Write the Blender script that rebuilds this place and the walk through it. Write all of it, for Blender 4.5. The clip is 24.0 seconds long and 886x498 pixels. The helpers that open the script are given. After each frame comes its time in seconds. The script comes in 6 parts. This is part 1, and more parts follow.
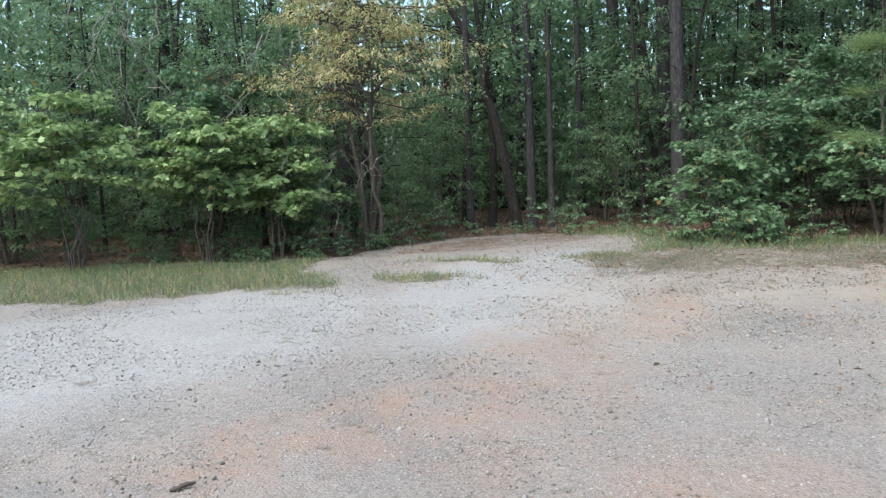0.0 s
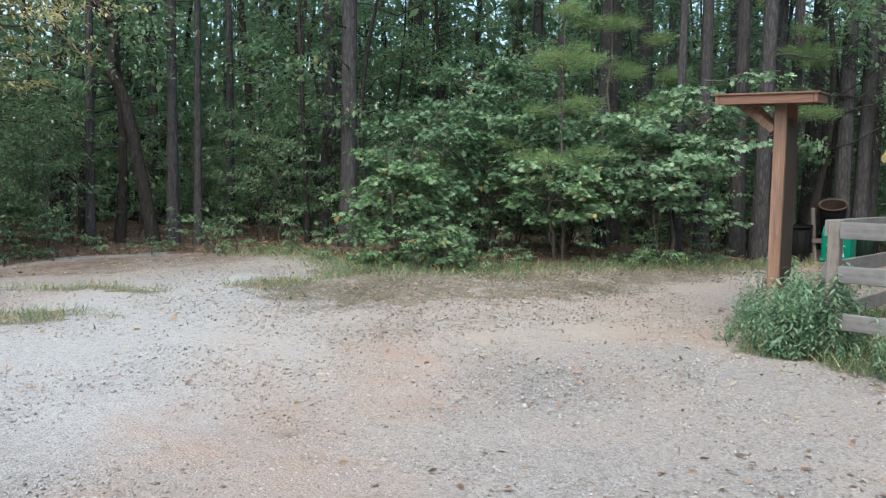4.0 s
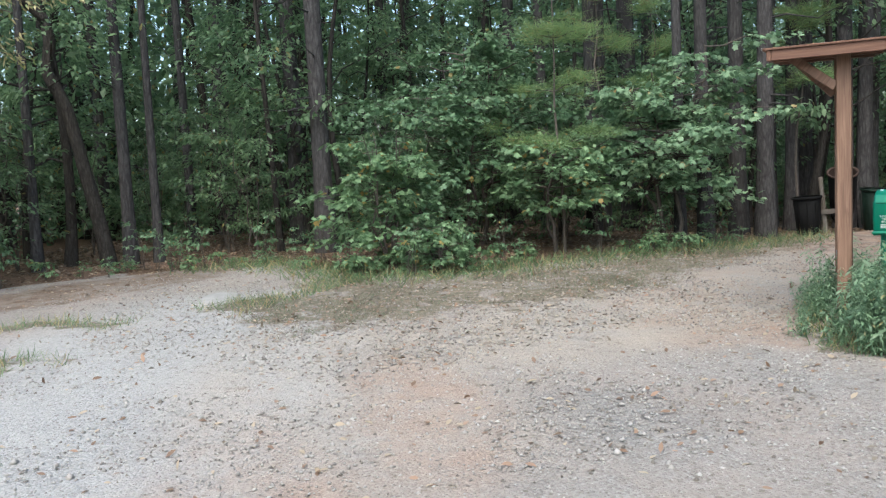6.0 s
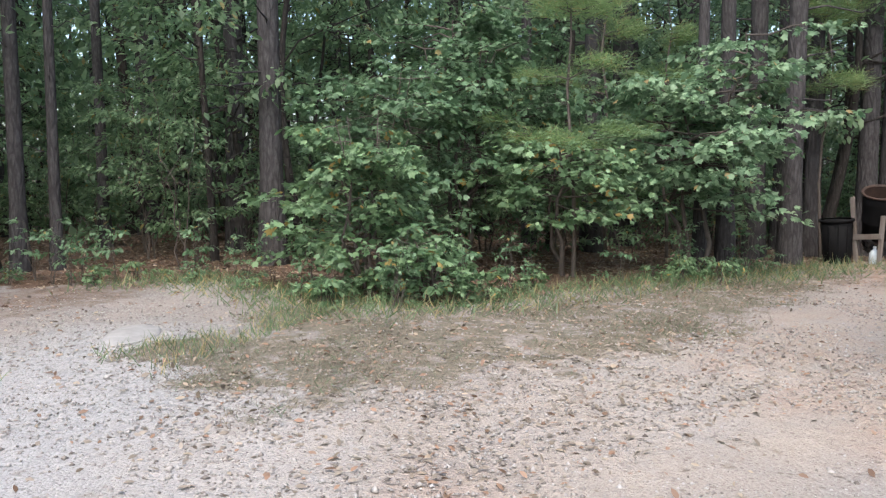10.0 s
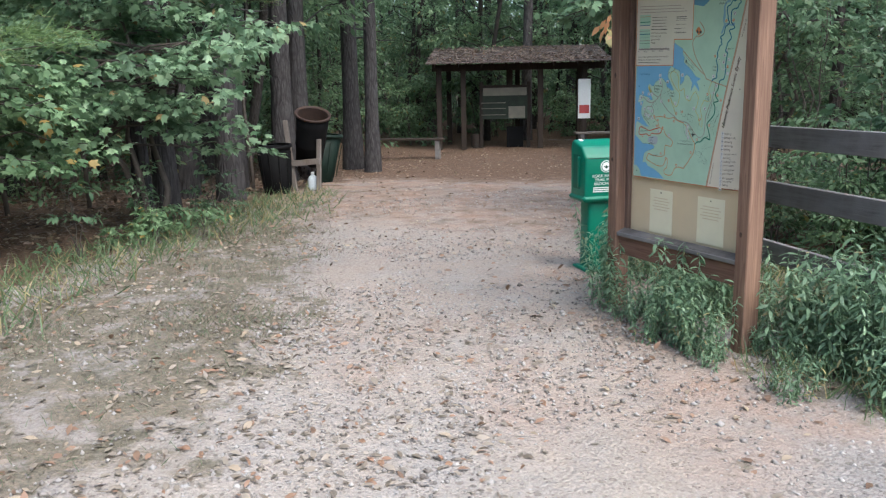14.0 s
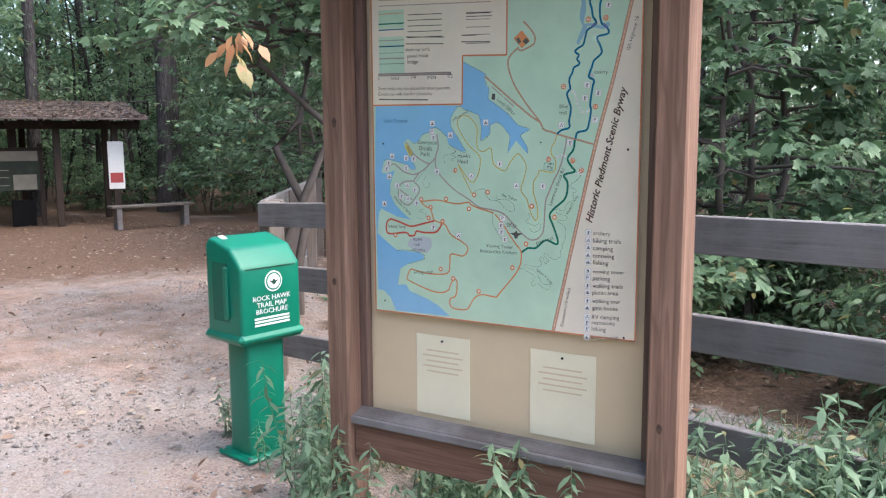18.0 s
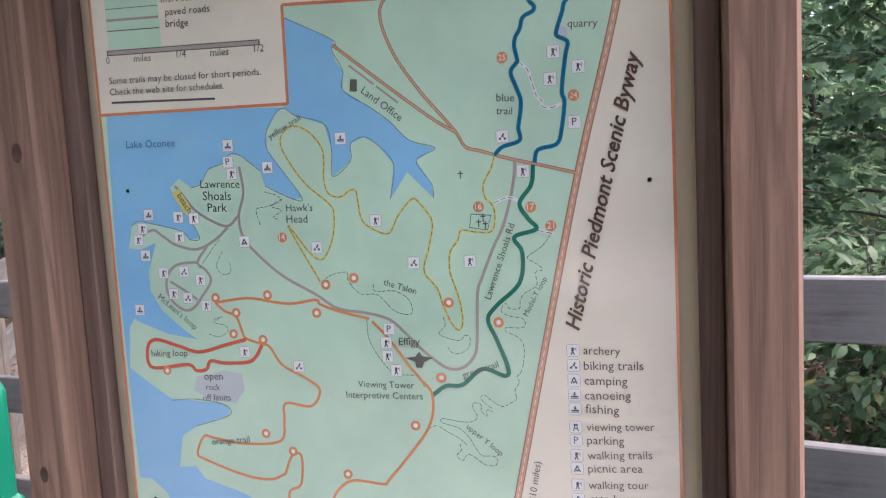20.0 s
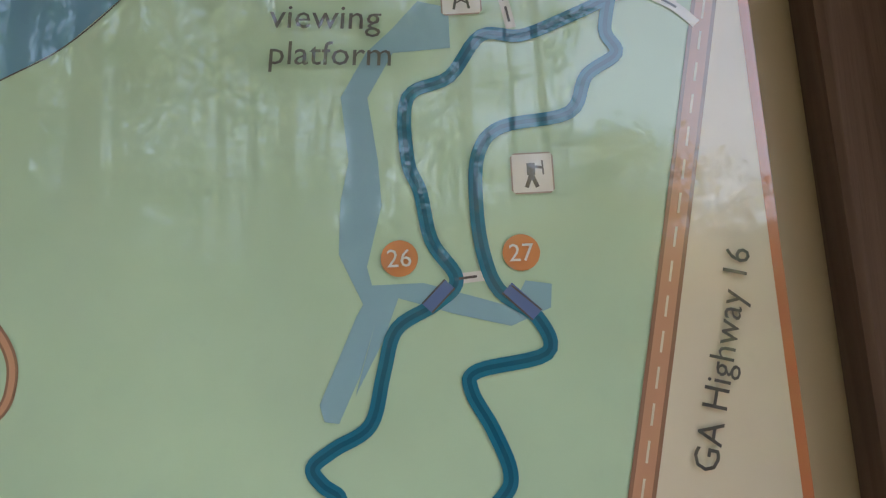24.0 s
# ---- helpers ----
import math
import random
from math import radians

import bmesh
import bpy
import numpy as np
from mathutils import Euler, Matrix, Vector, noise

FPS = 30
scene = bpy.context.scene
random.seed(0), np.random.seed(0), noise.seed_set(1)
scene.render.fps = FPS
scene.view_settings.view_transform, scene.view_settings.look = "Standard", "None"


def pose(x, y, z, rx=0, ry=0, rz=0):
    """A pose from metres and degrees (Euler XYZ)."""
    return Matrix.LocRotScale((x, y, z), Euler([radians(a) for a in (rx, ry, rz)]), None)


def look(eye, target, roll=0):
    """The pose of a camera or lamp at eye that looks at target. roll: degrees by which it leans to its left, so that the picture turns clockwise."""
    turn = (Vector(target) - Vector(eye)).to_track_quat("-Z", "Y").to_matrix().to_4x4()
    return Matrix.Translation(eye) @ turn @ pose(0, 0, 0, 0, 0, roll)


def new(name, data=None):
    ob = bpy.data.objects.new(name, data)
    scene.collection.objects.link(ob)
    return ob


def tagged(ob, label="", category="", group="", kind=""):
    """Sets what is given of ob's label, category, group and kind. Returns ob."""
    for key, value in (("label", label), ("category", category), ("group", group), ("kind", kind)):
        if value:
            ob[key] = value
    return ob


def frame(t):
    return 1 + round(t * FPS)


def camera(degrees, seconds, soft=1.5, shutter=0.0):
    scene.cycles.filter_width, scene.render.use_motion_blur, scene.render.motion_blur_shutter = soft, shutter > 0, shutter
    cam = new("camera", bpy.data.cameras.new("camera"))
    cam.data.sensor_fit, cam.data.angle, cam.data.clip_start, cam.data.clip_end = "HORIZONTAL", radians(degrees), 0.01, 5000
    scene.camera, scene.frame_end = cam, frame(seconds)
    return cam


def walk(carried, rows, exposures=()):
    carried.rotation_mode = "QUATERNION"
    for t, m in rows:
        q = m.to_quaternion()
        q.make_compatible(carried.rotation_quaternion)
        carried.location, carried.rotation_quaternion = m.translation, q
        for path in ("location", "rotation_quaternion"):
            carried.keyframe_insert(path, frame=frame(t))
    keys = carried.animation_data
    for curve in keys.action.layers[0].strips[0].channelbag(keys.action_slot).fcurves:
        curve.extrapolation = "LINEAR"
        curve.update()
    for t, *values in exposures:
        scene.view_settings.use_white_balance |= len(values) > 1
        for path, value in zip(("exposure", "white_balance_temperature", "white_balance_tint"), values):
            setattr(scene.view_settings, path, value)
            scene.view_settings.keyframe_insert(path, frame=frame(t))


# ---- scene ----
cam = camera(56.9, 24.0, soft=1.25)
PATH = (
    (0, look((10.951, 3.193, 1.747), (9.774, 1.589, 1.539), -2.87)),
    (0.5, look((10.833, 2.950, 1.713), (9.661, 1.342, 1.512), -2.45)),
    (1, look((10.637, 2.622, 1.714), (9.332, 1.119, 1.509), -1.79)),
    (1.5, look((10.344, 2.333, 1.695), (8.970, 0.894, 1.489), -1.29)),
    (2, look((10.046, 2.025, 1.648), (8.454, 0.831, 1.448), -0.12)),
    (2.5, look((9.843, 1.728, 1.561), (8.147, 0.685, 1.373), 0.17)),
    (4.5, look((9.056, 0.572, 1.540), (7.271, -0.312, 1.358), 0.55)),
    (5, look((8.797, 0.333, 1.532), (6.986, -0.497, 1.348), 0.16)),
    (5.5, look((8.541, 0.064, 1.503), (6.736, -0.776, 1.315), -0.30)),
    (6, look((8.338, -0.190, 1.505), (6.535, -1.033, 1.309), -3.02)),
    (6.5, look((8.089, -0.371, 1.491), (6.337, -1.316, 1.296), -3.91)),
    (7, look((7.852, -0.597, 1.486), (6.117, -1.575, 1.305), -3.84)),
    (7.5, look((7.561, -0.797, 1.467), (5.817, -1.759, 1.288), -3.40)),
    (8, look((7.281, -0.976, 1.477), (5.544, -1.951, 1.294), -2.95)),
    (8.5, look((6.970, -1.211, 1.459), (5.131, -1.971, 1.254), -2.01)),
    (9, look((6.694, -1.400, 1.478), (4.852, -2.154, 1.281), -1.64)),
    (9.5, look((6.482, -1.618, 1.476), (4.642, -2.379, 1.281), -1.12)),
    (11.5, look((5.439, -2.890, 1.584), (3.458, -3.070, 1.375), 1.45)),
    (12, look((5.166, -3.037, 1.622), (3.180, -3.133, 1.409), 1.00)),
    (12.5, look((4.854, -3.189, 1.564), (2.876, -2.984, 1.352), 0.31)),
    (13, look((4.492, -3.303, 1.516), (2.535, -2.951, 1.296), -0.55)),
    (13.5, look((4.132, -3.395, 1.501), (2.232, -2.839, 1.219), -1.41)),
    (14, look((3.779, -3.409, 1.508), (2.012, -2.563, 1.105), -1.18)),
    (14.5, look((3.371, -3.326, 1.504), (1.713, -2.289, 1.086), -0.71)),
    (15, look((3.038, -3.314, 1.508), (1.446, -2.173, 1.104), -1.98)),
    (15.5, look((2.776, -3.188, 1.500), (1.180, -2.014, 1.223), -2.33)),
    (16, look((2.413, -3.018, 1.503), (0.828, -1.827, 1.241), -2.37)),
    (16.5, look((2.138, -2.872, 1.507), (0.678, -1.533, 1.236), -2.04)),
    (17, look((1.796, -2.627, 1.509), (0.421, -1.203, 1.224), -2.20)),
    (17.5, look((1.455, -2.452, 1.478), (0.276, -0.865, 1.180), -1.47)),
    (19.5, look((0.616, -1.466, 1.442), (-0.151, 0.372, 1.263), -0.96)),
    (20, look((0.470, -1.167, 1.470), (-0.095, 0.740, 1.257), -3.08)),
    (20.5, look((0.337, -0.902, 1.492), (0.062, 1.073, 1.342), -4.20)),
    (21, look((0.306, -0.648, 1.499), (0.071, 1.338, 1.486), -3.73)),
    (21.5, look((0.281, -0.502, 1.551), (0.326, 1.497, 1.585), -3.89)),
    (22, look((0.253, -0.451, 1.662), (0.385, 1.545, 1.656), -2.99)),
    (22.5, look((0.359, -0.416, 1.718), (0.197, 1.551, 2.042), -2.08)),
    (23, look((0.379, -0.386, 1.739), (0.246, 1.537, 2.272), -2.55)),
    (23.5, look((0.354, -0.375, 1.739), (0.215, 1.551, 2.260), -2.50)),
    (24, look((0.328, -0.345, 1.726), (0.281, 1.609, 2.151), -2.55)),
)
walk(cam, PATH, exposures=((0, 1.53, 6100, 0), (9.0, 1.58, 6350, 1), (9.5, 1.6, 6450, 4), (11.5, 1.97, 5800, 12), (13.0, 1.92, 5900, 10), (14.0, 1.70, 6050, 5), (15.0, 1.80, 6050, 6), (16.0, 2.08, 5950, 8), (17.0, 2.18, 6000, 9), (19.5, 2.36, 6350, 18), (20.3, 2.36, 6350, 18), (21.0, 2.18, 6450, 14), (21.8, 2.15, 9000, 3), (22.2, 2.15, 9000, 3), (23.0, 2.50, 7100, 6), (24, 2.33, 7700, 10)))

# ---- sky and sun: soft late light under high cloud ----
world = bpy.data.worlds.new("sky")
scene.world = world
world.use_nodes = True
wn = world.node_tree
sky = wn.nodes.new("ShaderNodeTexSky")
sky.sky_type = "NISHITA"
sky.sun_disc = False
sky.sun_elevation = radians(55)
sky.sun_rotation = radians(80)
sky.altitude = 0
sky.air_density = 1.0
sky.dust_density = 4.0
sky.ozone_density = 1.0
wn.nodes["Background"].inputs["Strength"].default_value = 0.15
wn.links.new(sky.outputs["Color"], wn.nodes["Background"].inputs["Color"])

sun_data = bpy.data.lights.new("sun", "SUN")
sun_data.energy = 0.45
sun_data.angle = radians(90)
sun_data.color = (1.0, 0.97, 0.93)
sun = new("sun", sun_data)
sun.matrix_world = look((5.65, 1.0, 8.2), (0, 0, 0))

# ---- materials ----
class Nodes:
    """Short way to write a node material."""

    def __init__(self, name):
        self.mat = bpy.data.materials.new(name)
        self.mat.use_nodes = True
        self.tree = self.mat.node_tree
        self.bsdf = self.tree.nodes["Principled BSDF"]

    def add(self, kind, **values):
        node = self.tree.nodes.new(kind)
        for key, value in values.items():
            node.inputs[key.replace("_", " ")].default_value = value
        return node

    def link(self, a, b):
        self.tree.links.new(a, b)

    def coords(self, scale=(1, 1, 1), world_space=False):
        m = self.add("ShaderNodeMapping")
        m.inputs["Scale"].default_value = scale
        if world_space:
            self.link(self.add("ShaderNodeNewGeometry").outputs["Position"], m.inputs["Vector"])
        else:
            self.link(self.add("ShaderNodeTexCoord").outputs["Object"], m.inputs["Vector"])
        return m.outputs["Vector"]

    def noise(self, scale, detail=4.0, rough=0.6, vec=None, distort=0.0):
        n = self.add("ShaderNodeTexNoise", Scale=scale, Detail=detail, Roughness=rough, Distortion=distort)
        if vec is not None:
            self.link(vec, n.inputs["Vector"])
        return n.outputs["Fac"]

    def ramp(self, fac, *stops):
        r = self.add("ShaderNodeValToRGB")
        e = r.color_ramp.elements
        while len(e) < len(stops):
            e.new(0.5)
        for el, (p, c) in zip(e, stops):
            el.position = p
            el.color = (c, c, c, 1) if isinstance(c, (int, float)) else (*c, 1)
        self.link(fac, r.inputs["Fac"])
        return r.outputs["Color"]

    def mix(self, fac, a, b, mode="MIX"):
        m = self.tree.nodes.new("ShaderNodeMix")
        m.data_type, m.blend_type = "RGBA", mode
        for value, index in ((fac, 0), (a, 6), (b, 7)):
            slot = m.inputs[index]
            if isinstance(value, (int, float)):
                slot.default_value = value if index == 0 else (value, value, value, 1)
            elif isinstance(value, tuple):
                slot.default_value = (*value, 1)
            else:
                self.link(value, slot)
        return m.outputs[2]

    def math(self, op, a, b=0.0):
        m = self.tree.nodes.new("ShaderNodeMath")
        m.operation = op
        for value, slot in ((a, m.inputs[0]), (b, m.inputs[1])):
            if isinstance(value, (int, float)):
                slot.default_value = value
            else:
                self.link(value, slot)
        return m.outputs[0]

    def bump(self, height, strength=0.4, distance=0.01, after=None):
        b = self.add("ShaderNodeBump", Strength=strength, Distance=distance)
        self.link(height, b.inputs["Height"])
        if after is not None:
            self.link(after, b.inputs["Normal"])
        return b.outputs["Normal"]

    def done(self, color=None, rough=None, normal=None, metal=None, spec=None):
        for value, slot in ((color, "Base Color"), (rough, "Roughness"), (normal, "Normal"), (metal, "Metallic"), (spec, "Specular IOR Level")):
            if value is None:
                continue
            if isinstance(value, (int, float)):
                self.bsdf.inputs[slot].default_value = value
            elif isinstance(value, tuple):
                self.bsdf.inputs[slot].default_value = (*value, 1)
            else:
                self.link(value, self.bsdf.inputs[slot])
        return self.mat


def wood(name, dark, light, grey=None, along=2, scale=1.0, rough=0.75):
    """Sawn timber with long grain along one axis, checks and weathering."""
    n = Nodes(name)
    s = [38.0 * scale] * 3
    s[along] = 1.6 * scale
    v = n.coords(tuple(s))
    grain = n.noise(1.0, 6, 0.65, v, 0.6)
    s2 = [130.0] * 3
    s2[along] = 3.0
    fine = n.noise(1.0, 3, 0.6, n.coords(tuple(s2)))
    s3 = [17.0 * scale] * 3
    s3[along] = 0.9 * scale
    rings = n.math("FRACT", n.math("MULTIPLY", n.noise(1.0, 2, 0.5, n.coords(tuple(s3)), 0.3), 7.0))
    col = n.ramp(grain, (0.25, dark), (0.5, tuple((a + b) / 2 for a, b in zip(dark, light))), (0.75, light))
    col = n.mix(n.math("MULTIPLY", fine, 0.35), col, dark)
    col = n.mix(n.ramp(rings, (0.0, 0.55), (0.35, 0.0), (0.9, 0.0), (1.0, 0.55)), col, dark)
    if grey:
        wear = n.ramp(n.noise(3.0, 5, 0.7, n.coords()), (0.42, 0.0), (0.62, 1.0))
        col = n.mix(wear, col, grey)
    rnd = n.add("ShaderNodeObjectInfo").outputs["Random"]
    col = n.mix(n.math("MULTIPLY", rnd, 0.25), col, dark)
    return n.done(col, rough, n.bump(n.math("ADD", grain, n.math("MULTIPLY", fine, 0.5)), 0.5, 0.004), spec=0.3)


def foliage(name, dark, light, accent=None, accent_share=0.06, through_light=0.42):
    """Leaves: each its own tint, some light passing through."""
    n = Nodes(name)
    isl = n.add("ShaderNodeNewGeometry").outputs["Random Per Island"]
    col = n.ramp(isl, (0.0, dark), (0.55, tuple((a + b) / 2 for a, b in zip(dark, light))), (1.0, light))
    if accent:
        # a share of the leaves has turned
        pick = n.math("LESS_THAN", n.math("FRACT", n.math("MULTIPLY", isl, 7.31)), accent_share)
        col = n.mix(pick, col, accent)
    rnd = n.add("ShaderNodeObjectInfo").outputs["Random"]
    big = n.noise(0.8, 2, 0.5, n.coords(world_space=True))
    col = n.mix(n.math("MULTIPLY", n.math("MULTIPLY", rnd, big), 0.55), col, dark)
    n.done(col, 0.45, spec=0.5)
    back = n.add("ShaderNodeBsdfTranslucent")
    n.link(col, back.inputs["Color"])
    m = n.add("ShaderNodeMixShader", Fac=through_light)
    n.link(n.bsdf.outputs[0], m.inputs[1])
    n.link(back.outputs[0], m.inputs[2])
    n.link(m.outputs[0], n.tree.nodes["Material Output"].inputs["Surface"])
    return n.mat


def bark(name, dark, light, plates=9.0):
    n = Nodes(name)
    v = n.coords((plates * 1.7, plates * 1.7, plates * 0.33), True)
    cell = n.add("ShaderNodeTexVoronoi", Scale=1.0)
    cell.feature = "DISTANCE_TO_EDGE"
    n.link(v, cell.inputs["Vector"])
    crack = n.ramp(n.math("ADD", cell.outputs["Distance"], n.math("MULTIPLY", n.math("SUBTRACT", n.noise(9.0, 4, 0.6, n.coords((1, 1, 0.4), True)), 0.5), 0.35)), (0.0, 0.35), (0.16, 1.0))
    grain = n.noise(26.0, 6, 0.7, n.coords((1, 1, 0.3), True))
    col = n.mix(crack, dark, n.ramp(grain, (0.3, dark), (0.7, light)))
    rnd = n.add("ShaderNodeObjectInfo").outputs["Random"]
    col = n.mix(n.math("MULTIPLY", rnd, 0.35), col, dark)
    return n.done(col, 0.9, n.bump(n.math("ADD", crack, n.math("MULTIPLY", grain, 0.6)), 0.8, 0.02), spec=0.15)


def plain(name, color, rough=0.5, vary=0.12, scale=12.0, bump=0.15, metal=0.0, spec=0.4):
    n = Nodes(name)
    f = n.noise(scale, 5, 0.65, n.coords())
    col = n.ramp(f, (0.3, tuple(c * (1 - vary) for c in color)), (0.7, tuple(min(1, c * (1 + vary)) for c in color)))
    return n.done(col, n.ramp(f, (0.3, max(0.05, rough - 0.08)), (0.7, min(1, rough + 0.08))), n.bump(f, bump, 0.003), metal, spec)


M_POST = wood("redwood_stain", (0.115, 0.065, 0.046), (0.37, 0.23, 0.16))
# trim stain is darkened to hold the shade between posts and sheet
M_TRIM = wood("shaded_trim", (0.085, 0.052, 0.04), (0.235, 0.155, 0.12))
M_BACK = wood("dark_back_board", (0.045, 0.028, 0.021), (0.13, 0.08, 0.058))
M_BEAM = wood("redwood_stain_across", (0.11, 0.055, 0.038), (0.27, 0.155, 0.11), along=0)
M_LEDGE = wood("grey_sill", (0.075, 0.066, 0.062), (0.17, 0.152, 0.145), (0.19, 0.175, 0.17), along=0)
M_FENCE = wood("weathered_board", (0.10, 0.092, 0.088), (0.27, 0.252, 0.243), (0.21, 0.202, 0.20), along=0)
M_FPOST = wood("weathered_post", (0.10, 0.08, 0.068), (0.26, 0.22, 0.19), (0.20, 0.18, 0.165))
M_DARKWOOD = wood("dark_shelter_wood", (0.02, 0.014, 0.011), (0.062, 0.045, 0.034))
M_BENCH = wood("grey_bench_board", (0.10, 0.085, 0.075), (0.24, 0.21, 0.18), along=0)
M_SHAKE = wood("roof_shake", (0.06, 0.045, 0.04), (0.22, 0.17, 0.15), (0.19, 0.165, 0.155), along=1)
M_PINE_BARK = bark("pine_bark", (0.031, 0.029, 0.0295), (0.105, 0.097, 0.098))
M_DARK_BARK = bark("hardwood_bark", (0.024, 0.021, 0.019), (0.078, 0.069, 0.063), 14.0)
M_TWIG = plain("twig", (0.085, 0.07, 0.06), 0.85, 0.3)
M_VINE = plain("grey_vine", (0.17, 0.155, 0.14), 0.85, 0.3)
M_GUM = foliage("sweetgum_leaves", (0.10, 0.18, 0.085), (0.31, 0.45, 0.245), (0.42, 0.30, 0.10), 0.03)
M_MAPLE = foliage("maple_leaves", (0.085, 0.16, 0.08), (0.255, 0.385, 0.22), (0.36, 0.27, 0.10), 0.012)
M_YELLOW = foliage("yellowing_leaves", (0.32, 0.285, 0.125), (0.66, 0.56, 0.31), (0.24, 0.30, 0.12), 0.3)
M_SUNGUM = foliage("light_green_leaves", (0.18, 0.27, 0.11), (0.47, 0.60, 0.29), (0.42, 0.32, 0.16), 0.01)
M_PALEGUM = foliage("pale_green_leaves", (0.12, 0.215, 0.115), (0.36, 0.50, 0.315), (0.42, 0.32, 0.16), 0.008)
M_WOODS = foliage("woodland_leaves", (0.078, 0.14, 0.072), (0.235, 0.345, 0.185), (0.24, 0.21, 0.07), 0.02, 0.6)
M_NEEDLE = foliage("pine_needles", (0.115, 0.185, 0.07), (0.25, 0.36, 0.15), (0.28, 0.24, 0.10), 0.08)
M_WEED = foliage("weed_leaves", (0.11, 0.19, 0.11), (0.30, 0.43, 0.265), (0.34, 0.29, 0.14), 0.03)
M_GRASS = foliage("grass_blades", (0.07, 0.118, 0.048), (0.18, 0.25, 0.122), (0.38, 0.31, 0.16), 0.22, 0.25)
M_DRYGRASS = foliage("dry_grass_blades", (0.125, 0.105, 0.075), (0.29, 0.24, 0.185), (0.105, 0.145, 0.075), 0.26, 0.2)
M_LITTER = foliage("fallen_leaves", (0.12, 0.07, 0.042), (0.32, 0.205, 0.14), (0.36, 0.29, 0.21), 0.3, 0.1)
M_PALELEAF = foliage("bleached_leaves", (0.15, 0.12, 0.09), (0.34, 0.29, 0.235), (0.28, 0.16, 0.10), 0.2, 0.1)
M_DARKLITTER = foliage("dark_litter", (0.07, 0.046, 0.034), (0.19, 0.13, 0.095), (0.26, 0.20, 0.14), 0.12, 0.1)
M_ORANGE = foliage("orange_leaves", (0.42, 0.20, 0.09), (0.60, 0.36, 0.19), (0.30, 0.30, 0.12), 0.2)
M_GREEN = plain("green_plastic", (0.0, 0.165, 0.098), 0.4, 0.10, 6.0, 0.05, spec=0.5)
M_SHADEGREEN = plain("green_plastic_recess_shade", (0.0, 0.11, 0.066), 0.5, 0.1)
M_GREEN_DARK = plain("green_plastic_slot", (0.004, 0.05, 0.025), 0.5, 0.1)
M_WHITE = plain("white_print", (0.75, 0.76, 0.74), 0.55, 0.06, 40.0, 0.05)
M_BLACK = plain("black_plastic", (0.006, 0.006, 0.0065), 0.75, 0.25, 10.0, 0.15, spec=0.12)
M_BAG = plain("black_bin_bag", (0.012, 0.011, 0.012), 0.28, 0.3, 18.0, 0.8)
M_BINGREEN = plain("dark_green_bin", (0.008, 0.018, 0.013), 0.6, 0.2, spec=0.2)
M_LID = plain("brown_lid", (0.038, 0.021, 0.015), 0.8, 0.4, 14.0, 0.4)
M_JUG = plain("milky_plastic", (0.46, 0.52, 0.56), 0.35, 0.05)
M_STEEL = plain("dull_steel", (0.30, 0.30, 0.29), 0.45, 0.2, 30.0, 0.1, 1.0)
M_RED = plain("red_print", (0.42, 0.07, 0.065), 0.55, 0.08)
M_KRAFT = plain("tan_backing", (0.58, 0.47, 0.31), 0.4, 0.06, 3.0, 0.08)
M_PAPER = plain("cream_paper", (0.72, 0.67, 0.49), 0.6, 0.05, 5.0, 0.08)
# greenish board and its sheets, coloured darker for the deep shade under the shelter roof
M_OLDBOARD = plain("shaded_board", (0.03, 0.04, 0.028), 0.8, 0.35, 6.0)
M_FADED = plain("faded_panel", (0.22, 0.20, 0.155), 0.6, 0.2, 4.0)

# ---- building helpers ----
def thing(name, label, category, group="", at=(0, 0, 0), turn=0.0):
    ob = new(name)
    ob.matrix_world = pose(*at, rz=turn)
    return tagged(ob, label, category, group)


def mesh_of(bm, name, smooth=False):
    me = bpy.data.meshes.new(name)
    bm.normal_update()
    bm.to_mesh(me)
    bm.free()
    if smooth:
        me.polygons.foreach_set("use_smooth", [True] * len(me.polygons))
    return me


def part(name, bm, material, parent, label="", smooth=False):
    """Links a bmesh, or a ready mesh, as one mesh object under a thing or a part."""
    me = bm if isinstance(bm, bpy.types.Mesh) else mesh_of(bm, name, smooth)
    if material is not None and not me.materials:
        me.materials.append(material)
    ob = new(name, me)
    ob.parent = parent
    return tagged(ob, label) if label else ob


def box_bm(sx, sy, sz, at=(0, 0, 0), bevel=0.004, turn=None, bm=None):
    """A box of that size round its middle, with softened edges."""
    own = bmesh.new()
    bmesh.ops.create_cube(own, size=1.0, matrix=Matrix.Diagonal((sx, sy, sz, 1)))
    if bevel:
        bmesh.ops.bevel(own, geom=own.edges[:], offset=bevel, segments=1, affect="EDGES")
    m = Matrix.Translation(at) @ (turn if turn is not None else Matrix())
    bmesh.ops.transform(own, matrix=m, verts=own.verts)
    if bm is None:
        return own
    tmp = bpy.data.meshes.new("tmp")
    own.to_mesh(tmp)
    own.free()
    bm.from_mesh(tmp)
    bpy.data.meshes.remove(tmp)
    return bm


def beam(name, a, b, w, h, material, parent, label="", bevel=0.004, up=(0, 0, 1)):
    """A timber from a to b, w wide and h high; its own x axis runs along it."""
    a, b = Vector(a), Vector(b)
    x = (b - a).normalized()
    y = Vector(up).cross(x)
    y = y.normalized() if y.length > 1e-4 else Vector((0, 1, 0))
    z = x.cross(y)
    ob = part(name, box_bm((b - a).length, w, h, bevel=bevel), material, parent, label)
    m = Matrix((x, y, z)).transposed().to_4x4()
    m.translation = (a + b) / 2
    ob.matrix_local = m
    return ob


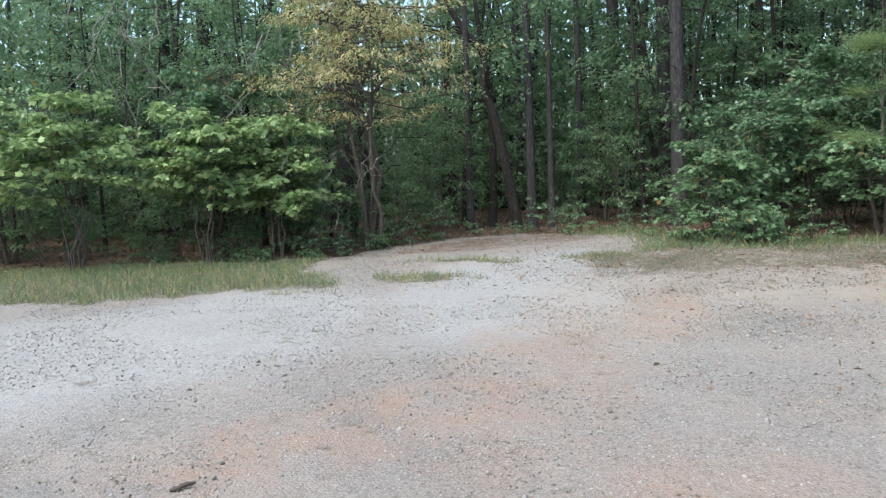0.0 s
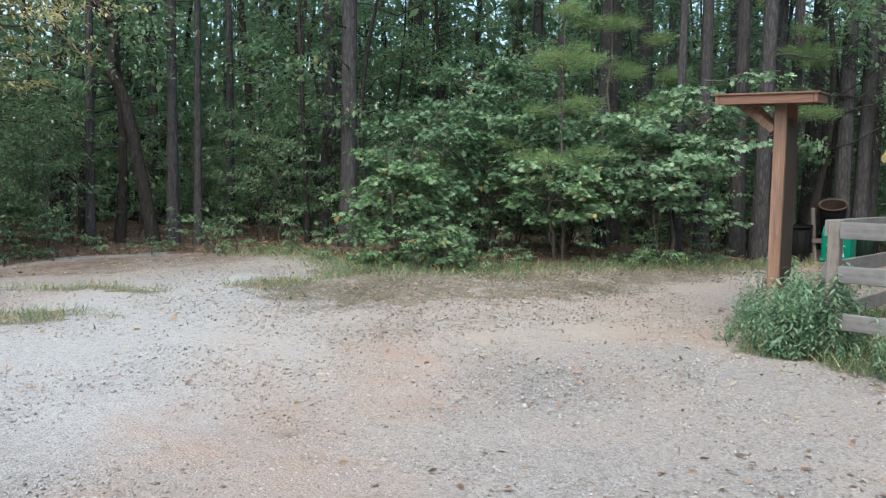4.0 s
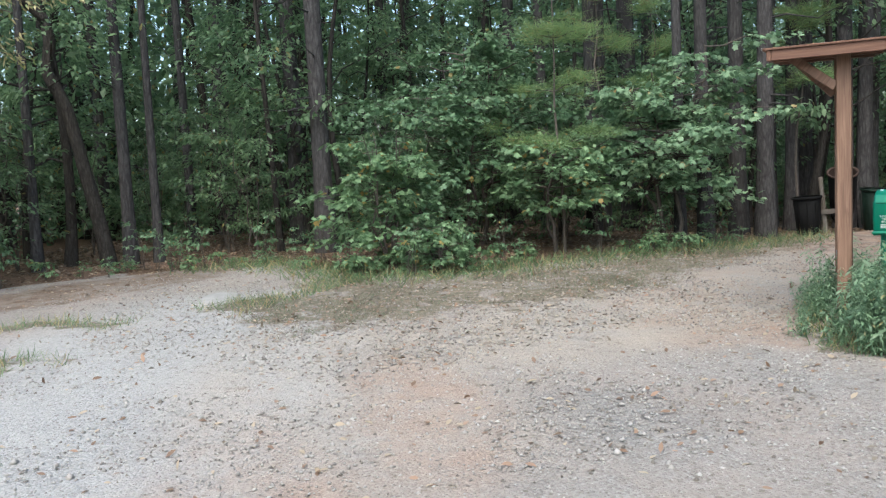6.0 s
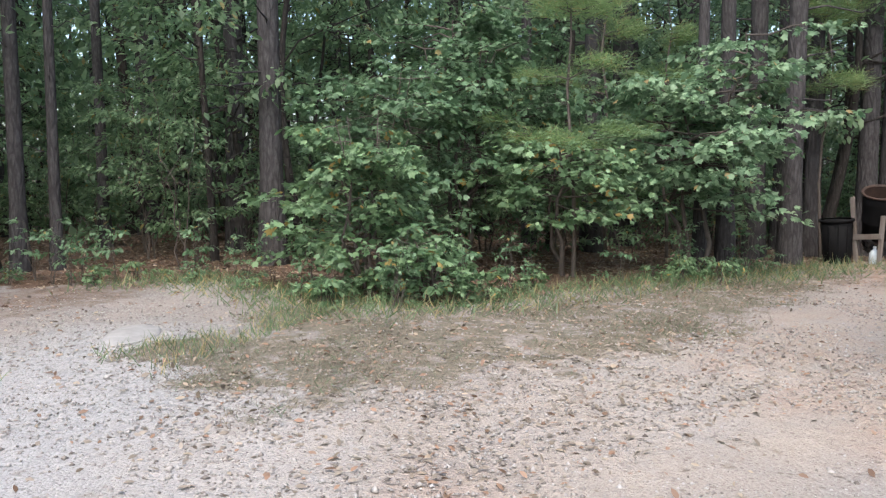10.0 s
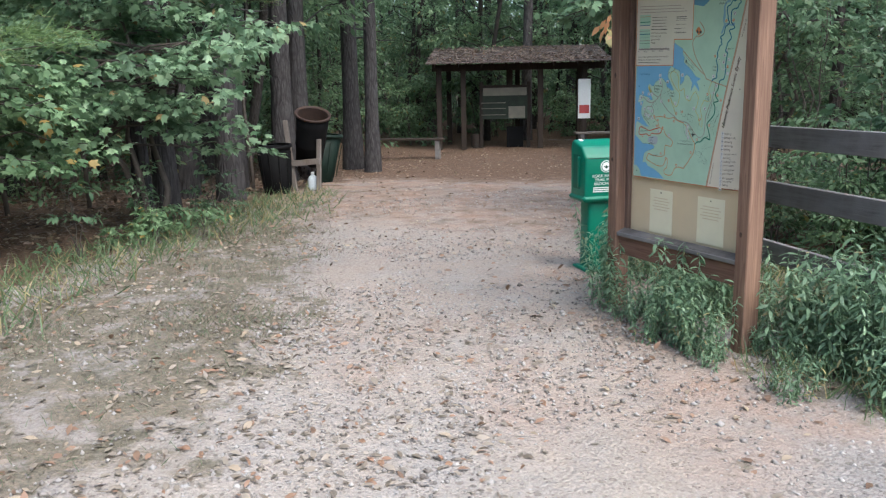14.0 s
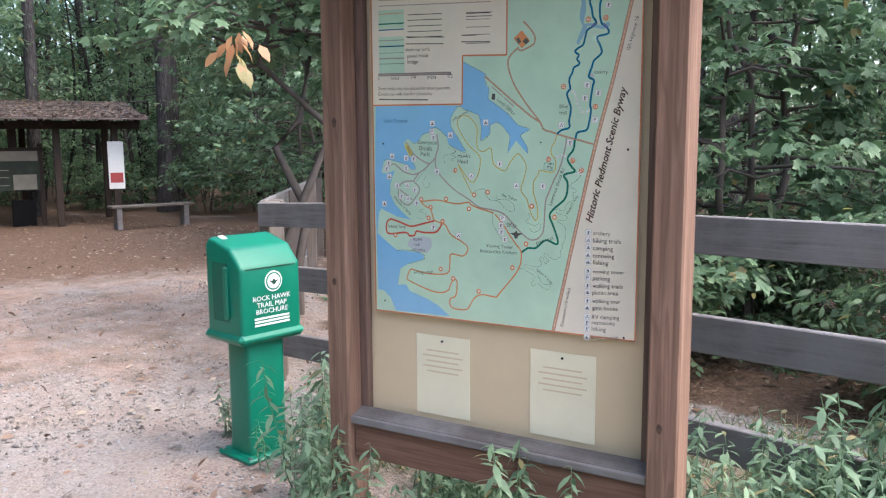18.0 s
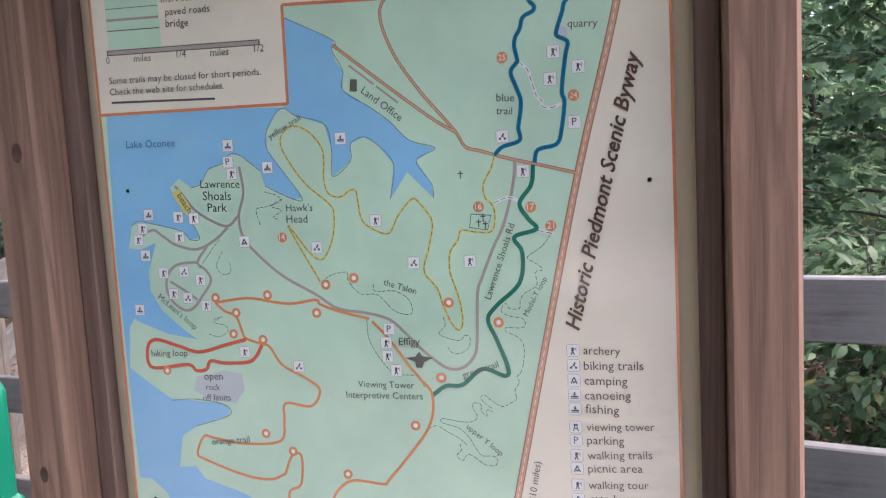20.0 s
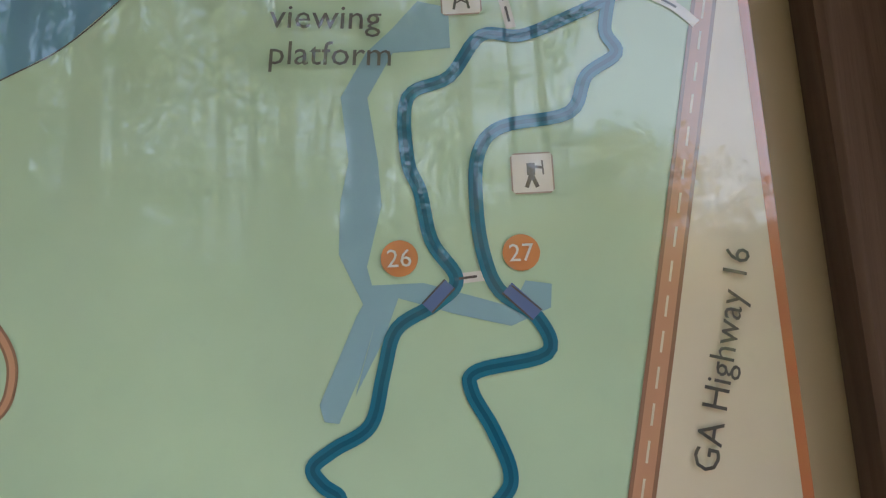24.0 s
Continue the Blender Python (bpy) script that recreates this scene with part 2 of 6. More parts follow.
def lathe(profile, steps=24, bm=None, closed=True):
    """A round body from (radius, height) pairs, with or without its end discs."""
    bm = bm or bmesh.new()
    rings = [[bm.verts.new((r * math.cos(k * math.tau / steps), r * math.sin(k * math.tau / steps), z)) for k in range(steps)] for r, z in profile]
    for a, b in zip(rings, rings[1:]):
        for k in range(steps):
            bm.faces.new((a[k], a[(k + 1) % steps], b[(k + 1) % steps], b[k]))
    if closed:
        bm.faces.new(rings[0][::-1])
        bm.faces.new(rings[-1])
    return bm


def quick_mesh(name, verts, faces, material=None, smooth=False):
    """A mesh from numpy rows of points and of equal-sided faces."""
    verts, faces = np.asarray(verts, np.float32), np.asarray(faces, np.int32)
    me = bpy.data.meshes.new(name)
    me.vertices.add(len(verts))
    me.vertices.foreach_set("co", verts.ravel())
    k = faces.shape[1]
    me.loops.add(faces.size)
    me.loops.foreach_set("vertex_index", faces.ravel())
    me.polygons.add(len(faces))
    me.polygons.foreach_set("loop_start", np.arange(0, faces.size, k, dtype=np.int32))
    me.update(calc_edges=True)
    if smooth:
        me.polygons.foreach_set("use_smooth", np.ones(len(faces), bool))
    if material:
        me.materials.append(material)
    return me


def smoothstep(a, b, x):
    t = np.clip((x - a) / (b - a), 0, 1)
    return t * t * (3 - 2 * t)


def ground_height(x, y):
    """The lie of the land: nearly level, a little higher toward the lot and the southern woods."""
    x, y = np.asarray(x, float), np.asarray(y, float)
    h = 0.13 * smoothstep(-1.0, -6.0, y) + 0.17 * smoothstep(5.0, 12.0, x) - 0.2 * smoothstep(-5.0, -14.0, x)
    return h + 0.015 * np.sin(x * 0.9 + 1.3) * np.sin(y * 1.1)


def gz(x, y):
    return float(ground_height(x, y))


# the edge of the southern woods, from the lot's far corner to the shelter, and of the northern woods
EDGE_SOUTH = ((30, -15), (14, -14.2), (9, -13.2), (6.8, -12.8), (5, -10.9), (3.6, -10.2), (2.3, -10.5), (0.6, -10.6), (-0.8, -10.2), (-1.5, -9.4), (-2.2, -8.2), (-1.3, -6.1), (-1.0, -5.2), (-1.9, -4.4), (-3.6, -3.4), (-5.1, -2.15), (-6.0, -1.3), (-7.2, -0.7), (-9.2, 1.0), (-12.5, 2.2), (-16.5, 4.2))
EDGE_NORTH = ((-16.0, 9.5), (-12.5, 11.0), (-8.5, 8.0), (-4.5, 4.8), (-2.6, 2.6), (1.8, 1.8), (4.0, 3.0), (5.5, 6.5), (8.0, 9.5), (14, 12), (30, 14))


def inside(x, y, poly):
    """Whether points lie within a polygon."""
    x, y = np.asarray(x, float), np.asarray(y, float)
    res = np.zeros(x.shape, bool)
    n = len(poly)
    for i in range(n):
        (x0, y0), (x1, y1) = poly[i], poly[(i + 1) % n]
        c = (y0 > y) != (y1 > y)
        xx = (x1 - x0) * (y - y0) / (y1 - y0 + 1e-12) + x0
        res ^= c & (x < xx)
    return res


def away(x, y, line):
    """The distance of points from a line of corners."""
    x, y = np.asarray(x, float), np.asarray(y, float)
    d = np.full(x.shape, 1e9)
    for (x0, y0), (x1, y1) in zip(line, line[1:]):
        dx, dy = x1 - x0, y1 - y0
        t = np.clip(((x - x0) * dx + (y - y0) * dy) / (dx * dx + dy * dy), 0, 1)
        d = np.minimum(d, np.hypot(x - x0 - t * dx, y - y0 - t * dy))
    return d


CLEARING = EDGE_SOUTH + EDGE_NORTH


def woods_depth(x, y):
    """How far a place lies inside the woods; negative in the clearing."""
    d = np.minimum(away(x, y, EDGE_SOUTH), away(x, y, EDGE_NORTH))
    return np.where(inside(x, y, CLEARING), -d, d)

# ---- ground ----
def patch(x, y, cx, cy, rx, ry, turn=0.0):
    """1 in the middle of an oval patch, 0 outside it."""
    c, s = math.cos(radians(turn)), math.sin(radians(turn))
    u, v = (x - cx) * c + (y - cy) * s, -(x - cx) * s + (y - cy) * c
    return 1 - smoothstep(0.55, 1.15, np.hypot(u / rx, v / ry))


VERGE_A = ((30, -8.6), (14, -9.0), (11, -8.8), (9.5, -8.2), (8.6, -7.65), (7.4, -7.4), (6.2, -7.05), (5.8, -6.6), (5.3, -6.9), (5.0, -7.6), (4.95, -8.6), (4.3, -9.4), (3.6, -10.2), (5, -10.9), (6.8, -12.8), (9, -13.2), (14, -14.2), (30, -15))
TUFTS = (((5.05, -6.6), (4.75, -6.0), (4.4, -5.7), (3.85, -5.6), (3.6, -6.1), (3.9, -6.7), (4.6, -7.2)), ((3.5, -8.4), (2.9, -8.05), (2.35, -7.5), (2.2, -6.5), (2.65, -6.2), (2.95, -7.1), (3.35, -7.7)), ((6.9, -6.9), (6.3, -6.55), (5.9, -6.1), (5.65, -6.3), (6.1, -6.8)))
VERGE_B = ((1.6, -6.4), (2.3, -4.95), (2.75, -4.4), (1.9, -3.8), (1.1, -3.3), (0.5, -2.75), (-0.3, -2.2), (-1.2, -1.75), (-2.2, -1.5), (-3.9, -0.9), (-6.8, 0.1), (-7.2, -0.7), (-6.0, -1.3), (-5.1, -2.15), (-3.6, -3.4), (-1.9, -4.4), (-1.0, -5.2), (-1.3, -6.1), (-0.6, -6.6), (0.4, -6.0))
VERGE_C = ((-1.35, 0.55), (-0.4, 0.3), (0.45, 0.1), (0.75, -0.3), (1.3, -0.5), (1.8, -0.15), (2.2, 0.8), (3.2, 2.0), (4.2, 3.4), (5.5, 6.5), (1.8, 2.0), (-2.0, 1.8))


def wander(x, y):
    """Small shifts that make the edges of patches ragged."""
    dx = 0.10 * np.sin(5.1 * y + 1.7 * np.sin(3.3 * x)) + 0.06 * np.sin(13.0 * y + 4.1 * x + 2.0) + 0.035 * np.sin(27.0 * y - 19.0 * x)
    dy = 0.10 * np.sin(4.7 * x + 1.9 * np.sin(3.9 * y)) + 0.06 * np.sin(11.0 * x - 5.3 * y + 1.0) + 0.035 * np.sin(25.0 * x + 21.0 * y)
    return dx, dy


def zones(x, y):
    """Shares of green grass, of litter and dry stuff, and of red sand."""
    x, y = np.asarray(x, float), np.asarray(y, float)
    dx, dy = wander(x, y)
    u, v = x + dx, y + dy
    grass = np.where(inside(u, v, VERGE_A), np.clip(away(u, v, VERGE_A) / 0.3, 0, 1), 0)
    for tuft in TUFTS:
        grass = np.maximum(grass, 0.8 * np.where(inside(u, v, tuft), np.clip(away(u, v, tuft) / 0.3, 0.1, 1), 0))
    grass = np.maximum(grass, 0.84 * np.where(inside(u, v, VERGE_B), np.clip(away(u, v, VERGE_B) / 0.55, 0, 1), 0))
    grass = np.maximum(grass, np.where(inside(u, v, VERGE_C), np.clip(away(u, v, VERGE_C) / 0.25, 0, 1), 0))
    deep = woods_depth(x, y)
    litter = smoothstep(-0.45, 0.45, deep + 2.2 * dx)
    litter = np.maximum(litter, 0.82 * patch(x, y, -12.0, 5.8, 7.5, 6.0))
    litter = np.maximum(litter, 0.38 * patch(x, y, -5.5, 1.2, 3.8, 2.6, 20))
    litter = np.maximum(litter, 0.5 * patch(x, y, 0.3, -9.1, 3.4, 1.2, -10))
    red = np.maximum(0.5 * patch(x, y, 6.6, -1.6, 3.4, 0.9, 42), 0.6 * patch(x, y, -1.2, 0.1, 1.6, 0.7, -20))
    red = np.maximum(red, 0.95 * patch(x, y, -11.0, 5.2, 8.0, 6.0))
    red = np.maximum(red, 0.95 * patch(x, y, -6.2, 1.6, 5.0, 3.0, 25))
    red = np.maximum(red, 0.6 * patch(x, y, 0.8, -0.75, 1.2, 0.5, -25))
    red = np.maximum(red, 0.6 * patch(x, y, 9.0, 2.0, 3.0, 1.2, 40))
    red = np.maximum(red, 0.45 * patch(x, y, -0.9, -1.5, 1.6, 0.5, -30))
    red = np.maximum(red, 0.8 * patch(x, y, 8.4, -1.3, 1.9, 0.8, 10))
    red = np.maximum(red, 0.6 * patch(x, y, 3.9, -2.5, 1.6, 0.55, 35))
    red = np.maximum(red, 0.4 * patch(x, y, -2.6, -0.2, 3.0, 1.3, -32))
    red = np.maximum(red, 0.55 * patch(x, y, 0.0, -1.15, 1.4, 0.5, -25))
    red = np.maximum(red, 0.9 * patch(x, y, 1.15, -0.5, 0.6, 0.28, 10))
    red = np.maximum(red, 0.8 * patch(x, y, 0.0, -0.25, 0.9, 0.3, 0))
    return grass, litter, red


def ground_sheet():
    # fine squares where the walk passes, widening to the horizon
    def steps(lo, hi, step):
        near = list(np.arange(lo, hi + 1e-6, step))
        far = [1.5, 3, 6, 12, 24, 48, 100, 200, 400]
        return np.array([lo - f for f in far[::-1]] + near + [hi + f for f in far])

    xs, ys = steps(-18.0, 14.0, 0.08), steps(-15.0, 12.0, 0.08)
    gx, gy = np.meshgrid(xs, ys)
    rough = np.zeros(gx.shape)
    rng = np.random.default_rng(4)
    for k in range(26):
        f = rng.uniform(1.5, 9.0)
        a = rng.uniform(0, math.tau)
        rough += np.sin(f * (gx * math.cos(a) + gy * math.sin(a)) + rng.uniform(0, 6.3)) / f
    z = ground_height(gx, gy) + 0.006 * rough * (np.hypot(gx, gy) < 25)
    verts = np.stack([gx, gy, z], -1).reshape(-1, 3)
    ny, nx = gx.shape
    i = np.arange(nx * ny).reshape(ny, nx)
    faces = np.stack([i[:-1, :-1], i[:-1, 1:], i[1:, 1:], i[1:, :-1]], -1).reshape(-1, 4)
    me = quick_mesh("ground", verts, faces, None, True)
    g, l, r = zones(gx, gy)
    pale = np.maximum(patch(gx, gy, 3.6, -5.0, 4.2, 1.9, 35), 0.95 * patch(gx, gy, 8.4, -5.0, 3.6, 2.2, 30))
    pale = np.maximum(pale, 0.75 * patch(gx, gy, -0.4, -1.5, 3.6, 1.15, -32))
    pale = np.maximum(pale, 0.3 * patch(gx, gy, -3.2, 0.1, 2.6, 1.2, -30))
    col = np.stack([g, l, r, pale], -1).reshape(-1).astype(np.float32)
    at = me.color_attributes.new("zone", "FLOAT_COLOR", "POINT")
    at.data.foreach_set("color", col)
    buff = np.maximum(patch(gx, gy, 0.2, -1.8, 4.4, 1.7, -32), 0.45 * patch(gx, gy, -3.6, 0.5, 3.6, 1.8, -32))
    buff = np.maximum(buff, 0.6 * patch(gx, gy, 3.6, -3.2, 2.6, 1.3, 40))
    me.attributes.new("buff", "FLOAT", "POINT").data.foreach_set("value", buff.reshape(-1).astype(np.float32))
    n = Nodes("gravel_grass_and_litter")
    zone = n.add("ShaderNodeAttribute")
    zone.attribute_name = "zone"
    sep = n.add("ShaderNodeSeparateColor")
    n.link(zone.outputs["Color"], sep.inputs["Color"])
    p = n.coords(world_space=True)
    big = n.noise(0.55, 5, 0.6, p)
    mid = n.noise(3.5, 6, 0.65, p)
    fine = n.noise(55.0, 5, 0.7, p)
    peb = n.add("ShaderNodeTexVoronoi", Scale=58.0)
    n.link(p, peb.inputs["Vector"])
    pebble = peb.outputs["Distance"]
    pcol = peb.outputs["Color"]
    sp = n.add("ShaderNodeSeparateColor")
    n.link(pcol, sp.inputs["Color"])
    shade = n.ramp(sp.outputs["Red"], (0.0, (0.10, 0.096, 0.093)), (0.3, (0.195, 0.183, 0.174)), (1.0, (0.32, 0.308, 0.297)))
    dust = n.ramp(fine, (0.3, (0.188, 0.173, 0.16)), (0.7, (0.295, 0.279, 0.263)))
    gravel = n.mix(n.ramp(mid, (0.35, 0.25), (0.65, 0.85)), dust, shade)
    chalk = n.ramp(n.math("ADD", zone.outputs["Alpha"], n.math("MULTIPLY", n.math("SUBTRACT", n.mix(0.4, big, mid), 0.5), 2.2)), (0.12, 0.0), (0.9, 0.78))
    warm = n.ramp(n.noise(0.9, 5, 0.65, p), (0.4, 0.15), (0.65, 0.7))
    gravel = n.mix(warm, gravel, n.mix(0.6, gravel, (0.345, 0.28, 0.24)))
    gravel = n.mix(chalk, gravel, n.mix(0.55, shade, (0.43, 0.43, 0.432)))
    tone = n.add("ShaderNodeAttribute")
    tone.attribute_name = "buff"
    pale_sand = n.ramp(fine, (0.3, (0.255, 0.215, 0.18)), (0.7, (0.40, 0.35, 0.305)))
    gravel = n.mix(n.math("MULTIPLY", tone.outputs["Fac"], n.ramp(n.noise(2.2, 6, 0.7, p), (0.32, 0.35), (0.6, 0.95))), gravel, pale_sand)
    sand = n.ramp(fine, (0.3, (0.235, 0.158, 0.12)), (0.7, (0.385, 0.278, 0.22)))
    sandy = n.math("MULTIPLY", sep.outputs["Blue"], n.ramp(n.noise(1.6, 6, 0.7, p), (0.38, 0.1), (0.62, 1.0)))
    col = n.mix(sandy, gravel, sand)
    litter = n.ramp(n.noise(24.0, 5, 0.75, p, 1.2), (0.3, (0.05, 0.032, 0.022)), (0.5, (0.13, 0.085, 0.06)), (0.72, (0.24, 0.165, 0.12)))
    lit = n.ramp(n.math("ADD", sep.outputs["Green"], n.math("MULTIPLY", n.math("SUBTRACT", mid, 0.5), 0.8)), (0.3, 0.0), (0.62, 1.0))
    col = n.mix(lit, col, litter)
    turf = n.ramp(n.mix(0.45, n.noise(38.0, 5, 0.7, p), n.noise(6.0, 4, 0.6, p)), (0.32, (0.075, 0.07, 0.045)), (0.5, (0.14, 0.122, 0.088)), (0.66, (0.25, 0.20, 0.155)))
    gr = n.ramp(n.math("ADD", sep.outputs["Red"], n.math("MULTIPLY", n.math("SUBTRACT", mid, 0.5), 3.4)), (0.38, 0.0), (0.8, 0.9))
    col = n.mix(gr, col, turf)
    # small dark flecks: chips and crumbs, and painted shadows of the small stones
    fleck = n.add("ShaderNodeTexVoronoi", Scale=23.0)
    n.link(p, fleck.inputs["Vector"])
    cs = n.add("ShaderNodeSeparateColor")
    n.link(fleck.outputs["Color"], cs.inputs["Color"])
    few = n.math("MULTIPLY", n.math("LESS_THAN", fleck.outputs["Distance"], n.math("MULTIPLY", cs.outputs["Green"], 0.4)), n.math("GREATER_THAN", n.math("ADD", cs.outputs["Red"], n.math("MULTIPLY", mid, 0.9)), 1.2))
    col = n.mix(n.math("MULTIPLY", few, 0.5), col, n.ramp(cs.outputs["Blue"], (0.0, (0.085, 0.07, 0.058)), (1.0, (0.20, 0.165, 0.14))))
    small_fleck = n.add("ShaderNodeTexVoronoi", Scale=62.0)
    n.link(n.coords((1, 1, 1), True), small_fleck.inputs["Vector"])
    cc = n.add("ShaderNodeSeparateColor")
    n.link(small_fleck.outputs["Color"], cc.inputs["Color"])
    tiny = n.math("MULTIPLY", n.math("LESS_THAN", small_fleck.outputs["Distance"], n.math("MULTIPLY", cc.outputs["Green"], 0.45)), n.math("GREATER_THAN", n.math("ADD", cc.outputs["Red"], n.math("MULTIPLY", big, 0.6)), 1.02))
    col = n.mix(n.math("MULTIPLY", tiny, 0.55), col, n.ramp(cc.outputs["Blue"], (0.0, (0.075, 0.062, 0.053)), (1.0, (0.19, 0.16, 0.14))))
    hgt = n.math("ADD", n.math("MULTIPLY", pebble, -0.55), n.math("ADD", n.math("MULTIPLY", fine, 0.5), n.math("MULTIPLY", mid, 4.0)))
    n.done(col, 0.93, n.bump(hgt, 0.85, 0.016), spec=0.12)
    me.materials.append(n.mat)
    ob = new("ground", me)
    return tagged(ob, "pale gravel lot running into red sand, grass and leaf litter", "ground", kind="structure")


ground_sheet()

# ---- plants ----
# outlines of leaves lying in x across, y along, z up; faces as rows of three corners
def star_leaf():
    pts, tris = [(0, 0, 0)], []
    for k, (ang, ln) in enumerate(((-118, 0.62), (-56, 0.9), (0, 1.0), (56, 0.9), (118, 0.62))):
        a = radians(ang)
        tip = (math.sin(a) * ln * 0.6, 0.42 + math.cos(a) * ln * 0.6, -0.08 * ln)
        lw = 0.16
        la = (math.sin(a - 0.75) * 0.3, 0.42 + math.cos(a - 0.75) * 0.3, 0.03)
        ra = (math.sin(a + 0.75) * 0.3, 0.42 + math.cos(a + 0.75) * 0.3, 0.03)
        b = len(pts)
        pts += [la, tip, ra]
        tris += [(0, b + 2, b + 1), (0, b + 1, b)]
    return np.array(pts), np.array(tris)


def oval_leaf(width=0.42):
    pts = [(0, 0, 0), (width * 0.5, 0.35, 0.04), (width * 0.42, 0.68, 0.02), (0, 1.0, -0.1), (-width * 0.42, 0.68, 0.02), (-width * 0.5, 0.35, 0.04)]
    return np.array(pts), np.array([(0, 1, 5), (1, 2, 4), (1, 4, 5), (2, 3, 4)])


def blade_leaf(width=0.06):
    return np.array([(-width / 2, 0, 0), (width / 2, 0, 0), (0, 1, -0.02)]), np.array([(0, 1, 2)])


def grass_blade(width=0.05, bend=0.35):
    pts = [(-width / 2, 0, 0), (width / 2, 0, 0), (width * 0.35, 0.55, -bend * 0.25), (-width * 0.35, 0.55, -bend * 0.25), (0, 1.0, -bend)]
    return np.array(pts), np.array([(0, 1, 2), (0, 2, 3), (3, 2, 4)])


CHIP = (np.array([(0, 0, 0), (0.24, 0.48, 0.03), (0, 1.0, -0.06), (-0.24, 0.48, 0.03)]), np.array([(0, 1, 3), (1, 2, 3)]))
STAR, OVAL, SLIM, BLADE = star_leaf(), oval_leaf(), oval_leaf(0.26), grass_blade()


def leaves(name, shape, at, along, up, size, material):
    """One mesh of many leaves: rows of base points, directions, upper sides and lengths."""
    pts, tris = shape
    along = along / (np.linalg.norm(along, axis=1, keepdims=True) + 1e-9)
    side = np.cross(along, up)
    side /= np.linalg.norm(side, axis=1, keepdims=True) + 1e-9
    up = np.cross(side, along)
    v = at[:, None] + size[:, None, None] * (pts[None, :, 0:1] * side[:, None] + pts[None, :, 1:2] * along[:, None] + pts[None, :, 2:3] * up[:, None])
    f = tris[None] + (np.arange(len(at)) * len(pts))[:, None, None]
    return quick_mesh(name, v.reshape(-1, 3), f.reshape(-1, 3), material)


def tubes(name, paths, sides, material):
    """One mesh of tapered stems: rows of points and radii."""
    verts, faces, base = [], [], 0
    for pts, rad in paths:
        pts = np.asarray(pts, float)
        t = np.gradient(pts, axis=0)
        t /= np.linalg.norm(t, axis=1, keepdims=True) + 1e-9
        ref = np.where(np.abs(t[:, 2:3]) > 0.9, np.array([[1.0, 0, 0]]), np.array([[0, 0, 1.0]]))
        u = np.cross(t, ref)
        u /= np.linalg.norm(u, axis=1, keepdims=True) + 1e-9
        w = np.cross(t, u)
        a = np.arange(sides) * math.tau / sides
        ring = pts[:, None] + np.asarray(rad)[:, None, None] * (np.cos(a)[None, :, None] * u[:, None] + np.sin(a)[None, :, None] * w[:, None])
        verts.append(ring.reshape(-1, 3))
        i = np.arange(len(pts) * sides).reshape(len(pts), sides) + base
        j = np.roll(i, -1, axis=1)
        faces.append(np.stack([i[:-1], j[:-1], j[1:], i[1:]], -1).reshape(-1, 4))
        base += len(pts) * sides
    return quick_mesh(name, np.concatenate(verts), np.concatenate(faces), material, True)


def bent_line(rng, a, b, n=6, sway=0.08, droop=0.0):
    a, b = np.asarray(a, float), np.asarray(b, float)
    t = np.linspace(0, 1, n)[:, None]
    ln = np.linalg.norm(b - a)
    p = a + (b - a) * t
    off = rng.normal(0, sway * ln, (n, 3)) * np.sin(math.pi * t)
    p += off
    p[:, 2] -= droop * ln * (t[:, 0] ** 2)
    return p


def spray(rng, tip_from, tip_to, count, wide, droop=0.25):
    """Base points, directions and upper sides of leaves set along a twig in a flat spray."""
    t = rng.uniform(0.15, 1.05, count)[:, None]
    axis = tip_to - tip_from
    ln = np.linalg.norm(axis) + 1e-9
    axis = axis / ln
    side = np.cross(axis, (0, 0, 1.0))
    side /= np.linalg.norm(side) + 1e-9
    s = rng.normal(0, 0.5, (count, 1)) * wide * (1.15 - 0.6 * np.clip(t, 0, 1))
    p = tip_from + axis * ln * t + side * s + rng.normal(0, 0.16, (count, 3)) * wide * (0.5, 0.5, 0.7)
    p[:, 2] -= droop * np.abs(s[:, 0])
    d = axis * 0.6 + side * np.sign(s) * rng.uniform(0.2, 1.0, (count, 1)) + rng.normal(0, 0.35, (count, 3))
    d[:, 2] -= rng.uniform(0.1, 0.7, count)
    up = np.array((0, 0, 1.0)) + rng.normal(0, 0.38, (count, 3))
    return p, d, up


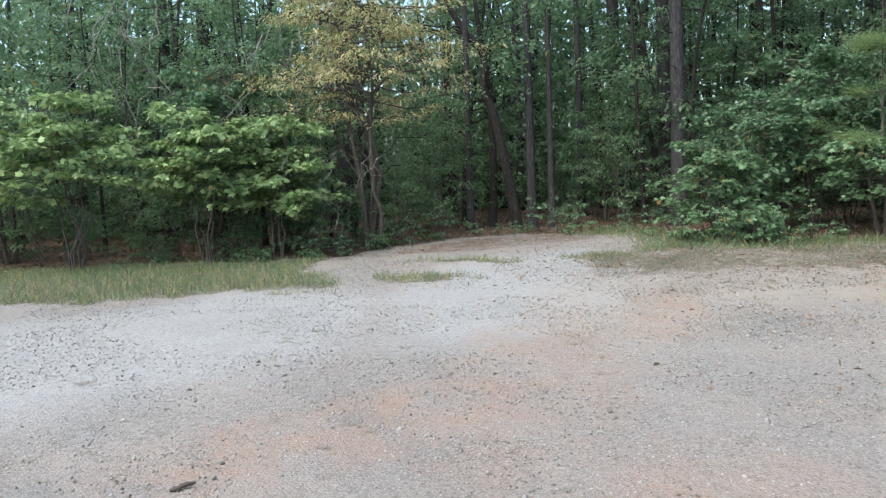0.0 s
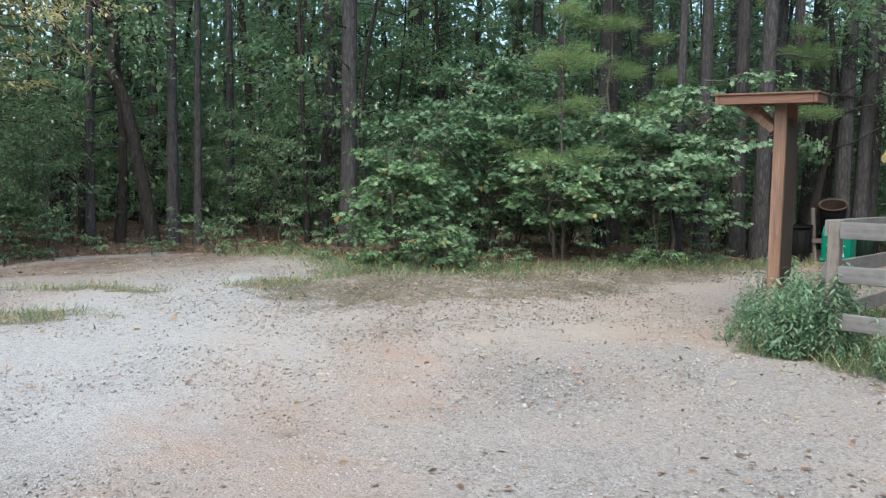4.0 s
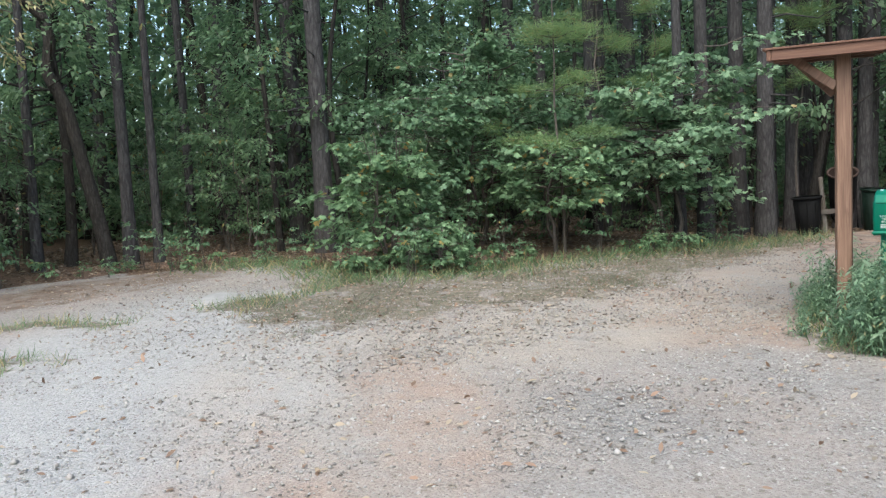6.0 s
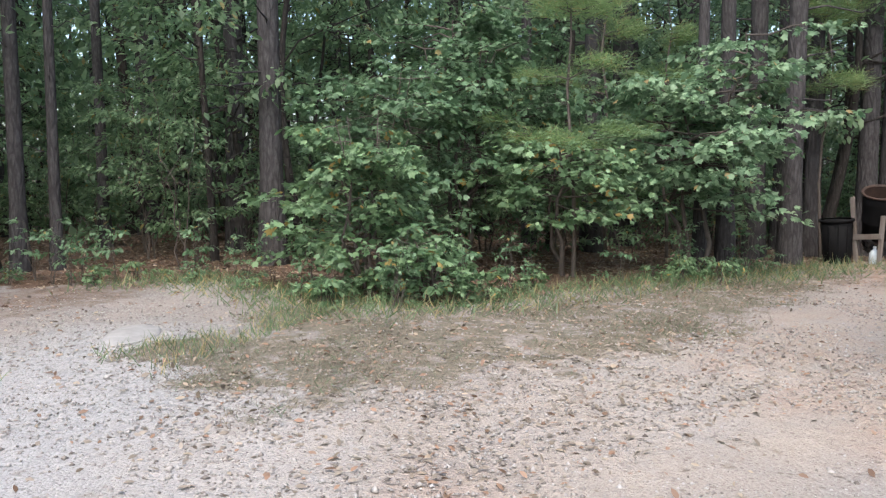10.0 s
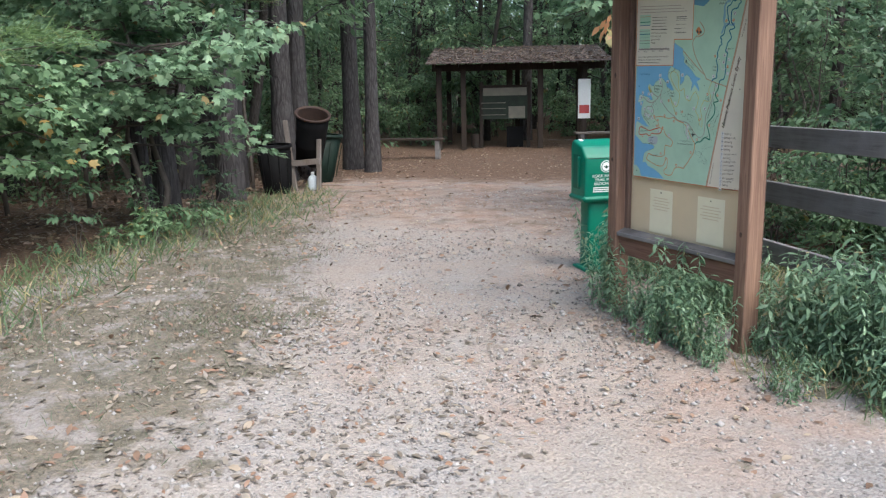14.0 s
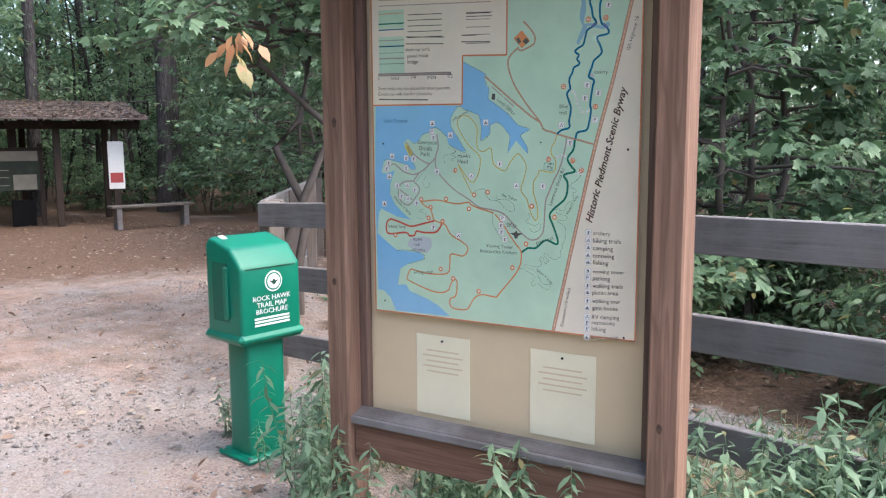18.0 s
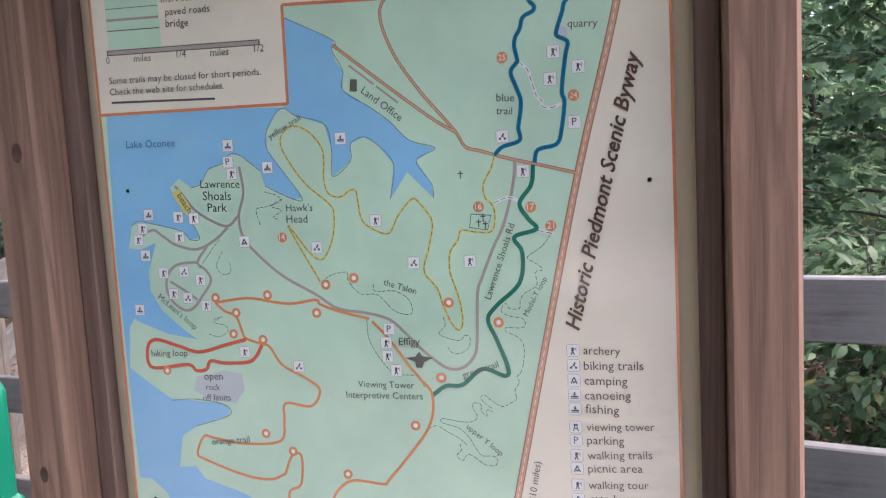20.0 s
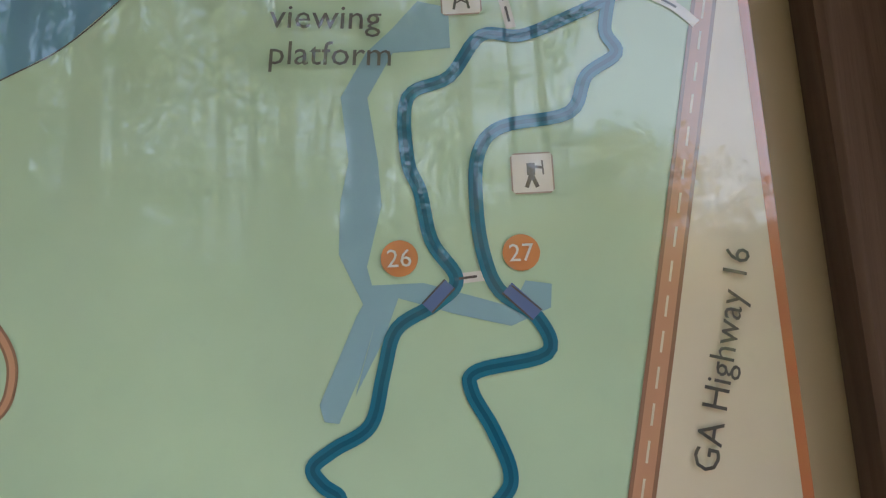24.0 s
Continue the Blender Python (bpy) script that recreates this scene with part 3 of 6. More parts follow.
def shrub(name, rng, height, spread, stems, twigs, per_twig, shape, leaf, leaf_material, bark_material, low=0.25, trunk_r=0.02, wide=0.22, lean=(0, 0), flat=1.0):
    """Meshes of the stems and of the leaves of a leafy shrub or young tree."""
    paths, P, D, U = [], [], [], []
    for s in range(stems):
        a = rng.uniform(0, math.tau)
        foot = np.array([math.cos(a), math.sin(a), 0]) * spread * 0.06 * (stems > 1)
        top = np.array([math.cos(a) * spread * rng.uniform(0.05, 0.4) + lean[0], math.sin(a) * spread * rng.uniform(0.05, 0.4) + lean[1], height * rng.uniform(0.75, 1.0)])
        line = bent_line(rng, foot, top, 9, 0.035)
        paths.append((line, np.linspace(trunk_r, trunk_r * 0.25, 9)))
        for k in range(twigs // stems):
            f = low + (1 - low) * rng.uniform(0, 1) ** 0.85
            q = line[0] + (line[-1] - line[0]) * f
            q = np.array([np.interp(f, np.linspace(0, 1, 9), line[:, c]) for c in range(3)])
            ang = rng.uniform(0, math.tau)
            reach = spread * rng.uniform(0.35, 1.0) * (1.0 - 0.62 * max(0, f - 0.35))
            e = q + np.array([math.cos(ang) * reach, math.sin(ang) * reach, reach * rng.uniform(-0.1, 0.45) * flat])
            tw = bent_line(rng, q, e, 5, 0.05, 0.12)
            paths.append((tw, np.linspace(trunk_r * 0.35, trunk_r * 0.1, 5)))
            for j in range(3):
                t0 = (0.35, 0.6, 0.85)[j]
                b0 = q + (tw[-1] - q) * t0
                b0[2] = np.interp(t0, np.linspace(0, 1, 5), tw[:, 2])
                a2 = ang + rng.uniform(-1.1, 1.1)
                r2 = reach * 0.45
                b1 = b0 + np.array([math.cos(a2) * r2, math.sin(a2) * r2, rng.uniform(-0.12, 0.18) * r2])
                p, d, u = spray(rng, b0, b1, per_twig, wide)
                P.append(p), D.append(d), U.append(u)
    P, D, U = np.concatenate(P), np.concatenate(D), np.concatenate(U)
    keep = P[:, 2] > 0.05
    P, D, U = P[keep], D[keep], U[keep]
    return tubes(name + "_stems", paths, 5, bark_material), leaves(name + "_leaves", shape, P, D, U, leaf * rng.uniform(0.55, 1.2, len(P)), leaf_material)


def plant(name, label, category, x, y, stems, crown, group="", turn=0.0, size=1.0, stem_name="stem", crown_name="foliage", dz=0.0):
    ob = new(name)
    ob.matrix_world = pose(x, y, gz(x, y) - 0.02 + dz, rz=turn) @ Matrix.Diagonal((size, size, size, 1))
    tagged(ob, label, category, group)
    part(stem_name, stems, None, ob)
    part(crown_name, crown, None, ob)
    return ob


rng = np.random.default_rng(11)


def pine_meshes(rng, height, r, crown_from, lean=0.0, tufts=70, curve=0.0):
    """A tall pine: straight trunk, a few dead stubs, needle clumps high up."""
    n = 14
    t = np.linspace(0, 1, n)
    line = np.stack([lean * height * t + curve * np.sin(t * 3.1), curve * 0.5 * np.sin(t * 4.2), height * t], -1)
    rad = r * (1.0 - 0.62 * t) + r * 0.35 * np.exp(-t * 40)
    paths = [(line, rad)]
    for k in range(9):
        f = rng.uniform(0.12, 0.6)
        a = rng.uniform(0, math.tau)
        q = np.array([np.interp(f, t, line[:, c]) for c in range(3)])
        ln = rng.uniform(0.3, 1.3)
        paths.append((bent_line(rng, q, q + np.array([math.cos(a) * ln, math.sin(a) * ln, rng.uniform(-0.1, 0.3)]), 4, 0.06), np.linspace(r * 0.12, 0.006, 4)))
    P, D, U = [], [], []
    for k in range(tufts):
        f = crown_from + (1 - crown_from) * rng.uniform(0, 1)
        a = rng.uniform(0, math.tau)
        reach = height * 0.19 * (1.15 - f) / (1.15 - crown_from) * rng.uniform(0.4, 1.0) + 0.3
        q = np.array([np.interp(f, t, line[:, c]) for c in range(3)])
        e = q + np.array([math.cos(a) * reach, math.sin(a) * reach, rng.uniform(-0.1, 0.5) * reach])
        paths.append((bent_line(rng, q, e, 4, 0.05), np.linspace(r * 0.2, 0.01, 4)))
        m = 26
        P.append(e + rng.normal(0, 0.28, (m, 3)) * (1, 1, 0.6))
        D.append(rng.normal(0, 1, (m, 3)) + (0, 0, 0.4))
        U.append(rng.normal(0, 1, (m, 3)))
    crown = leaves("needles", oval_leaf(0.22), np.concatenate(P), np.concatenate(D), np.concatenate(U), rng.uniform(0.3, 0.55, tufts * 26), M_WOODS)
    return tubes("pine_trunk", paths, 9, M_PINE_BARK), crown


def hardwood_meshes(rng, height, r, crown_from, spread, limbs=26, per=34, material=None, leaf=0.13, curve=0.1, shape=None):
    """A broadleaf tree of the wood: a trunk that wanders, limbs and leaves in layers."""
    n = 14
    t = np.linspace(0, 1, n)
    ph = rng.uniform(0, 6, 4)
    line = np.stack([curve * np.sin(t * 4 + ph[0]) - curve * math.sin(ph[0]) + rng.normal(0, 0.04) * height * t, curve * np.sin(t * 3.4 + ph[1]) - curve * math.sin(ph[1]), height * t], -1)
    paths = [(line, r * (1 - 0.8 * t) + 0.3 * r * np.exp(-t * 40))]
    P, D, U = [], [], []
    for k in range(limbs):
        f = crown_from + (1 - crown_from) * rng.uniform(0, 1) ** 1.1
        a = rng.uniform(0, math.tau)
        reach = spread * rng.uniform(0.4, 1.0) * (1.0 - 0.5 * max(0.0, f - 0.5))
        q = np.array([np.interp(f, t, line[:, c]) for c in range(3)])
        e = q + np.array([math.cos(a) * reach, math.sin(a) * reach, rng.uniform(0.0, 0.55) * reach])
        lb = bent_line(rng, q, e, 5, 0.06)
        paths.append((lb, np.linspace(max(0.012, r * 0.3 * (1 - f * 0.6)), 0.006, 5)))
        for j in range(3):
            b0 = lb[2 + j] if j < 3 else lb[-1]
            a2 = a + rng.uniform(-1.3, 1.3)
            b1 = b0 + np.array([math.cos(a2), math.sin(a2), rng.uniform(-0.2, 0.2)]) * reach * 0.45
            p, d, u = spray(rng, b0, b1, per, spread * 0.3, 0.15)
            P.append(p), D.append(d), U.append(u)
    P, D, U = np.concatenate(P), np.concatenate(D), np.concatenate(U)
    crown = leaves("crown", shape or OVAL, P, D, U, leaf * rng.uniform(0.6, 1.3, len(P)), material or M_WOODS)
    return tubes("trunk", paths, 7, M_DARK_BARK), crown


def pine_sapling_meshes(rng, height, spread, low=0.3):
    """A young pine: whorls of bare-stemmed branches, each ending in soft clumps of long fine needles."""
    line = bent_line(rng, (0, 0, 0), (rng.normal(0, 0.1), rng.normal(0, 0.1), height), 8, 0.015)
    paths = [(line, np.linspace(0.032, 0.008, 8))]
    P, D, U = [], [], []
    whorls = max(3, int(height * (1 - low) / 0.85))
    for w in range(whorls + 1):
        f = low + (1 - low) * w / whorls
        q = np.array([np.interp(f, np.linspace(0, 1, 8), line[:, c]) for c in range(3)])
        for k in range(5 if w < whorls else 1):
            if w < whorls and rng.uniform() < 0.42:
                continue
            a = k * math.tau / 5 + w * 0.7 + rng.uniform(-0.4, 0.4)
            reach = max(0.05, spread * (1.15 - 0.8 * f) * rng.uniform(0.55, 1.1)) * (w < whorls)
            axis = np.array([math.cos(a), math.sin(a), 0.18])
            e = q + axis * reach
            paths.append((bent_line(rng, q, e, 5, 0.03), np.linspace(0.011, 0.004, 5)))
            for j in (0.6, 0.85, 1.0):
                m = 160
                c = q + (e - q) * j + rng.normal(0, 0.1, 3)
                P.append(c + rng.normal(0, 0.13, (m, 3)) * (1, 1, 0.35))
                D.append(rng.normal(0, 0.8, (m, 3)) * (1, 1, 0.5) + axis * 0.6 + (0, 0, 0.15))
                U.append(rng.normal(0, 1, (m, 3)))
    n = sum(len(p) for p in P)
    return tubes("sapling_stem", paths, 5, M_TWIG), leaves("needles", blade_leaf(0.036), np.concatenate(P), np.concatenate(D), np.concatenate(U), rng.uniform(0.16, 0.26, n), M_NEEDLE)

# ---- the woods ----
PINES = [pine_meshes(rng, h, r, c, l, 18, cu) for h, r, c, l, cu in ((17, 0.17, 0.55, 0.0, 0.05), (20, 0.2, 0.6, 0.012, 0.0), (15, 0.13, 0.5, -0.015, 0.08), (18, 0.15, 0.58, 0.02, 0.04), (15, 0.105, 0.5, -0.012, 0.05))]
TREES = [hardwood_meshes(rng, h, r, c, s, 22, 40, curve=cu) for h, r, c, s, cu in ((7.5, 0.08, 0.15, 2.1, 0.25), (8.5, 0.10, 0.2, 2.2, 0.3), (7.5, 0.06, 0.1, 2.0, 0.2), (6, 0.045, 0.1, 1.7, 0.25), (7.8, 0.08, 0.2, 2.1, 0.4))]
UNDER = [shrub("undergrowth", rng, h, s, 3, 24, 16, OVAL, 0.11, M_WOODS, M_TWIG, 0.15, 0.014, 0.3) for h, s in ((1.7, 0.9), (2.4, 1.2), (1.2, 0.8), (3.2, 1.4))]

# trees with a place of their own: kind, variant, x, y, size, turn
for v, x, y, s, a in ((0, -3.85, -8.15, 1.0, 20), (2, -10.75, 2.12, 1.0, 0), (0, -11.65, 2.05, 1.0, 130), (4, -6.35, -2.45, 0.9, 60), (2, -7.0, -2.1, 1.0, 200), (0, -7.75, -1.15, 0.95, 90), (0, -8.4, -1.66, 0.95, 310), (3, -10.1, 0.55, 1.05, 140), (2, -9.2, -0.75, 1.0, 25),
                      (1, -9.9, 0.2, 0.9, 10), (3, -11.2, 0.7, 1.0, 50), (1, -12.4, -0.6, 1.0, 75), (2, -10.6, -1.2, 1.0, 300), (1, -5.6, -9.9, 0.9, 200), (1, -8.6, -4.4, 0.95, 33),
                      (3, -16.5, 9.0, 1.0, 11), (1, -14.8, 11.3, 1.0, 81)):
    plant("pine_tree", "tall pine with a straight scaly grey-brown trunk", "tree", x, y, *PINES[v], "pines of the wood", a, s, "trunk", "crown")


def canopy_gap(x, y):
    """Where the old trees stand open and the sky shows low over the lot's far side."""
    return y < -3 and 12.5 < math.degrees(math.atan2(x - 0.4, -(y + 0.4))) < 36


def placed(kind, variants, count, zone, gap, seed, label, category, group, stem_name, crown_name, size=(0.8, 1.2), deep=(0.6, 18.0), anywhere=False):
    """Scatter copies over a stretch of the woods, no two nearer than gap."""
    r = np.random.default_rng(seed)
    done, tries = [], 0
    while len(done) < count and tries < count * 60:
        tries += 1
        x, y = r.uniform(zone[0], zone[1]), r.uniform(zone[2], zone[3])
        d = float(woods_depth(np.array([x]), np.array([y]))[0])
        if not deep[0] < d < deep[1] or (kind != "underwood_bush" and not anywhere and canopy_gap(x, y)):
            continue
        if any((x - u) ** 2 + (y - w) ** 2 < gap * gap for u, w in done):
            continue
        done.append((x, y))
        plant(kind, label, category, x, y, *variants[int(r.integers(len(variants)))], group, r.uniform(0, 360), r.uniform(*size), stem_name, crown_name)


placed("pine_tree", PINES, 46, (-30, 14, -28, -3), 1.7, 1, "tall pine with a straight scaly grey-brown trunk", "tree", "pines of the wood", "trunk", "crown", deep=(2.5, 17))
placed("pine_tree", PINES, 34, (-34, 14, 1, 26), 2.2, 2, "tall pine with a straight scaly grey-brown trunk", "tree", "pines of the wood", "trunk", "crown", deep=(1.8, 16))
placed("young_tree", TREES, 72, (-30, 16, -28, 0), 1.2, 3, "slender dark-barked hardwood with layered green leaves", "tree", "hardwoods of the wood", "trunk", "crown", deep=(2.2, 15))
placed("young_tree", TREES, 55, (-32, 16, 1, 26), 1.4, 5, "slender dark-barked hardwood with layered green leaves", "tree", "hardwoods of the wood", "trunk", "crown", deep=(1.6, 16))
placed("underwood_bush", UNDER, 120, (-24, 16, -24, 0), 1.1, 6, "loose green bush of the shaded underwood", "bush", "underwood bushes", "stem", "foliage", deep=(1.2, 12))
placed("underwood_bush", UNDER, 80, (-24, 14, 1, 18), 1.1, 7, "loose green bush of the shaded underwood", "bush", "underwood bushes", "stem", "foliage", deep=(0.8, 9))
placed("underwood_bush", UNDER, 20, (1.5, 14, -17, -9.5), 0.9, 8, "loose green bush of the shaded underwood", "bush", "underwood bushes", "stem", "foliage", (0.5, 0.9), (0.15, 2.2))
placed("underwood_bush", UNDER, 40, (-22, -12, -1, 14), 1.0, 9, "loose green bush of the shaded underwood", "bush", "underwood bushes", "stem", "foliage", (0.8, 1.3), (0.6, 6))
placed("young_tree", TREES, 22, (-22, -9, -3, 14), 1.3, 10, "slender dark-barked hardwood with layered green leaves", "tree", "hardwoods of the wood", "trunk", "crown", deep=(0.8, 6))

placed("young_tree", TREES, 34, (1.5, 15, -26, -13.2), 1.0, 14, "small dark-barked hardwood with layered green leaves", "tree", "hardwoods of the wood", "trunk", "crown", (0.6, 0.85), (1.6, 12), True)


def far_woods():
    """The depth of the woods: trunks and leaves of no countable number, closing every view."""
    r = np.random.default_rng(21)
    x, y = r.uniform(-52, 48, 9000), r.uniform(-46, 46, 9000)
    d = woods_depth(x, y)
    keep = (d > 9) & (d < 30)
    x, y, d = x[keep][:2100], y[keep][:2100], d[keep][:2100]
    paths, P, D, U = [], [], [], []
    for px, py, dd in zip(x, y, d):
        h = r.uniform(7, 10.5) * (0.92 if canopy_gap(px, py) else 1.05)
        z = gz(px, py) - 0.1
        if r.uniform() < 0.6:
            rr = r.uniform(0.05, 0.15)
            paths.append((bent_line(r, (px, py, z), (px + r.normal(0, 0.5), py + r.normal(0, 0.5), z + h), 5, 0.012), np.linspace(rr, rr * 0.35, 5)))
        m = 200
        q = np.stack([px + r.normal(0, 1.3, m), py + r.normal(0, 1.3, m), z + 0.2 + h * r.uniform(0, 1, m) ** 0.95], -1)
        P.append(q), D.append(r.normal(0, 1, (m, 3))), U.append(r.normal(0, 0.6, (m, 3)) + (0, 0, 1))
    P = np.concatenate(P)
    ob = tagged(new("far_woods"), "dense dim woods closing the distance all round", "woods", kind="stuff")
    part("trunks", tubes("far_trunks", paths, 5, M_DARK_BARK), None, ob)
    part("crowns", leaves("far_crowns", CHIP, P, np.concatenate(D), np.concatenate(U), r.uniform(0.17, 0.46, len(P)), M_WOODS), None, ob)


far_woods()

# bushes and young trees along the edge, each as it stands
def edge_shrub(name, label, x, y, seed, dz=0.0, **k):
    r = np.random.default_rng(seed)
    return plant(name, label, "bush" if "bush" in name else "tree", x, y, *shrub(name, r, bark_material=M_TWIG, **k), dz=dz)


edge_shrub("sweetgum_bush", "broad light-green sweetgum bush with star-shaped leaves", -1.9, -5.8, 31, height=2.0, spread=1.05, stems=6, twigs=66, per_twig=19, shape=STAR, leaf=0.098, leaf_material=M_GUM, low=0.06, wide=0.2)
edge_shrub("sweetgum_bush", "low light-green sweetgum bush beside the dry grass", -1.6, -4.9, 32, height=0.75, spread=0.6, stems=4, twigs=20, per_twig=13, shape=STAR, leaf=0.09, leaf_material=M_GUM, low=0.1, wide=0.14)
edge_shrub("maple_tree", "young maple with wide layered green branches", -4.9, -5.7, 33, height=3.7, spread=2.2, stems=4, twigs=100, per_twig=29, shape=STAR, leaf=0.102, leaf_material=M_MAPLE, low=0.3, wide=0.3, trunk_r=0.035)
edge_shrub("maple_tree", "young maple reaching out over the grass, some leaves turned", -4.25, -4.05, 34, height=2.1, spread=1.5, stems=2, twigs=40, per_twig=21, shape=STAR, leaf=0.102, leaf_material=M_GUM, low=0.45, wide=0.26, trunk_r=0.035, flat=0.5)
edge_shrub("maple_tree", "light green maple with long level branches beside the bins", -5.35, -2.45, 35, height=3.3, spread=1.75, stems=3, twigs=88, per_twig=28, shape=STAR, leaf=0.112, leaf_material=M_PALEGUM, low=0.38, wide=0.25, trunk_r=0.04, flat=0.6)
edge_shrub("maple_tree", "thin maple with open green foliage at the wood's edge", -3.4, -6.4, 36, height=3.0, spread=1.5, stems=3, twigs=54, per_twig=22, shape=STAR, leaf=0.098, leaf_material=M_MAPLE, low=0.25, wide=0.25)
edge_shrub("yellow_tree", "hardwood with drooping yellow-green autumn leaves", 2.35, -10.9, 37, height=5.9, spread=2.5, stems=4, twigs=96, per_twig=44, flat=0.7, shape=SLIM, leaf=0.108, leaf_material=M_YELLOW, low=0.42, wide=0.34, trunk_r=0.06)
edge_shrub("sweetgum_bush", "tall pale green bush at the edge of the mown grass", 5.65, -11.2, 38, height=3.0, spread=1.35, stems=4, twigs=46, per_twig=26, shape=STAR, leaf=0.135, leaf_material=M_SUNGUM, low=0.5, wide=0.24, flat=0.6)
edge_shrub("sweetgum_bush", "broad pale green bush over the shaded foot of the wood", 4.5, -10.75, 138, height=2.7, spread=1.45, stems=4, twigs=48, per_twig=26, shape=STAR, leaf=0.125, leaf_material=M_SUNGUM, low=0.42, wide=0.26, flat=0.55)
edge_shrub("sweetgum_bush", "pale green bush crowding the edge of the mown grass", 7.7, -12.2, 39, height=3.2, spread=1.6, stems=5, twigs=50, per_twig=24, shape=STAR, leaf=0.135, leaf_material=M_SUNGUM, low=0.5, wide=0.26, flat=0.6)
edge_shrub("maple_tree", "slim green maple rising above the pale bushes", 4.9, -12.7, 139, height=4.6, spread=1.5, stems=3, twigs=50, per_twig=24, shape=STAR, leaf=0.12, leaf_material=M_MAPLE, low=0.4, wide=0.26, trunk_r=0.04)
edge_shrub("maple_tree", "dark green young tree behind the pale bushes", 3.2, -12.4, 40, height=4.2, spread=1.8, stems=3, twigs=60, per_twig=24, shape=OVAL, leaf=0.108, leaf_material=M_MAPLE, low=0.25, wide=0.3, trunk_r=0.04)
edge_shrub("maple_tree", "leafy young tree over the mown grass", 8.3, -14.6, 41, height=4.2, spread=2.0, stems=3, twigs=60, per_twig=22, shape=OVAL, leaf=0.115, leaf_material=M_GUM, low=0.4, wide=0.3, trunk_r=0.04)
def vines(x, y, seed, count, top):
    """Bare grey vines hanging in tangles from the trees."""
    r = np.random.default_rng(seed)
    t = thing("hanging_vine", "bare grey vines hanging in a tangle from the trees", "vine", "vines at the wood's edge", at=(x, y, gz(x, y)))
    for k in range(count):
        a = np.array((r.normal(0, 0.7), r.normal(0, 0.3), top * r.uniform(0.75, 1.0)))
        b = np.array((a[0] + r.normal(0, 0.8), a[1] + r.normal(0, 0.3), top * r.uniform(0.1, 0.5)))
        line = bent_line(r, a, b, 12, 0.05)
        line[:, 0] += 0.16 * np.sin(np.linspace(0, r.uniform(3, 8), 12))
        part("vine", tubes("vine", [(line, np.linspace(0.012, 0.006, 12))], 5, M_VINE), None, t)


vines(3.75, -11.0, 141, 11, 5.2)
vines(6.6, -12.4, 142, 9, 5.4)
vines(3.3, -10.55, 143, 9, 2.1)
overhang = edge_shrub("maple_tree", "maple reaching over the fence corner with a few orange leaves", -3.0, 2.5, 81, height=4.0, spread=1.7, stems=2, twigs=50, per_twig=21, shape=STAR, leaf=0.102, leaf_material=M_MAPLE, low=0.62, wide=0.24, trunk_r=0.045, flat=0.4)
orr = np.random.default_rng(82)
tp, td, tu = spray(orr, np.array((0.7, -1.2, 2.15)), np.array((1.0, -1.6, 1.92)), 18, 0.12, 0.6)
part("turned_leaves", leaves("turned_leaves", OVAL, tp, td - (0, 0, 0.8), tu, orr.uniform(0.08, 0.14, 18), M_ORANGE), None, overhang, "orange drooping leaves")


def bent_tree():
    """The dark crooked trunk with two straight neighbours, well inside the wood."""
    t = thing("bent_tree", "dark crooked tree with a sharp bend high up", "tree", at=(-2.1, -11.5, gz(-2.1, -11.5)))
    a = Vector((0.74, -0.67, 0))
    line = [(*(a * s).xy, z) for s, z in ((0, -0.1), (0.12, 0.8), (0.28, 1.7), (0.46, 2.75), (0.72, 3.3), (0.62, 3.8), (0.66, 4.2), (1.05, 4.6), (1.5, 5.4), (1.9, 6.8), (2.0, 8.5))]
    rad = (0.15, 0.12, 0.11, 0.105, 0.10, 0.10, 0.09, 0.08, 0.065, 0.045, 0.02)
    fine = np.array([np.interp(np.linspace(0, 10, 41), range(11), [p[c] for p in line]) for c in range(3)]).T
    fine[1:-1] = (fine[:-2] + 2 * fine[1:-1] + fine[2:]) / 4
    r = np.random.default_rng(12)
    paths = [(fine, np.interp(np.linspace(0, 10, 41), range(11), rad))]
    P, D, U = [], [], []
    for k in range(16):
        q = fine[int(r.integers(24, 40))]
        e = q + np.array((r.normal(0, 1.1), r.normal(0, 1.1), r.uniform(0.1, 0.8)))
        paths.append((bent_line(r, q, e, 5, 0.05), np.linspace(0.03, 0.006, 5)))
        p, d, u = spray(r, q, e, 60, 0.5)
        P.append(p), D.append(d), U.append(u)
    part("trunk", tubes("bent_trunk", paths, 9, M_DARK_BARK), None, t)
    part("crown", leaves("bent_crown", OVAL, np.concatenate(P), np.concatenate(D), np.concatenate(U), r.uniform(0.08, 0.16, 960), M_WOODS), None, t)


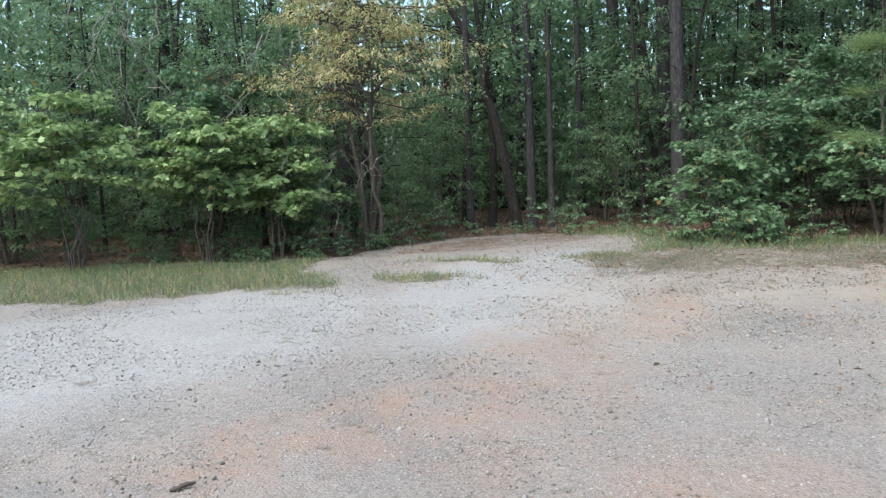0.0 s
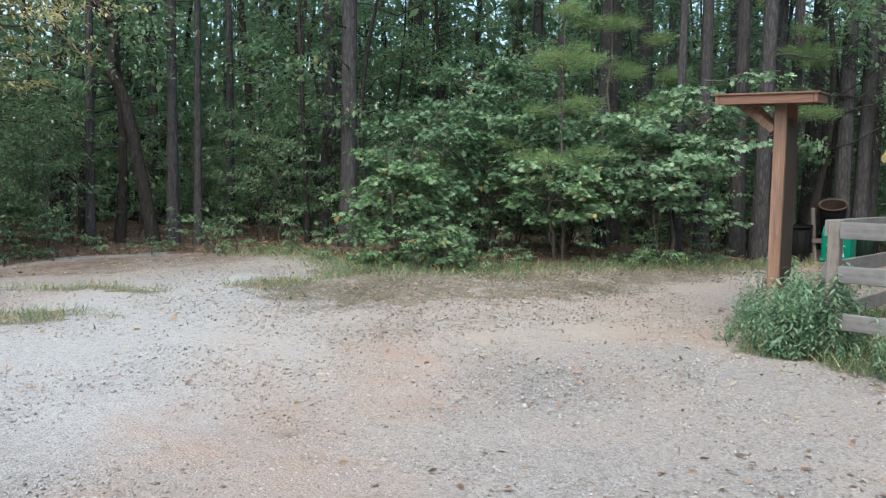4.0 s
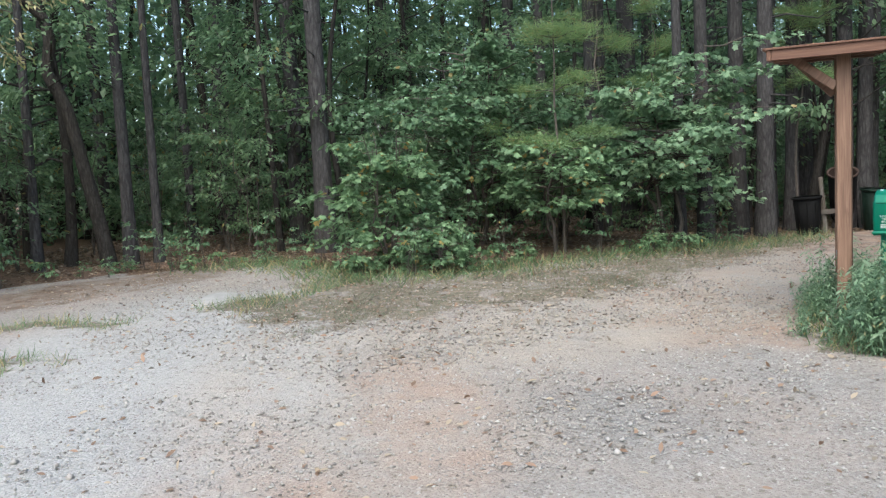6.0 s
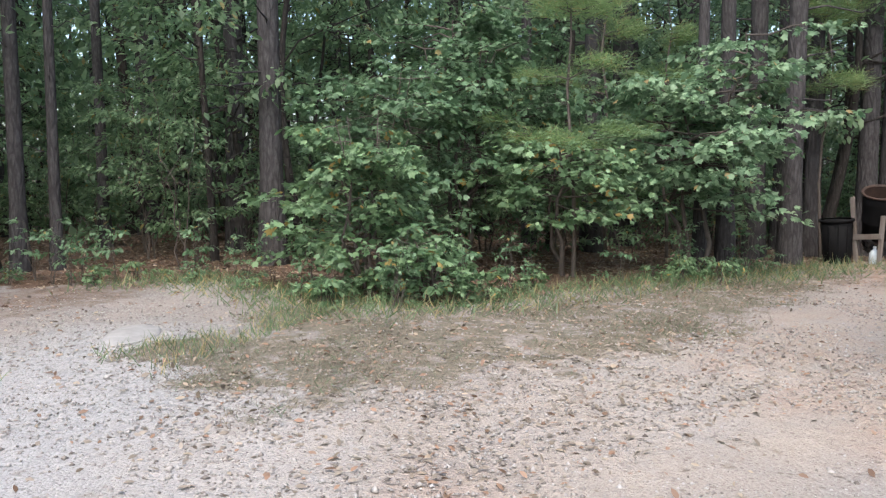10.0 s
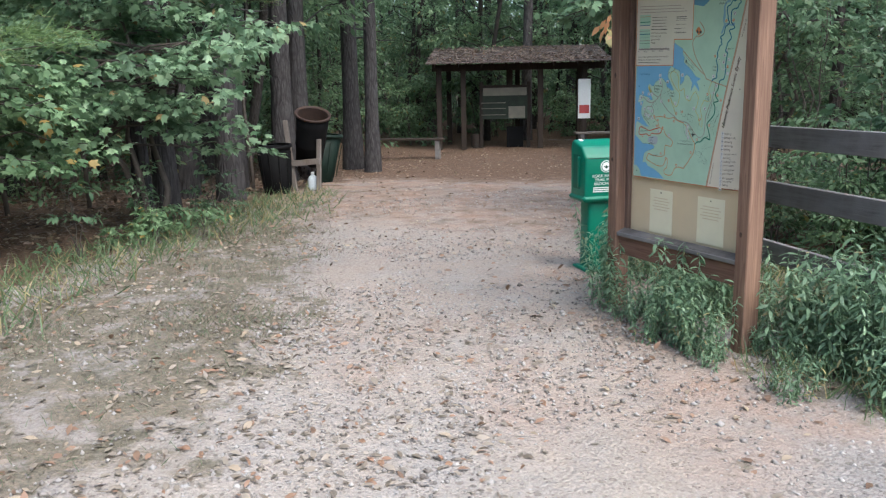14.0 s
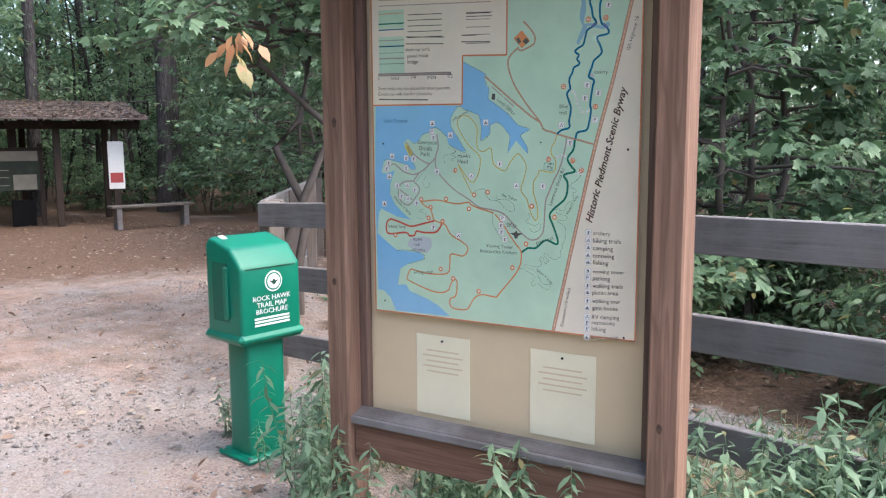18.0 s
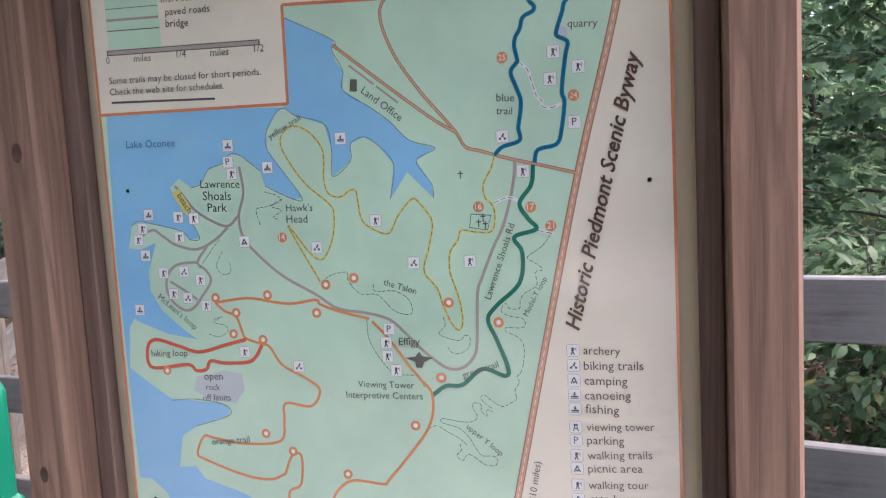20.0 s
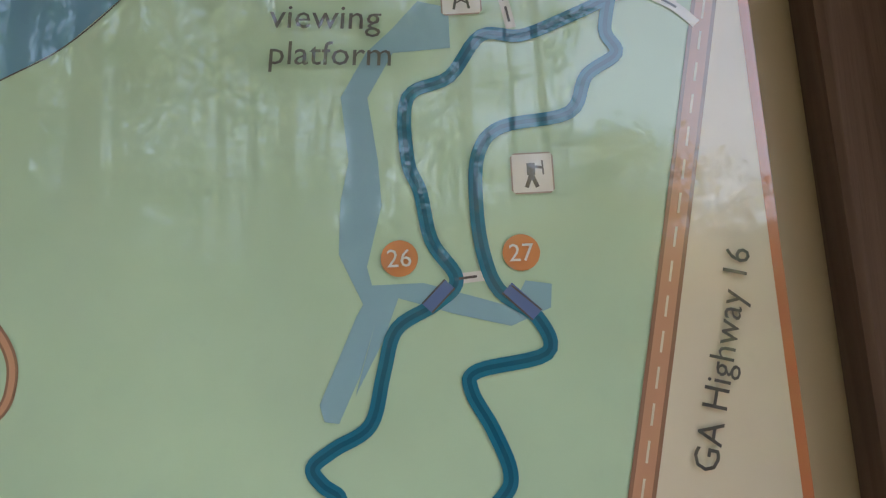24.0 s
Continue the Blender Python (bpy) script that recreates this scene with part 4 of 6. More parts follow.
bent_tree()
for x, y, v, s, g in ((-2.2, -11.1, 2, 0.85, 40), (-2.45, -10.7, 3, 0.55, 190), (-1.2, -12.2, 3, 0.6, 90)):
    plant("pine_tree", "slim dark pine close to the crooked tree", "tree", x, y, *PINES[v], "pines of the wood", g, s, "trunk", "crown")
for k, (x, y, h, s, lab) in enumerate(((-7.6, 8.2, 4.6, 2.0, "leafy maple behind the shelter's clearing"), (-5.4, 6.6, 4.4, 2.0, "maple with level green branches by the sand path"), (0.2, 3.5, 3.3, 1.4, "open green maple behind the kiosk"), (2.2, 4.3, 3.7, 1.7, "green maple leaning over the board fence"), (-10.4, 10.2, 4.8, 2.0, "tall leafy maple at the back of the clearing"), (4.6, 6.6, 4.2, 1.8, "bushy maple beside the lot"))):
    edge_shrub("maple_tree", lab, x, y, 60 + k, height=h, spread=s, stems=3, twigs=60, per_twig=22, shape=STAR, leaf=0.108, leaf_material=M_MAPLE, low=0.18, wide=0.28, trunk_r=0.04, flat=0.6)
for k, (x, y, h, s) in enumerate(((-4.15, -3.9, 4.3, 1.0), (-6.9, -3.9, 5.4, 1.2), (-7.4, -3.0, 4.2, 0.9), (-8.8, -0.6, 4.6, 0.9))):
    plant("pine_sapling", "young pine with bright tufts of long needles", "tree", x, y, *pine_sapling_meshes(np.random.default_rng(50 + k), h, s, (0.40, 0.45, 0.5, 0.62)[k]), "young pines", k * 77, 1.0)

# ---- map kiosk ----
def kiosk():
    k = thing("map_kiosk", "roofed trail map board on two red-brown wooden posts", "sign")
    def roof_z(x):
        return 2.418 - 0.075 * x

    for x in (-0.5675, 0.5675):
        top = roof_z(x) - 0.03
        part("post", box_bm(0.089, 0.1125, top + 0.05, (0, 0.00625, top / 2 - 0.025), 0.006), M_POST, k).location = (x, -0.031, 0)
    beam("header", (-0.522, -0.035, 2.128), (0.522, -0.035, 2.128), 0.05, 0.105, M_BEAM, k)
    beam("bottom_rail", (-0.522, -0.03, 0.43), (0.522, -0.03, 0.43), 0.05, 0.14, M_BEAM, k)
    part("ledge", box_bm(1.044, 0.062, 0.024, (0, -0.032, 0.510), 0.003, Matrix.Rotation(radians(20), 4, "X")), M_LEDGE, k, "dark grey weathered sill")
    part("ledge_lip", box_bm(1.044, 0.012, 0.026, (0, -0.069, 0.496), 0.003), M_FENCE, k, "pale worn front edge")
    part("backing", box_bm(1.03, 0.012, 1.58, (0, 0.026, 1.29), 0.002), M_KRAFT, k, "tan plywood backing")
    part("back_panel", box_bm(1.21, 0.008, 1.6, (0, 0.0365, 1.29), 0.002), M_BACK, k, "dark stained boards at the back")
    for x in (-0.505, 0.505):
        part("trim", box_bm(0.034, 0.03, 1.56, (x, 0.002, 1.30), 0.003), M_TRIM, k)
    # knots in the front of the posts
    for x, z, r in ((0.575, 1.93, 0.017), (-0.56, 1.52, 0.012), (0.56, 0.66, 0.011), (-0.575, 0.98, 0.01)):
        ob = part("knot", lathe(((r, 0.0), (r * 0.92, 0.0015), (r * 0.5, 0.002)), 14), M_BACK, k, "dark knot in the wood")
        ob.matrix_local = pose(x, -0.0810, z, rx=90) @ Matrix.Diagonal((0.8, 1.4, 1, 1))
    # roof: a thin deck on fascia boards and two arms, braced from the posts, one end a little higher
    tilt = Matrix.Rotation(math.atan(0.075), 4, "Y")
    deck = part("roof_deck", box_bm(1.68, 0.97, 0.018, (0, 0, 0), 0.003), M_BEAM, k, "thin weathered roof deck")
    deck.matrix_local = Matrix.Translation((0, -0.155, 2.418)) @ tilt
    edge = part("roof_edging", box_bm(1.70, 0.012, 0.02, (0, 0, 0), 0.002), M_FENCE, k, "pale worn roof edge")
    edge.matrix_local = Matrix.Translation((0, -0.647, 2.4185)) @ tilt
    for x in (-0.80, 0.80):
        z = roof_z(x) - 0.055
        beam("rafter", (x, -0.575, z), (x, 0.275, z), 0.036, 0.088, M_BEAM, k)
    for y in (-0.595, 0.295):
        beam("fascia", (-0.82, y, roof_z(-0.82) - 0.055), (0.82, y, roof_z(0.82) - 0.055), 0.036, 0.088, M_BEAM, k)
    for x in (-0.5675, 0.5675):
        z = roof_z(x) - 0.062
        beam("roof_arm", (x - 0.066, -0.57, z), (x - 0.066, 0.27, z), 0.038, 0.09, M_BEAM, k)
        beam("brace", (x, -0.085, 2.02), (x, -0.43, z - 0.02), 0.06, 0.075, M_POST, k)
    return k


KIOSK = kiosk()

# ---- brochure box ----
def brochure_box():
    b = thing("brochure_box", "green plastic trail brochure dispenser on a flanged pedestal", "dispenser", at=(-1.50, 0.48, gz(-1.5, 0.48)), turn=-11)
    # the body: side outline with a sloping, rounded lid, swept across
    def swept(outline, half, bevel):
        bm = bmesh.new()
        f = bm.faces.new([bm.verts.new((x, -half, z)) for x, z in outline])
        ext = bmesh.ops.extrude_face_region(bm, geom=[f])
        bmesh.ops.translate(bm, vec=(0, 2 * half, 0), verts=[v for v in ext["geom"] if isinstance(v, bmesh.types.BMVert)])
        bmesh.ops.recalc_face_normals(bm, faces=bm.faces)
        bmesh.ops.bevel(bm, geom=bm.edges[:], offset=bevel, segments=3, affect="EDGES", profile=0.6)
        return bm

    part("body", swept(((0.135, 0.53), (0.135, 0.875), (0.06, 0.955), (-0.10, 1.0), (-0.135, 0.97), (-0.135, 0.53)), 0.165, 0.022), M_GREEN, b, smooth=True)
    part("skirt", box_bm(0.30, 0.36, 0.05, (0, 0, 0.55), 0.02), M_GREEN, b)
    part("pedestal", swept(((0.092, 0.0), (0.084, 0.08), (0.084, 0.585), (-0.084, 0.585), (-0.084, 0.08), (-0.092, 0.0)), 0.104, 0.028), M_GREEN, b, smooth=True)
    part("flange", box_bm(0.25, 0.29, 0.025, (0, 0, 0.0125), 0.008), M_GREEN, b)
    for x, y in ((0.105, 0.125), (0.105, -0.125), (-0.105, 0.125), (-0.105, -0.125)):
        part("bolt", lathe(((0.009, 0.024), (0.009, 0.032), (0.005, 0.034)), 10), M_STEEL, b).location = (x, y, 0)
    part("door_seam", box_bm(0.006, 0.27, 0.006, (0.134, 0, 0.865), 0.001), M_GREEN_DARK, b)
    # no hollow here: the recess's shade is a darker green on a flat panel
    part("side_slot", box_bm(0.12, 0.006, 0.27, (-0.02, -0.164, 0.755), 0.002), M_SHADEGREEN, b, "flat darker panel painted as a shaded recess in the side")
    part("side_grip", box_bm(0.035, 0.02, 0.24, (0.035, -0.170, 0.755), 0.007), M_GREEN, b)
    part("vent_spot", box_bm(0.04, 0.03, 0.004, (-0.07, -0.11, 0.993), 0.001, Matrix.Rotation(0.27, 4, "Y")), M_WHITE, b, "pale sticker on the lid")
    # printed front: round emblem and lines of writing
    def disc(r, x, y, z, name, mat):
        bm = bmesh.new()
        bmesh.ops.create_cone(bm, cap_ends=True, segments=32, radius1=r, radius2=r, depth=0.002, matrix=Matrix.Translation((x, y, z)) @ Matrix.Rotation(radians(90), 4, "Y"))
        part(name, bm, mat, b)
    disc(0.047, 0.1365, 0.012, 0.80, "emblem_ring", M_WHITE)
    disc(0.041, 0.1375, 0.012, 0.80, "emblem_band", M_GREEN)
    disc(0.034, 0.1385, 0.012, 0.80, "emblem_field", M_WHITE)
    bird = bmesh.new()
    bird.faces.new([bird.verts.new((0.1402, 0.012 + y, 0.80 + z)) for y, z in ((-0.03, 0.006), (-0.008, 0.002), (0, 0.012), (0.008, 0.002), (0.03, 0.006), (0.012, -0.006), (0.004, -0.016), (-0.004, -0.016), (-0.012, -0.006))])
    part("emblem_figure", bird, M_GREEN_DARK, b)
    return b


BOX = brochure_box()


def lettering(name, text, parent, material, at, size, rx=90, ry=0, rz=0, align="LEFT", depth=0.0006, shear=0.0, width=1.0, label="", weight=0.0):
    """Words in the built-in font as a mesh part."""
    cu = bpy.data.curves.new(name, "FONT")
    cu.body, cu.size, cu.align_x, cu.align_y, cu.extrude, cu.shear = text, size, align, "CENTER", depth, shear
    cu.resolution_u = 2
    cu.offset = weight
    tmp = bpy.data.objects.new("tmp", cu)
    scene.collection.objects.link(tmp)
    me = bpy.data.meshes.new_from_object(tmp.evaluated_get(bpy.context.evaluated_depsgraph_get()))
    bpy.data.objects.remove(tmp)
    bpy.data.curves.remove(cu)
    me.materials.clear()
    me.materials.append(material)
    ob = new(name, me)
    ob.parent = parent
    ob.matrix_local = pose(*at, rx, ry, rz) @ Matrix.Diagonal((width, 1, 1, 1))
    return tagged(ob, label) if label else ob


for k, (text, z, s) in enumerate((("ROCK HAWK", 0.727, 0.032), ("TRAIL MAP", 0.697, 0.032), ("BROCHURE", 0.667, 0.032))):
    lettering("front_lettering", text, BOX, M_WHITE, (0.1372, 0.0, z), s, 90, 0, 90, "CENTER", 0.0008, width=1.05)
for z in (0.637, 0.622, 0.607):
    part("small_print", box_bm(0.003, 0.19, 0.008, (0.136, 0.0, z), 0), M_WHITE, BOX)
# the box sits a little up on its pedestal
for ob in BOX.children:
    if ob.name.split(".")[0] not in ("pedestal", "flange", "bolt"):
        ob.location.z += 0.035

# ---- board fence ----
def fence_run(corners, tops, label, first=0):
    f = thing("board_fence", label, "fence", "board fence round the wood")
    pts = [Vector((*c, 0)) for c in corners]
    for i, (p, h) in enumerate(zip(pts, tops)):
        if i < first:
            continue
        d = (pts[min(i + 1, len(pts) - 1)] - pts[max(i - 1, 0)]).normalized()
        lo = gz(p.x, p.y) - 0.1
        ob = part("post", box_bm(0.10, 0.10, h - lo, (0, 0, (h + lo) / 2), 0.006), M_FPOST, f)
        ob.location = (p.x, p.y, 0)
        ob.rotation_euler = (0, 0, math.atan2(d.y, d.x))
    for p, q, hp, hq in zip(pts, pts[1:], tops, tops[1:]):
        d = (q - p).normalized()
        off = Vector((d.y, -d.x, 0)) * 0.072
        for drop in (0.072, 0.44, 0.84):
            beam("rail", p + off + Vector((0, 0, hp - drop)), q + off + Vector((0, 0, hq - drop)), 0.04, 0.14, M_FENCE, f)
    return f


fence_run(((-2.26, 1.42), (-0.75, 1.16), (1.60, 0.555)), (1.10, 1.165, 1.20), "weathered grey board fence with three rails behind the kiosk")
fence_run(((1.62, 0.62), (2.45, 2.95), (3.3, 5.3), (4.3, 8.0)), (1.19, 1.2, 1.22, 1.25), "weathered grey board fence with three rails along the lot", 1)
fence_run(((-5.6, 5.9), (-4.5, 4.45), (-3.4, 2.95), (-2.34, 1.55)), (1.0, 1.03, 1.06, 1.10), "weathered grey board fence with three rails along the sand path")

# ---- bins at the wood's edge ----
def bins():
    r = thing("bin_rack", "grey wooden frame holding a tilted rusty drum", "bin rack", at=(-8.22, 0.08, gz(-8.22, 0.08)), turn=-39)
    for y, tilt, h in ((-0.14, 6, 1.08), (0.30, -3, 0.80)):
        part("leg", box_bm(0.05, 0.065, h, (0.24, y, h / 2 - 0.03), 0.006, Matrix.Rotation(radians(tilt), 4, "X")), M_FPOST, r)
    part("crossbar", box_bm(0.035, 0.50, 0.085, (0.283, 0.08, 0.43), 0.004, Matrix.Rotation(radians(5), 4, "X")), M_FPOST, r)
    # the open drum leans in the frame with its mouth turned to the path
    lean = pose(-0.06, 0.02, 0.40, -15, 19, 0)
    part("drum", lathe(((0.17, 0.0), (0.195, 0.015), (0.215, 0.30), (0.225, 0.31), (0.22, 0.33), (0.235, 0.62), (0.245, 0.78), (0.235, 0.78), (0.22, 0.60), (0.20, 0.30), (0.18, 0.08)), 28), M_BLACK, r, smooth=True).matrix_local = lean
    part("liner", lathe(((0.17, 0.16), (0.198, 0.30), (0.218, 0.60), (0.226, 0.785)), 28, closed=False), M_LID, r, "rust-brown inside of the drum", smooth=True).matrix_local = lean
    part("rim", lathe(((0.236, 0.772), (0.262, 0.778), (0.268, 0.792), (0.262, 0.806), (0.24, 0.808), (0.222, 0.79)), 28, closed=False), M_LID, r, "rusty brown rolled rim", smooth=True).matrix_local = lean
    part("hanging_bag", lathe(((0.03, 0.14), (0.11, 0.2), (0.15, 0.32), (0.16, 0.40)), 14), M_BAG, r, "black bag hanging below the drum", smooth=True)
    for name, lab, x, y, mat, s, foot, lean in (("rubbish_bin", "black plastic rubbish bin with a rolled rim", -8.02, -0.42, M_BLACK, 0.84, 0.21, 3), ("rubbish_bin", "dark grey plastic rubbish bin with a wide mouth", -9.35, 0.68, M_BINGREEN, 0.95, 0.15, -5)):
        b = thing(name, lab, "bin", "rubbish bins", at=(x, y, gz(x, y)))
        b.matrix_world = pose(x, y, gz(x, y) - 0.01, rx=lean, ry=2)
        part("body", lathe(((foot * s, 0.0), ((foot + 0.02) * s, 0.02), (0.285 * s, 0.82 * s), (0.275 * s, 0.82 * s), (0.255 * s, 0.7 * s), (foot * s, 0.1 * s)), 28), mat, b, smooth=True)
        part("rim", lathe(((0.28 * s, 0.79 * s), (0.312 * s, 0.80 * s), (0.318 * s, 0.825 * s), (0.305 * s, 0.85 * s), (0.272 * s, 0.845 * s)), 28, closed=False), mat, b, smooth=True)
        for k in range(10):
            ang = k * math.tau / 10
            rib = box_bm(0.012, 0.02, 0.62 * s, (0.262 * s, 0, 0.42 * s), 0.004, Matrix.Rotation(math.atan2(0.265 - foot, 0.8), 4, "Y"))
            bmesh.ops.transform(rib, matrix=Matrix.Rotation(ang, 4, "Z"), verts=rib.verts)
            part("rib", rib, mat, b)
    j = thing("plastic_jug", "milky plastic jug standing on the sand", "jug", at=(-7.98, 0.10, gz(-7.98, 0.10)))
    part("body", lathe(((0.065, 0.0), (0.078, 0.015), (0.08, 0.10), (0.077, 0.165), (0.055, 0.205), (0.022, 0.23), (0.022, 0.25)), 20), M_JUG, j, smooth=True)
    part("cap", lathe(((0.025, 0.248), (0.025, 0.27), (0.02, 0.273)), 16), M_WHITE, j, smooth=True)
    part("grip", box_bm(0.02, 0.02, 0.1, (0.07, 0, 0.185), 0.006), M_JUG, j)


bins()

# ---- shelter in the clearing ----
def shelter():
    a, b = Vector((-14.63, 5.23, 0)), Vector((-12.38, 9.19, 0))
    d = (b - a).normalized()
    turn = math.degrees(math.atan2(d.y, d.x))
    s = thing("picnic_shelter", "old dark wooden shelter with a shake roof strewn with needles", "shelter", at=(a.x, a.y, -0.29), turn=turn)
    ln = 4.12
    # x runs along the front, +y into the shelter's back
    zf, zb, deep = 2.12, 2.52, 2.6
    for x, y, h in ((0.12, 0.3, zf), (0.72, 0.35, zf), (2.62, 0.35, zf), (3.68, 0.3, zf), (0.25, deep - 0.3, zb - 0.1), (2.1, deep - 0.3, zb - 0.1), (3.75, deep - 0.3, zb - 0.1)):
        part("post", box_bm(0.13, 0.13, h, (x, y, h / 2), 0.008), M_DARKWOOD, s)
    beam("front_beam", (-0.05, 0.3, zf - 0.02), (ln + 0.05, 0.3, zf - 0.02), 0.07, 0.16, M_DARKWOOD, s)
    beam("back_beam", (-0.05, deep - 0.3, zb - 0.1), (ln + 0.05, deep - 0.3, zb - 0.1), 0.07, 0.16, M_DARKWOOD, s)
    for i in range(8):
        x = 0.02 + i * (ln - 0.04) / 7
        beam("rafter", (x, -0.15, zf + 0.02), (x, deep + 0.1, zb + 0.06), 0.05, 0.11, M_DARKWOOD, s)
    roof = part("roof", box_bm(ln + 0.3, 2.95, 0.03, (ln / 2, deep / 2 - 0.03, (zf + zb) / 2 + 0.12), 0.002, Matrix.Rotation(math.atan2(zb - zf, deep), 4, "X")), M_DARKWOOD, s)
    rr = random.Random(8)
    slope = math.atan2(zb - zf, deep)
    for row in range(9):
        x = -0.15
        while x < ln + 0.1:
            w = rr.uniform(0.10, 0.2)
            y = -0.32 + row * 0.31
            z = zf + 0.055 + (y + 0.15) * math.tan(slope) + 0.025
            ob = part("shake", SHAKES[rr.randrange(4)], None, roof)
            ob.matrix_local = Matrix.Translation((x + w / 2, y + 0.2 + rr.uniform(-0.03, 0.03), z + 0.02 + 0.2 * math.tan(slope))) @ Matrix.Rotation(slope - 0.05 + rr.uniform(-0.02, 0.02), 4, "X") @ Matrix.Diagonal((w * 0.95, 0.44, 1, 1))
            x += w
    # notice board inside and a white notice on the front post
    part("board", box_bm(1.15, 0.03, 0.78, (1.75, 0.9, 1.2), 0.004), M_OLDBOARD, s, "faded notice board")
    for x in (1.15, 2.35):
        part("board_leg", box_bm(0.09, 0.09, 1.75, (x, 0.93, 0.87), 0.005), M_DARKWOOD, s)
    part("board_strip", box_bm(1.1, 0.012, 0.2, (1.75, 0.88, 1.5), 0.001), M_FADED, s)
    part("board_sheet", box_bm(0.42, 0.012, 0.3, (2.05, 0.88, 0.98), 0.001), M_FADED, s)
    part("cabinet", box_bm(0.42, 0.3, 0.62, (2.0, 1.05, 0.3), 0.01), M_BLACK, s, "dark box under the board")
    part("notice", box_bm(0.30, 0.012, 0.95, (3.68, 0.225, 1.3), 0.002), M_WHITE, s, "white notice")
    part("notice_mark", box_bm(0.24, 0.006, 0.2, (3.68, 0.217, 1.05), 0.001), M_RED, s)
    part("hanger", box_bm(0.16, 0.12, 0.5, (1.87, 1.0, 1.86), 0.006), M_DARKWOOD, s, "dark post above the notice board")
    part("stump", lathe(((0.15, 0.0), (0.13, 0.1), (0.12, 0.42), (0.11, 0.44)), 14), M_DARKWOOD, s, "dark round support", smooth=True).location = (1.0, 1.0, 0)
    part("board_rail", box_bm(1.26, 0.05, 0.07, (1.75, 0.89, 1.63), 0.004), M_DARKWOOD, s)
    for z in (1.22, 1.08, 0.92):
        part("board_line", box_bm(0.62, 0.006, 0.018, (1.46, 0.878, z), 0), M_FADED, s)


def bench(a, b, label):
    """A plank bench on two board legs."""
    a, b = Vector((*a, gz(*a))), Vector((*b, gz(*b)))
    turn = math.degrees(math.atan2(b.y - a.y, b.x - a.x))
    ln = (b - a).xy.length
    t = thing("bench", label, "bench", "benches by the shelter", at=a, turn=turn)
    part("seat", box_bm(ln + 0.3, 0.27, 0.045, (ln / 2, 0, 0.435), 0.006), M_BENCH if "beside" in label else M_DARKWOOD, t)
    for x in (0.0, ln):
        part("leg", box_bm(0.10, 0.22, 0.46, (x, 0, 0.185), 0.006), M_FENCE, t, "pale grey board leg")


bench((-12.9, 4.5), (-13.75, 3.25), "weathered grey plank bench at the clearing's edge")
bench((-12.0, 7.75), (-11.55, 8.95), "weathered grey plank bench beside the shelter")



SHAKES = []
for k in range(4):
    SHAKES.append(mesh_of(box_bm(1.0, 1.0, 0.018 + 0.004 * k, bevel=0), "shake"))
    SHAKES[-1].materials.append(M_SHAKE)
shelter()


def roof_litter():
    """Needles, leaves and twigs that lie on the shelter's roof and hang over its edge."""
    r = np.random.default_rng(15)
    d = Vector((-12.38 + 14.63, 9.19 - 5.23, 0)).normalized()
    back = Vector((-d.y, d.x, 0))
    n = 2600
    u, w = r.uniform(-0.1, 4.2, n), -0.3 + 2.8 * r.uniform(0, 1, n) ** 1.8
    z = -0.29 + 2.12 + 0.055 + (w + 0.15) * (0.4 / 2.6) + 0.075 + r.uniform(0, 0.05, n)
    p = np.stack([-14.63 + d.x * u + back.x * w, 5.23 + d.y * u + back.y * w, z], -1)
    along = r.normal(0, 1, (n, 3)) * (1, 1, 0.35)
    ob = new("roof_litter", leaves("roof_litter", SLIM, p, along, r.normal(0, 0.4, (n, 3)) + (0, 0, 1), r.uniform(0.04, 0.12, n), M_DARKLITTER))
    tagged(ob, "dry needles and leaves lying on the shelter's roof", "fallen leaves", kind="stuff")


roof_litter()

# ---- the printed map on the kiosk ----
def printed(name, color, vary=0.05, rough=0.09):
    n = Nodes(name)
    f = n.noise(6.0, 4, 0.6, n.coords(world_space=True))
    g = n.noise(90.0, 3, 0.6, n.coords(world_space=True))
    col = n.ramp(f, (0.3, tuple(c * (1 - vary) for c in color)), (0.7, tuple(min(1, c * (1 + vary)) for c in color)))
    col = n.mix(n.ramp(g, (0.62, 0.0), (0.85, 0.16)), col, tuple(c * 0.6 + 0.1 for c in color))
    n.bsdf.inputs["Coat Weight"].default_value = 1.0
    n.bsdf.inputs["Coat Roughness"].default_value = 0.015
    n.bsdf.inputs["Coat IOR"].default_value = 1.8
    return n.done(col, n.ramp(f, (0.3, rough - 0.04), (0.7, rough + 0.04)), n.bump(f, 0.03, 0.002), spec=0.5)


M_LAND = printed("map_land", (0.445, 0.63, 0.475), 0.08)
M_LAKE = printed("map_lake", (0.21, 0.46, 0.68))
M_RIVER = printed("map_river", (0.12, 0.29, 0.42))
M_POND = printed("map_pond", (0.24, 0.43, 0.53))
M_ROCKAREA = printed("map_rock", (0.44, 0.48, 0.50))
M_CREAM = printed("map_cream", (0.70, 0.64, 0.52))
M_INK = printed("map_ink", (0.095, 0.09, 0.09))
M_BROWNINK = printed("map_brown_ink", (0.085, 0.04, 0.038))
M_BLUEINK = printed("map_blue_ink", (0.05, 0.15, 0.28))
M_BLUE = printed("map_blue", (0.008, 0.16, 0.27))
M_BLUEDEEP = printed("map_blue_deep", (0.004, 0.10, 0.18))
M_GREENLINE = printed("map_green", (0.01, 0.16, 0.11))
M_ORANGEPRINT = printed("map_orange", (0.62, 0.24, 0.10))
M_REDPRINT = printed("map_red", (0.55, 0.10, 0.06))
M_YELLOWPRINT = printed("map_yellow", (0.62, 0.55, 0.16))
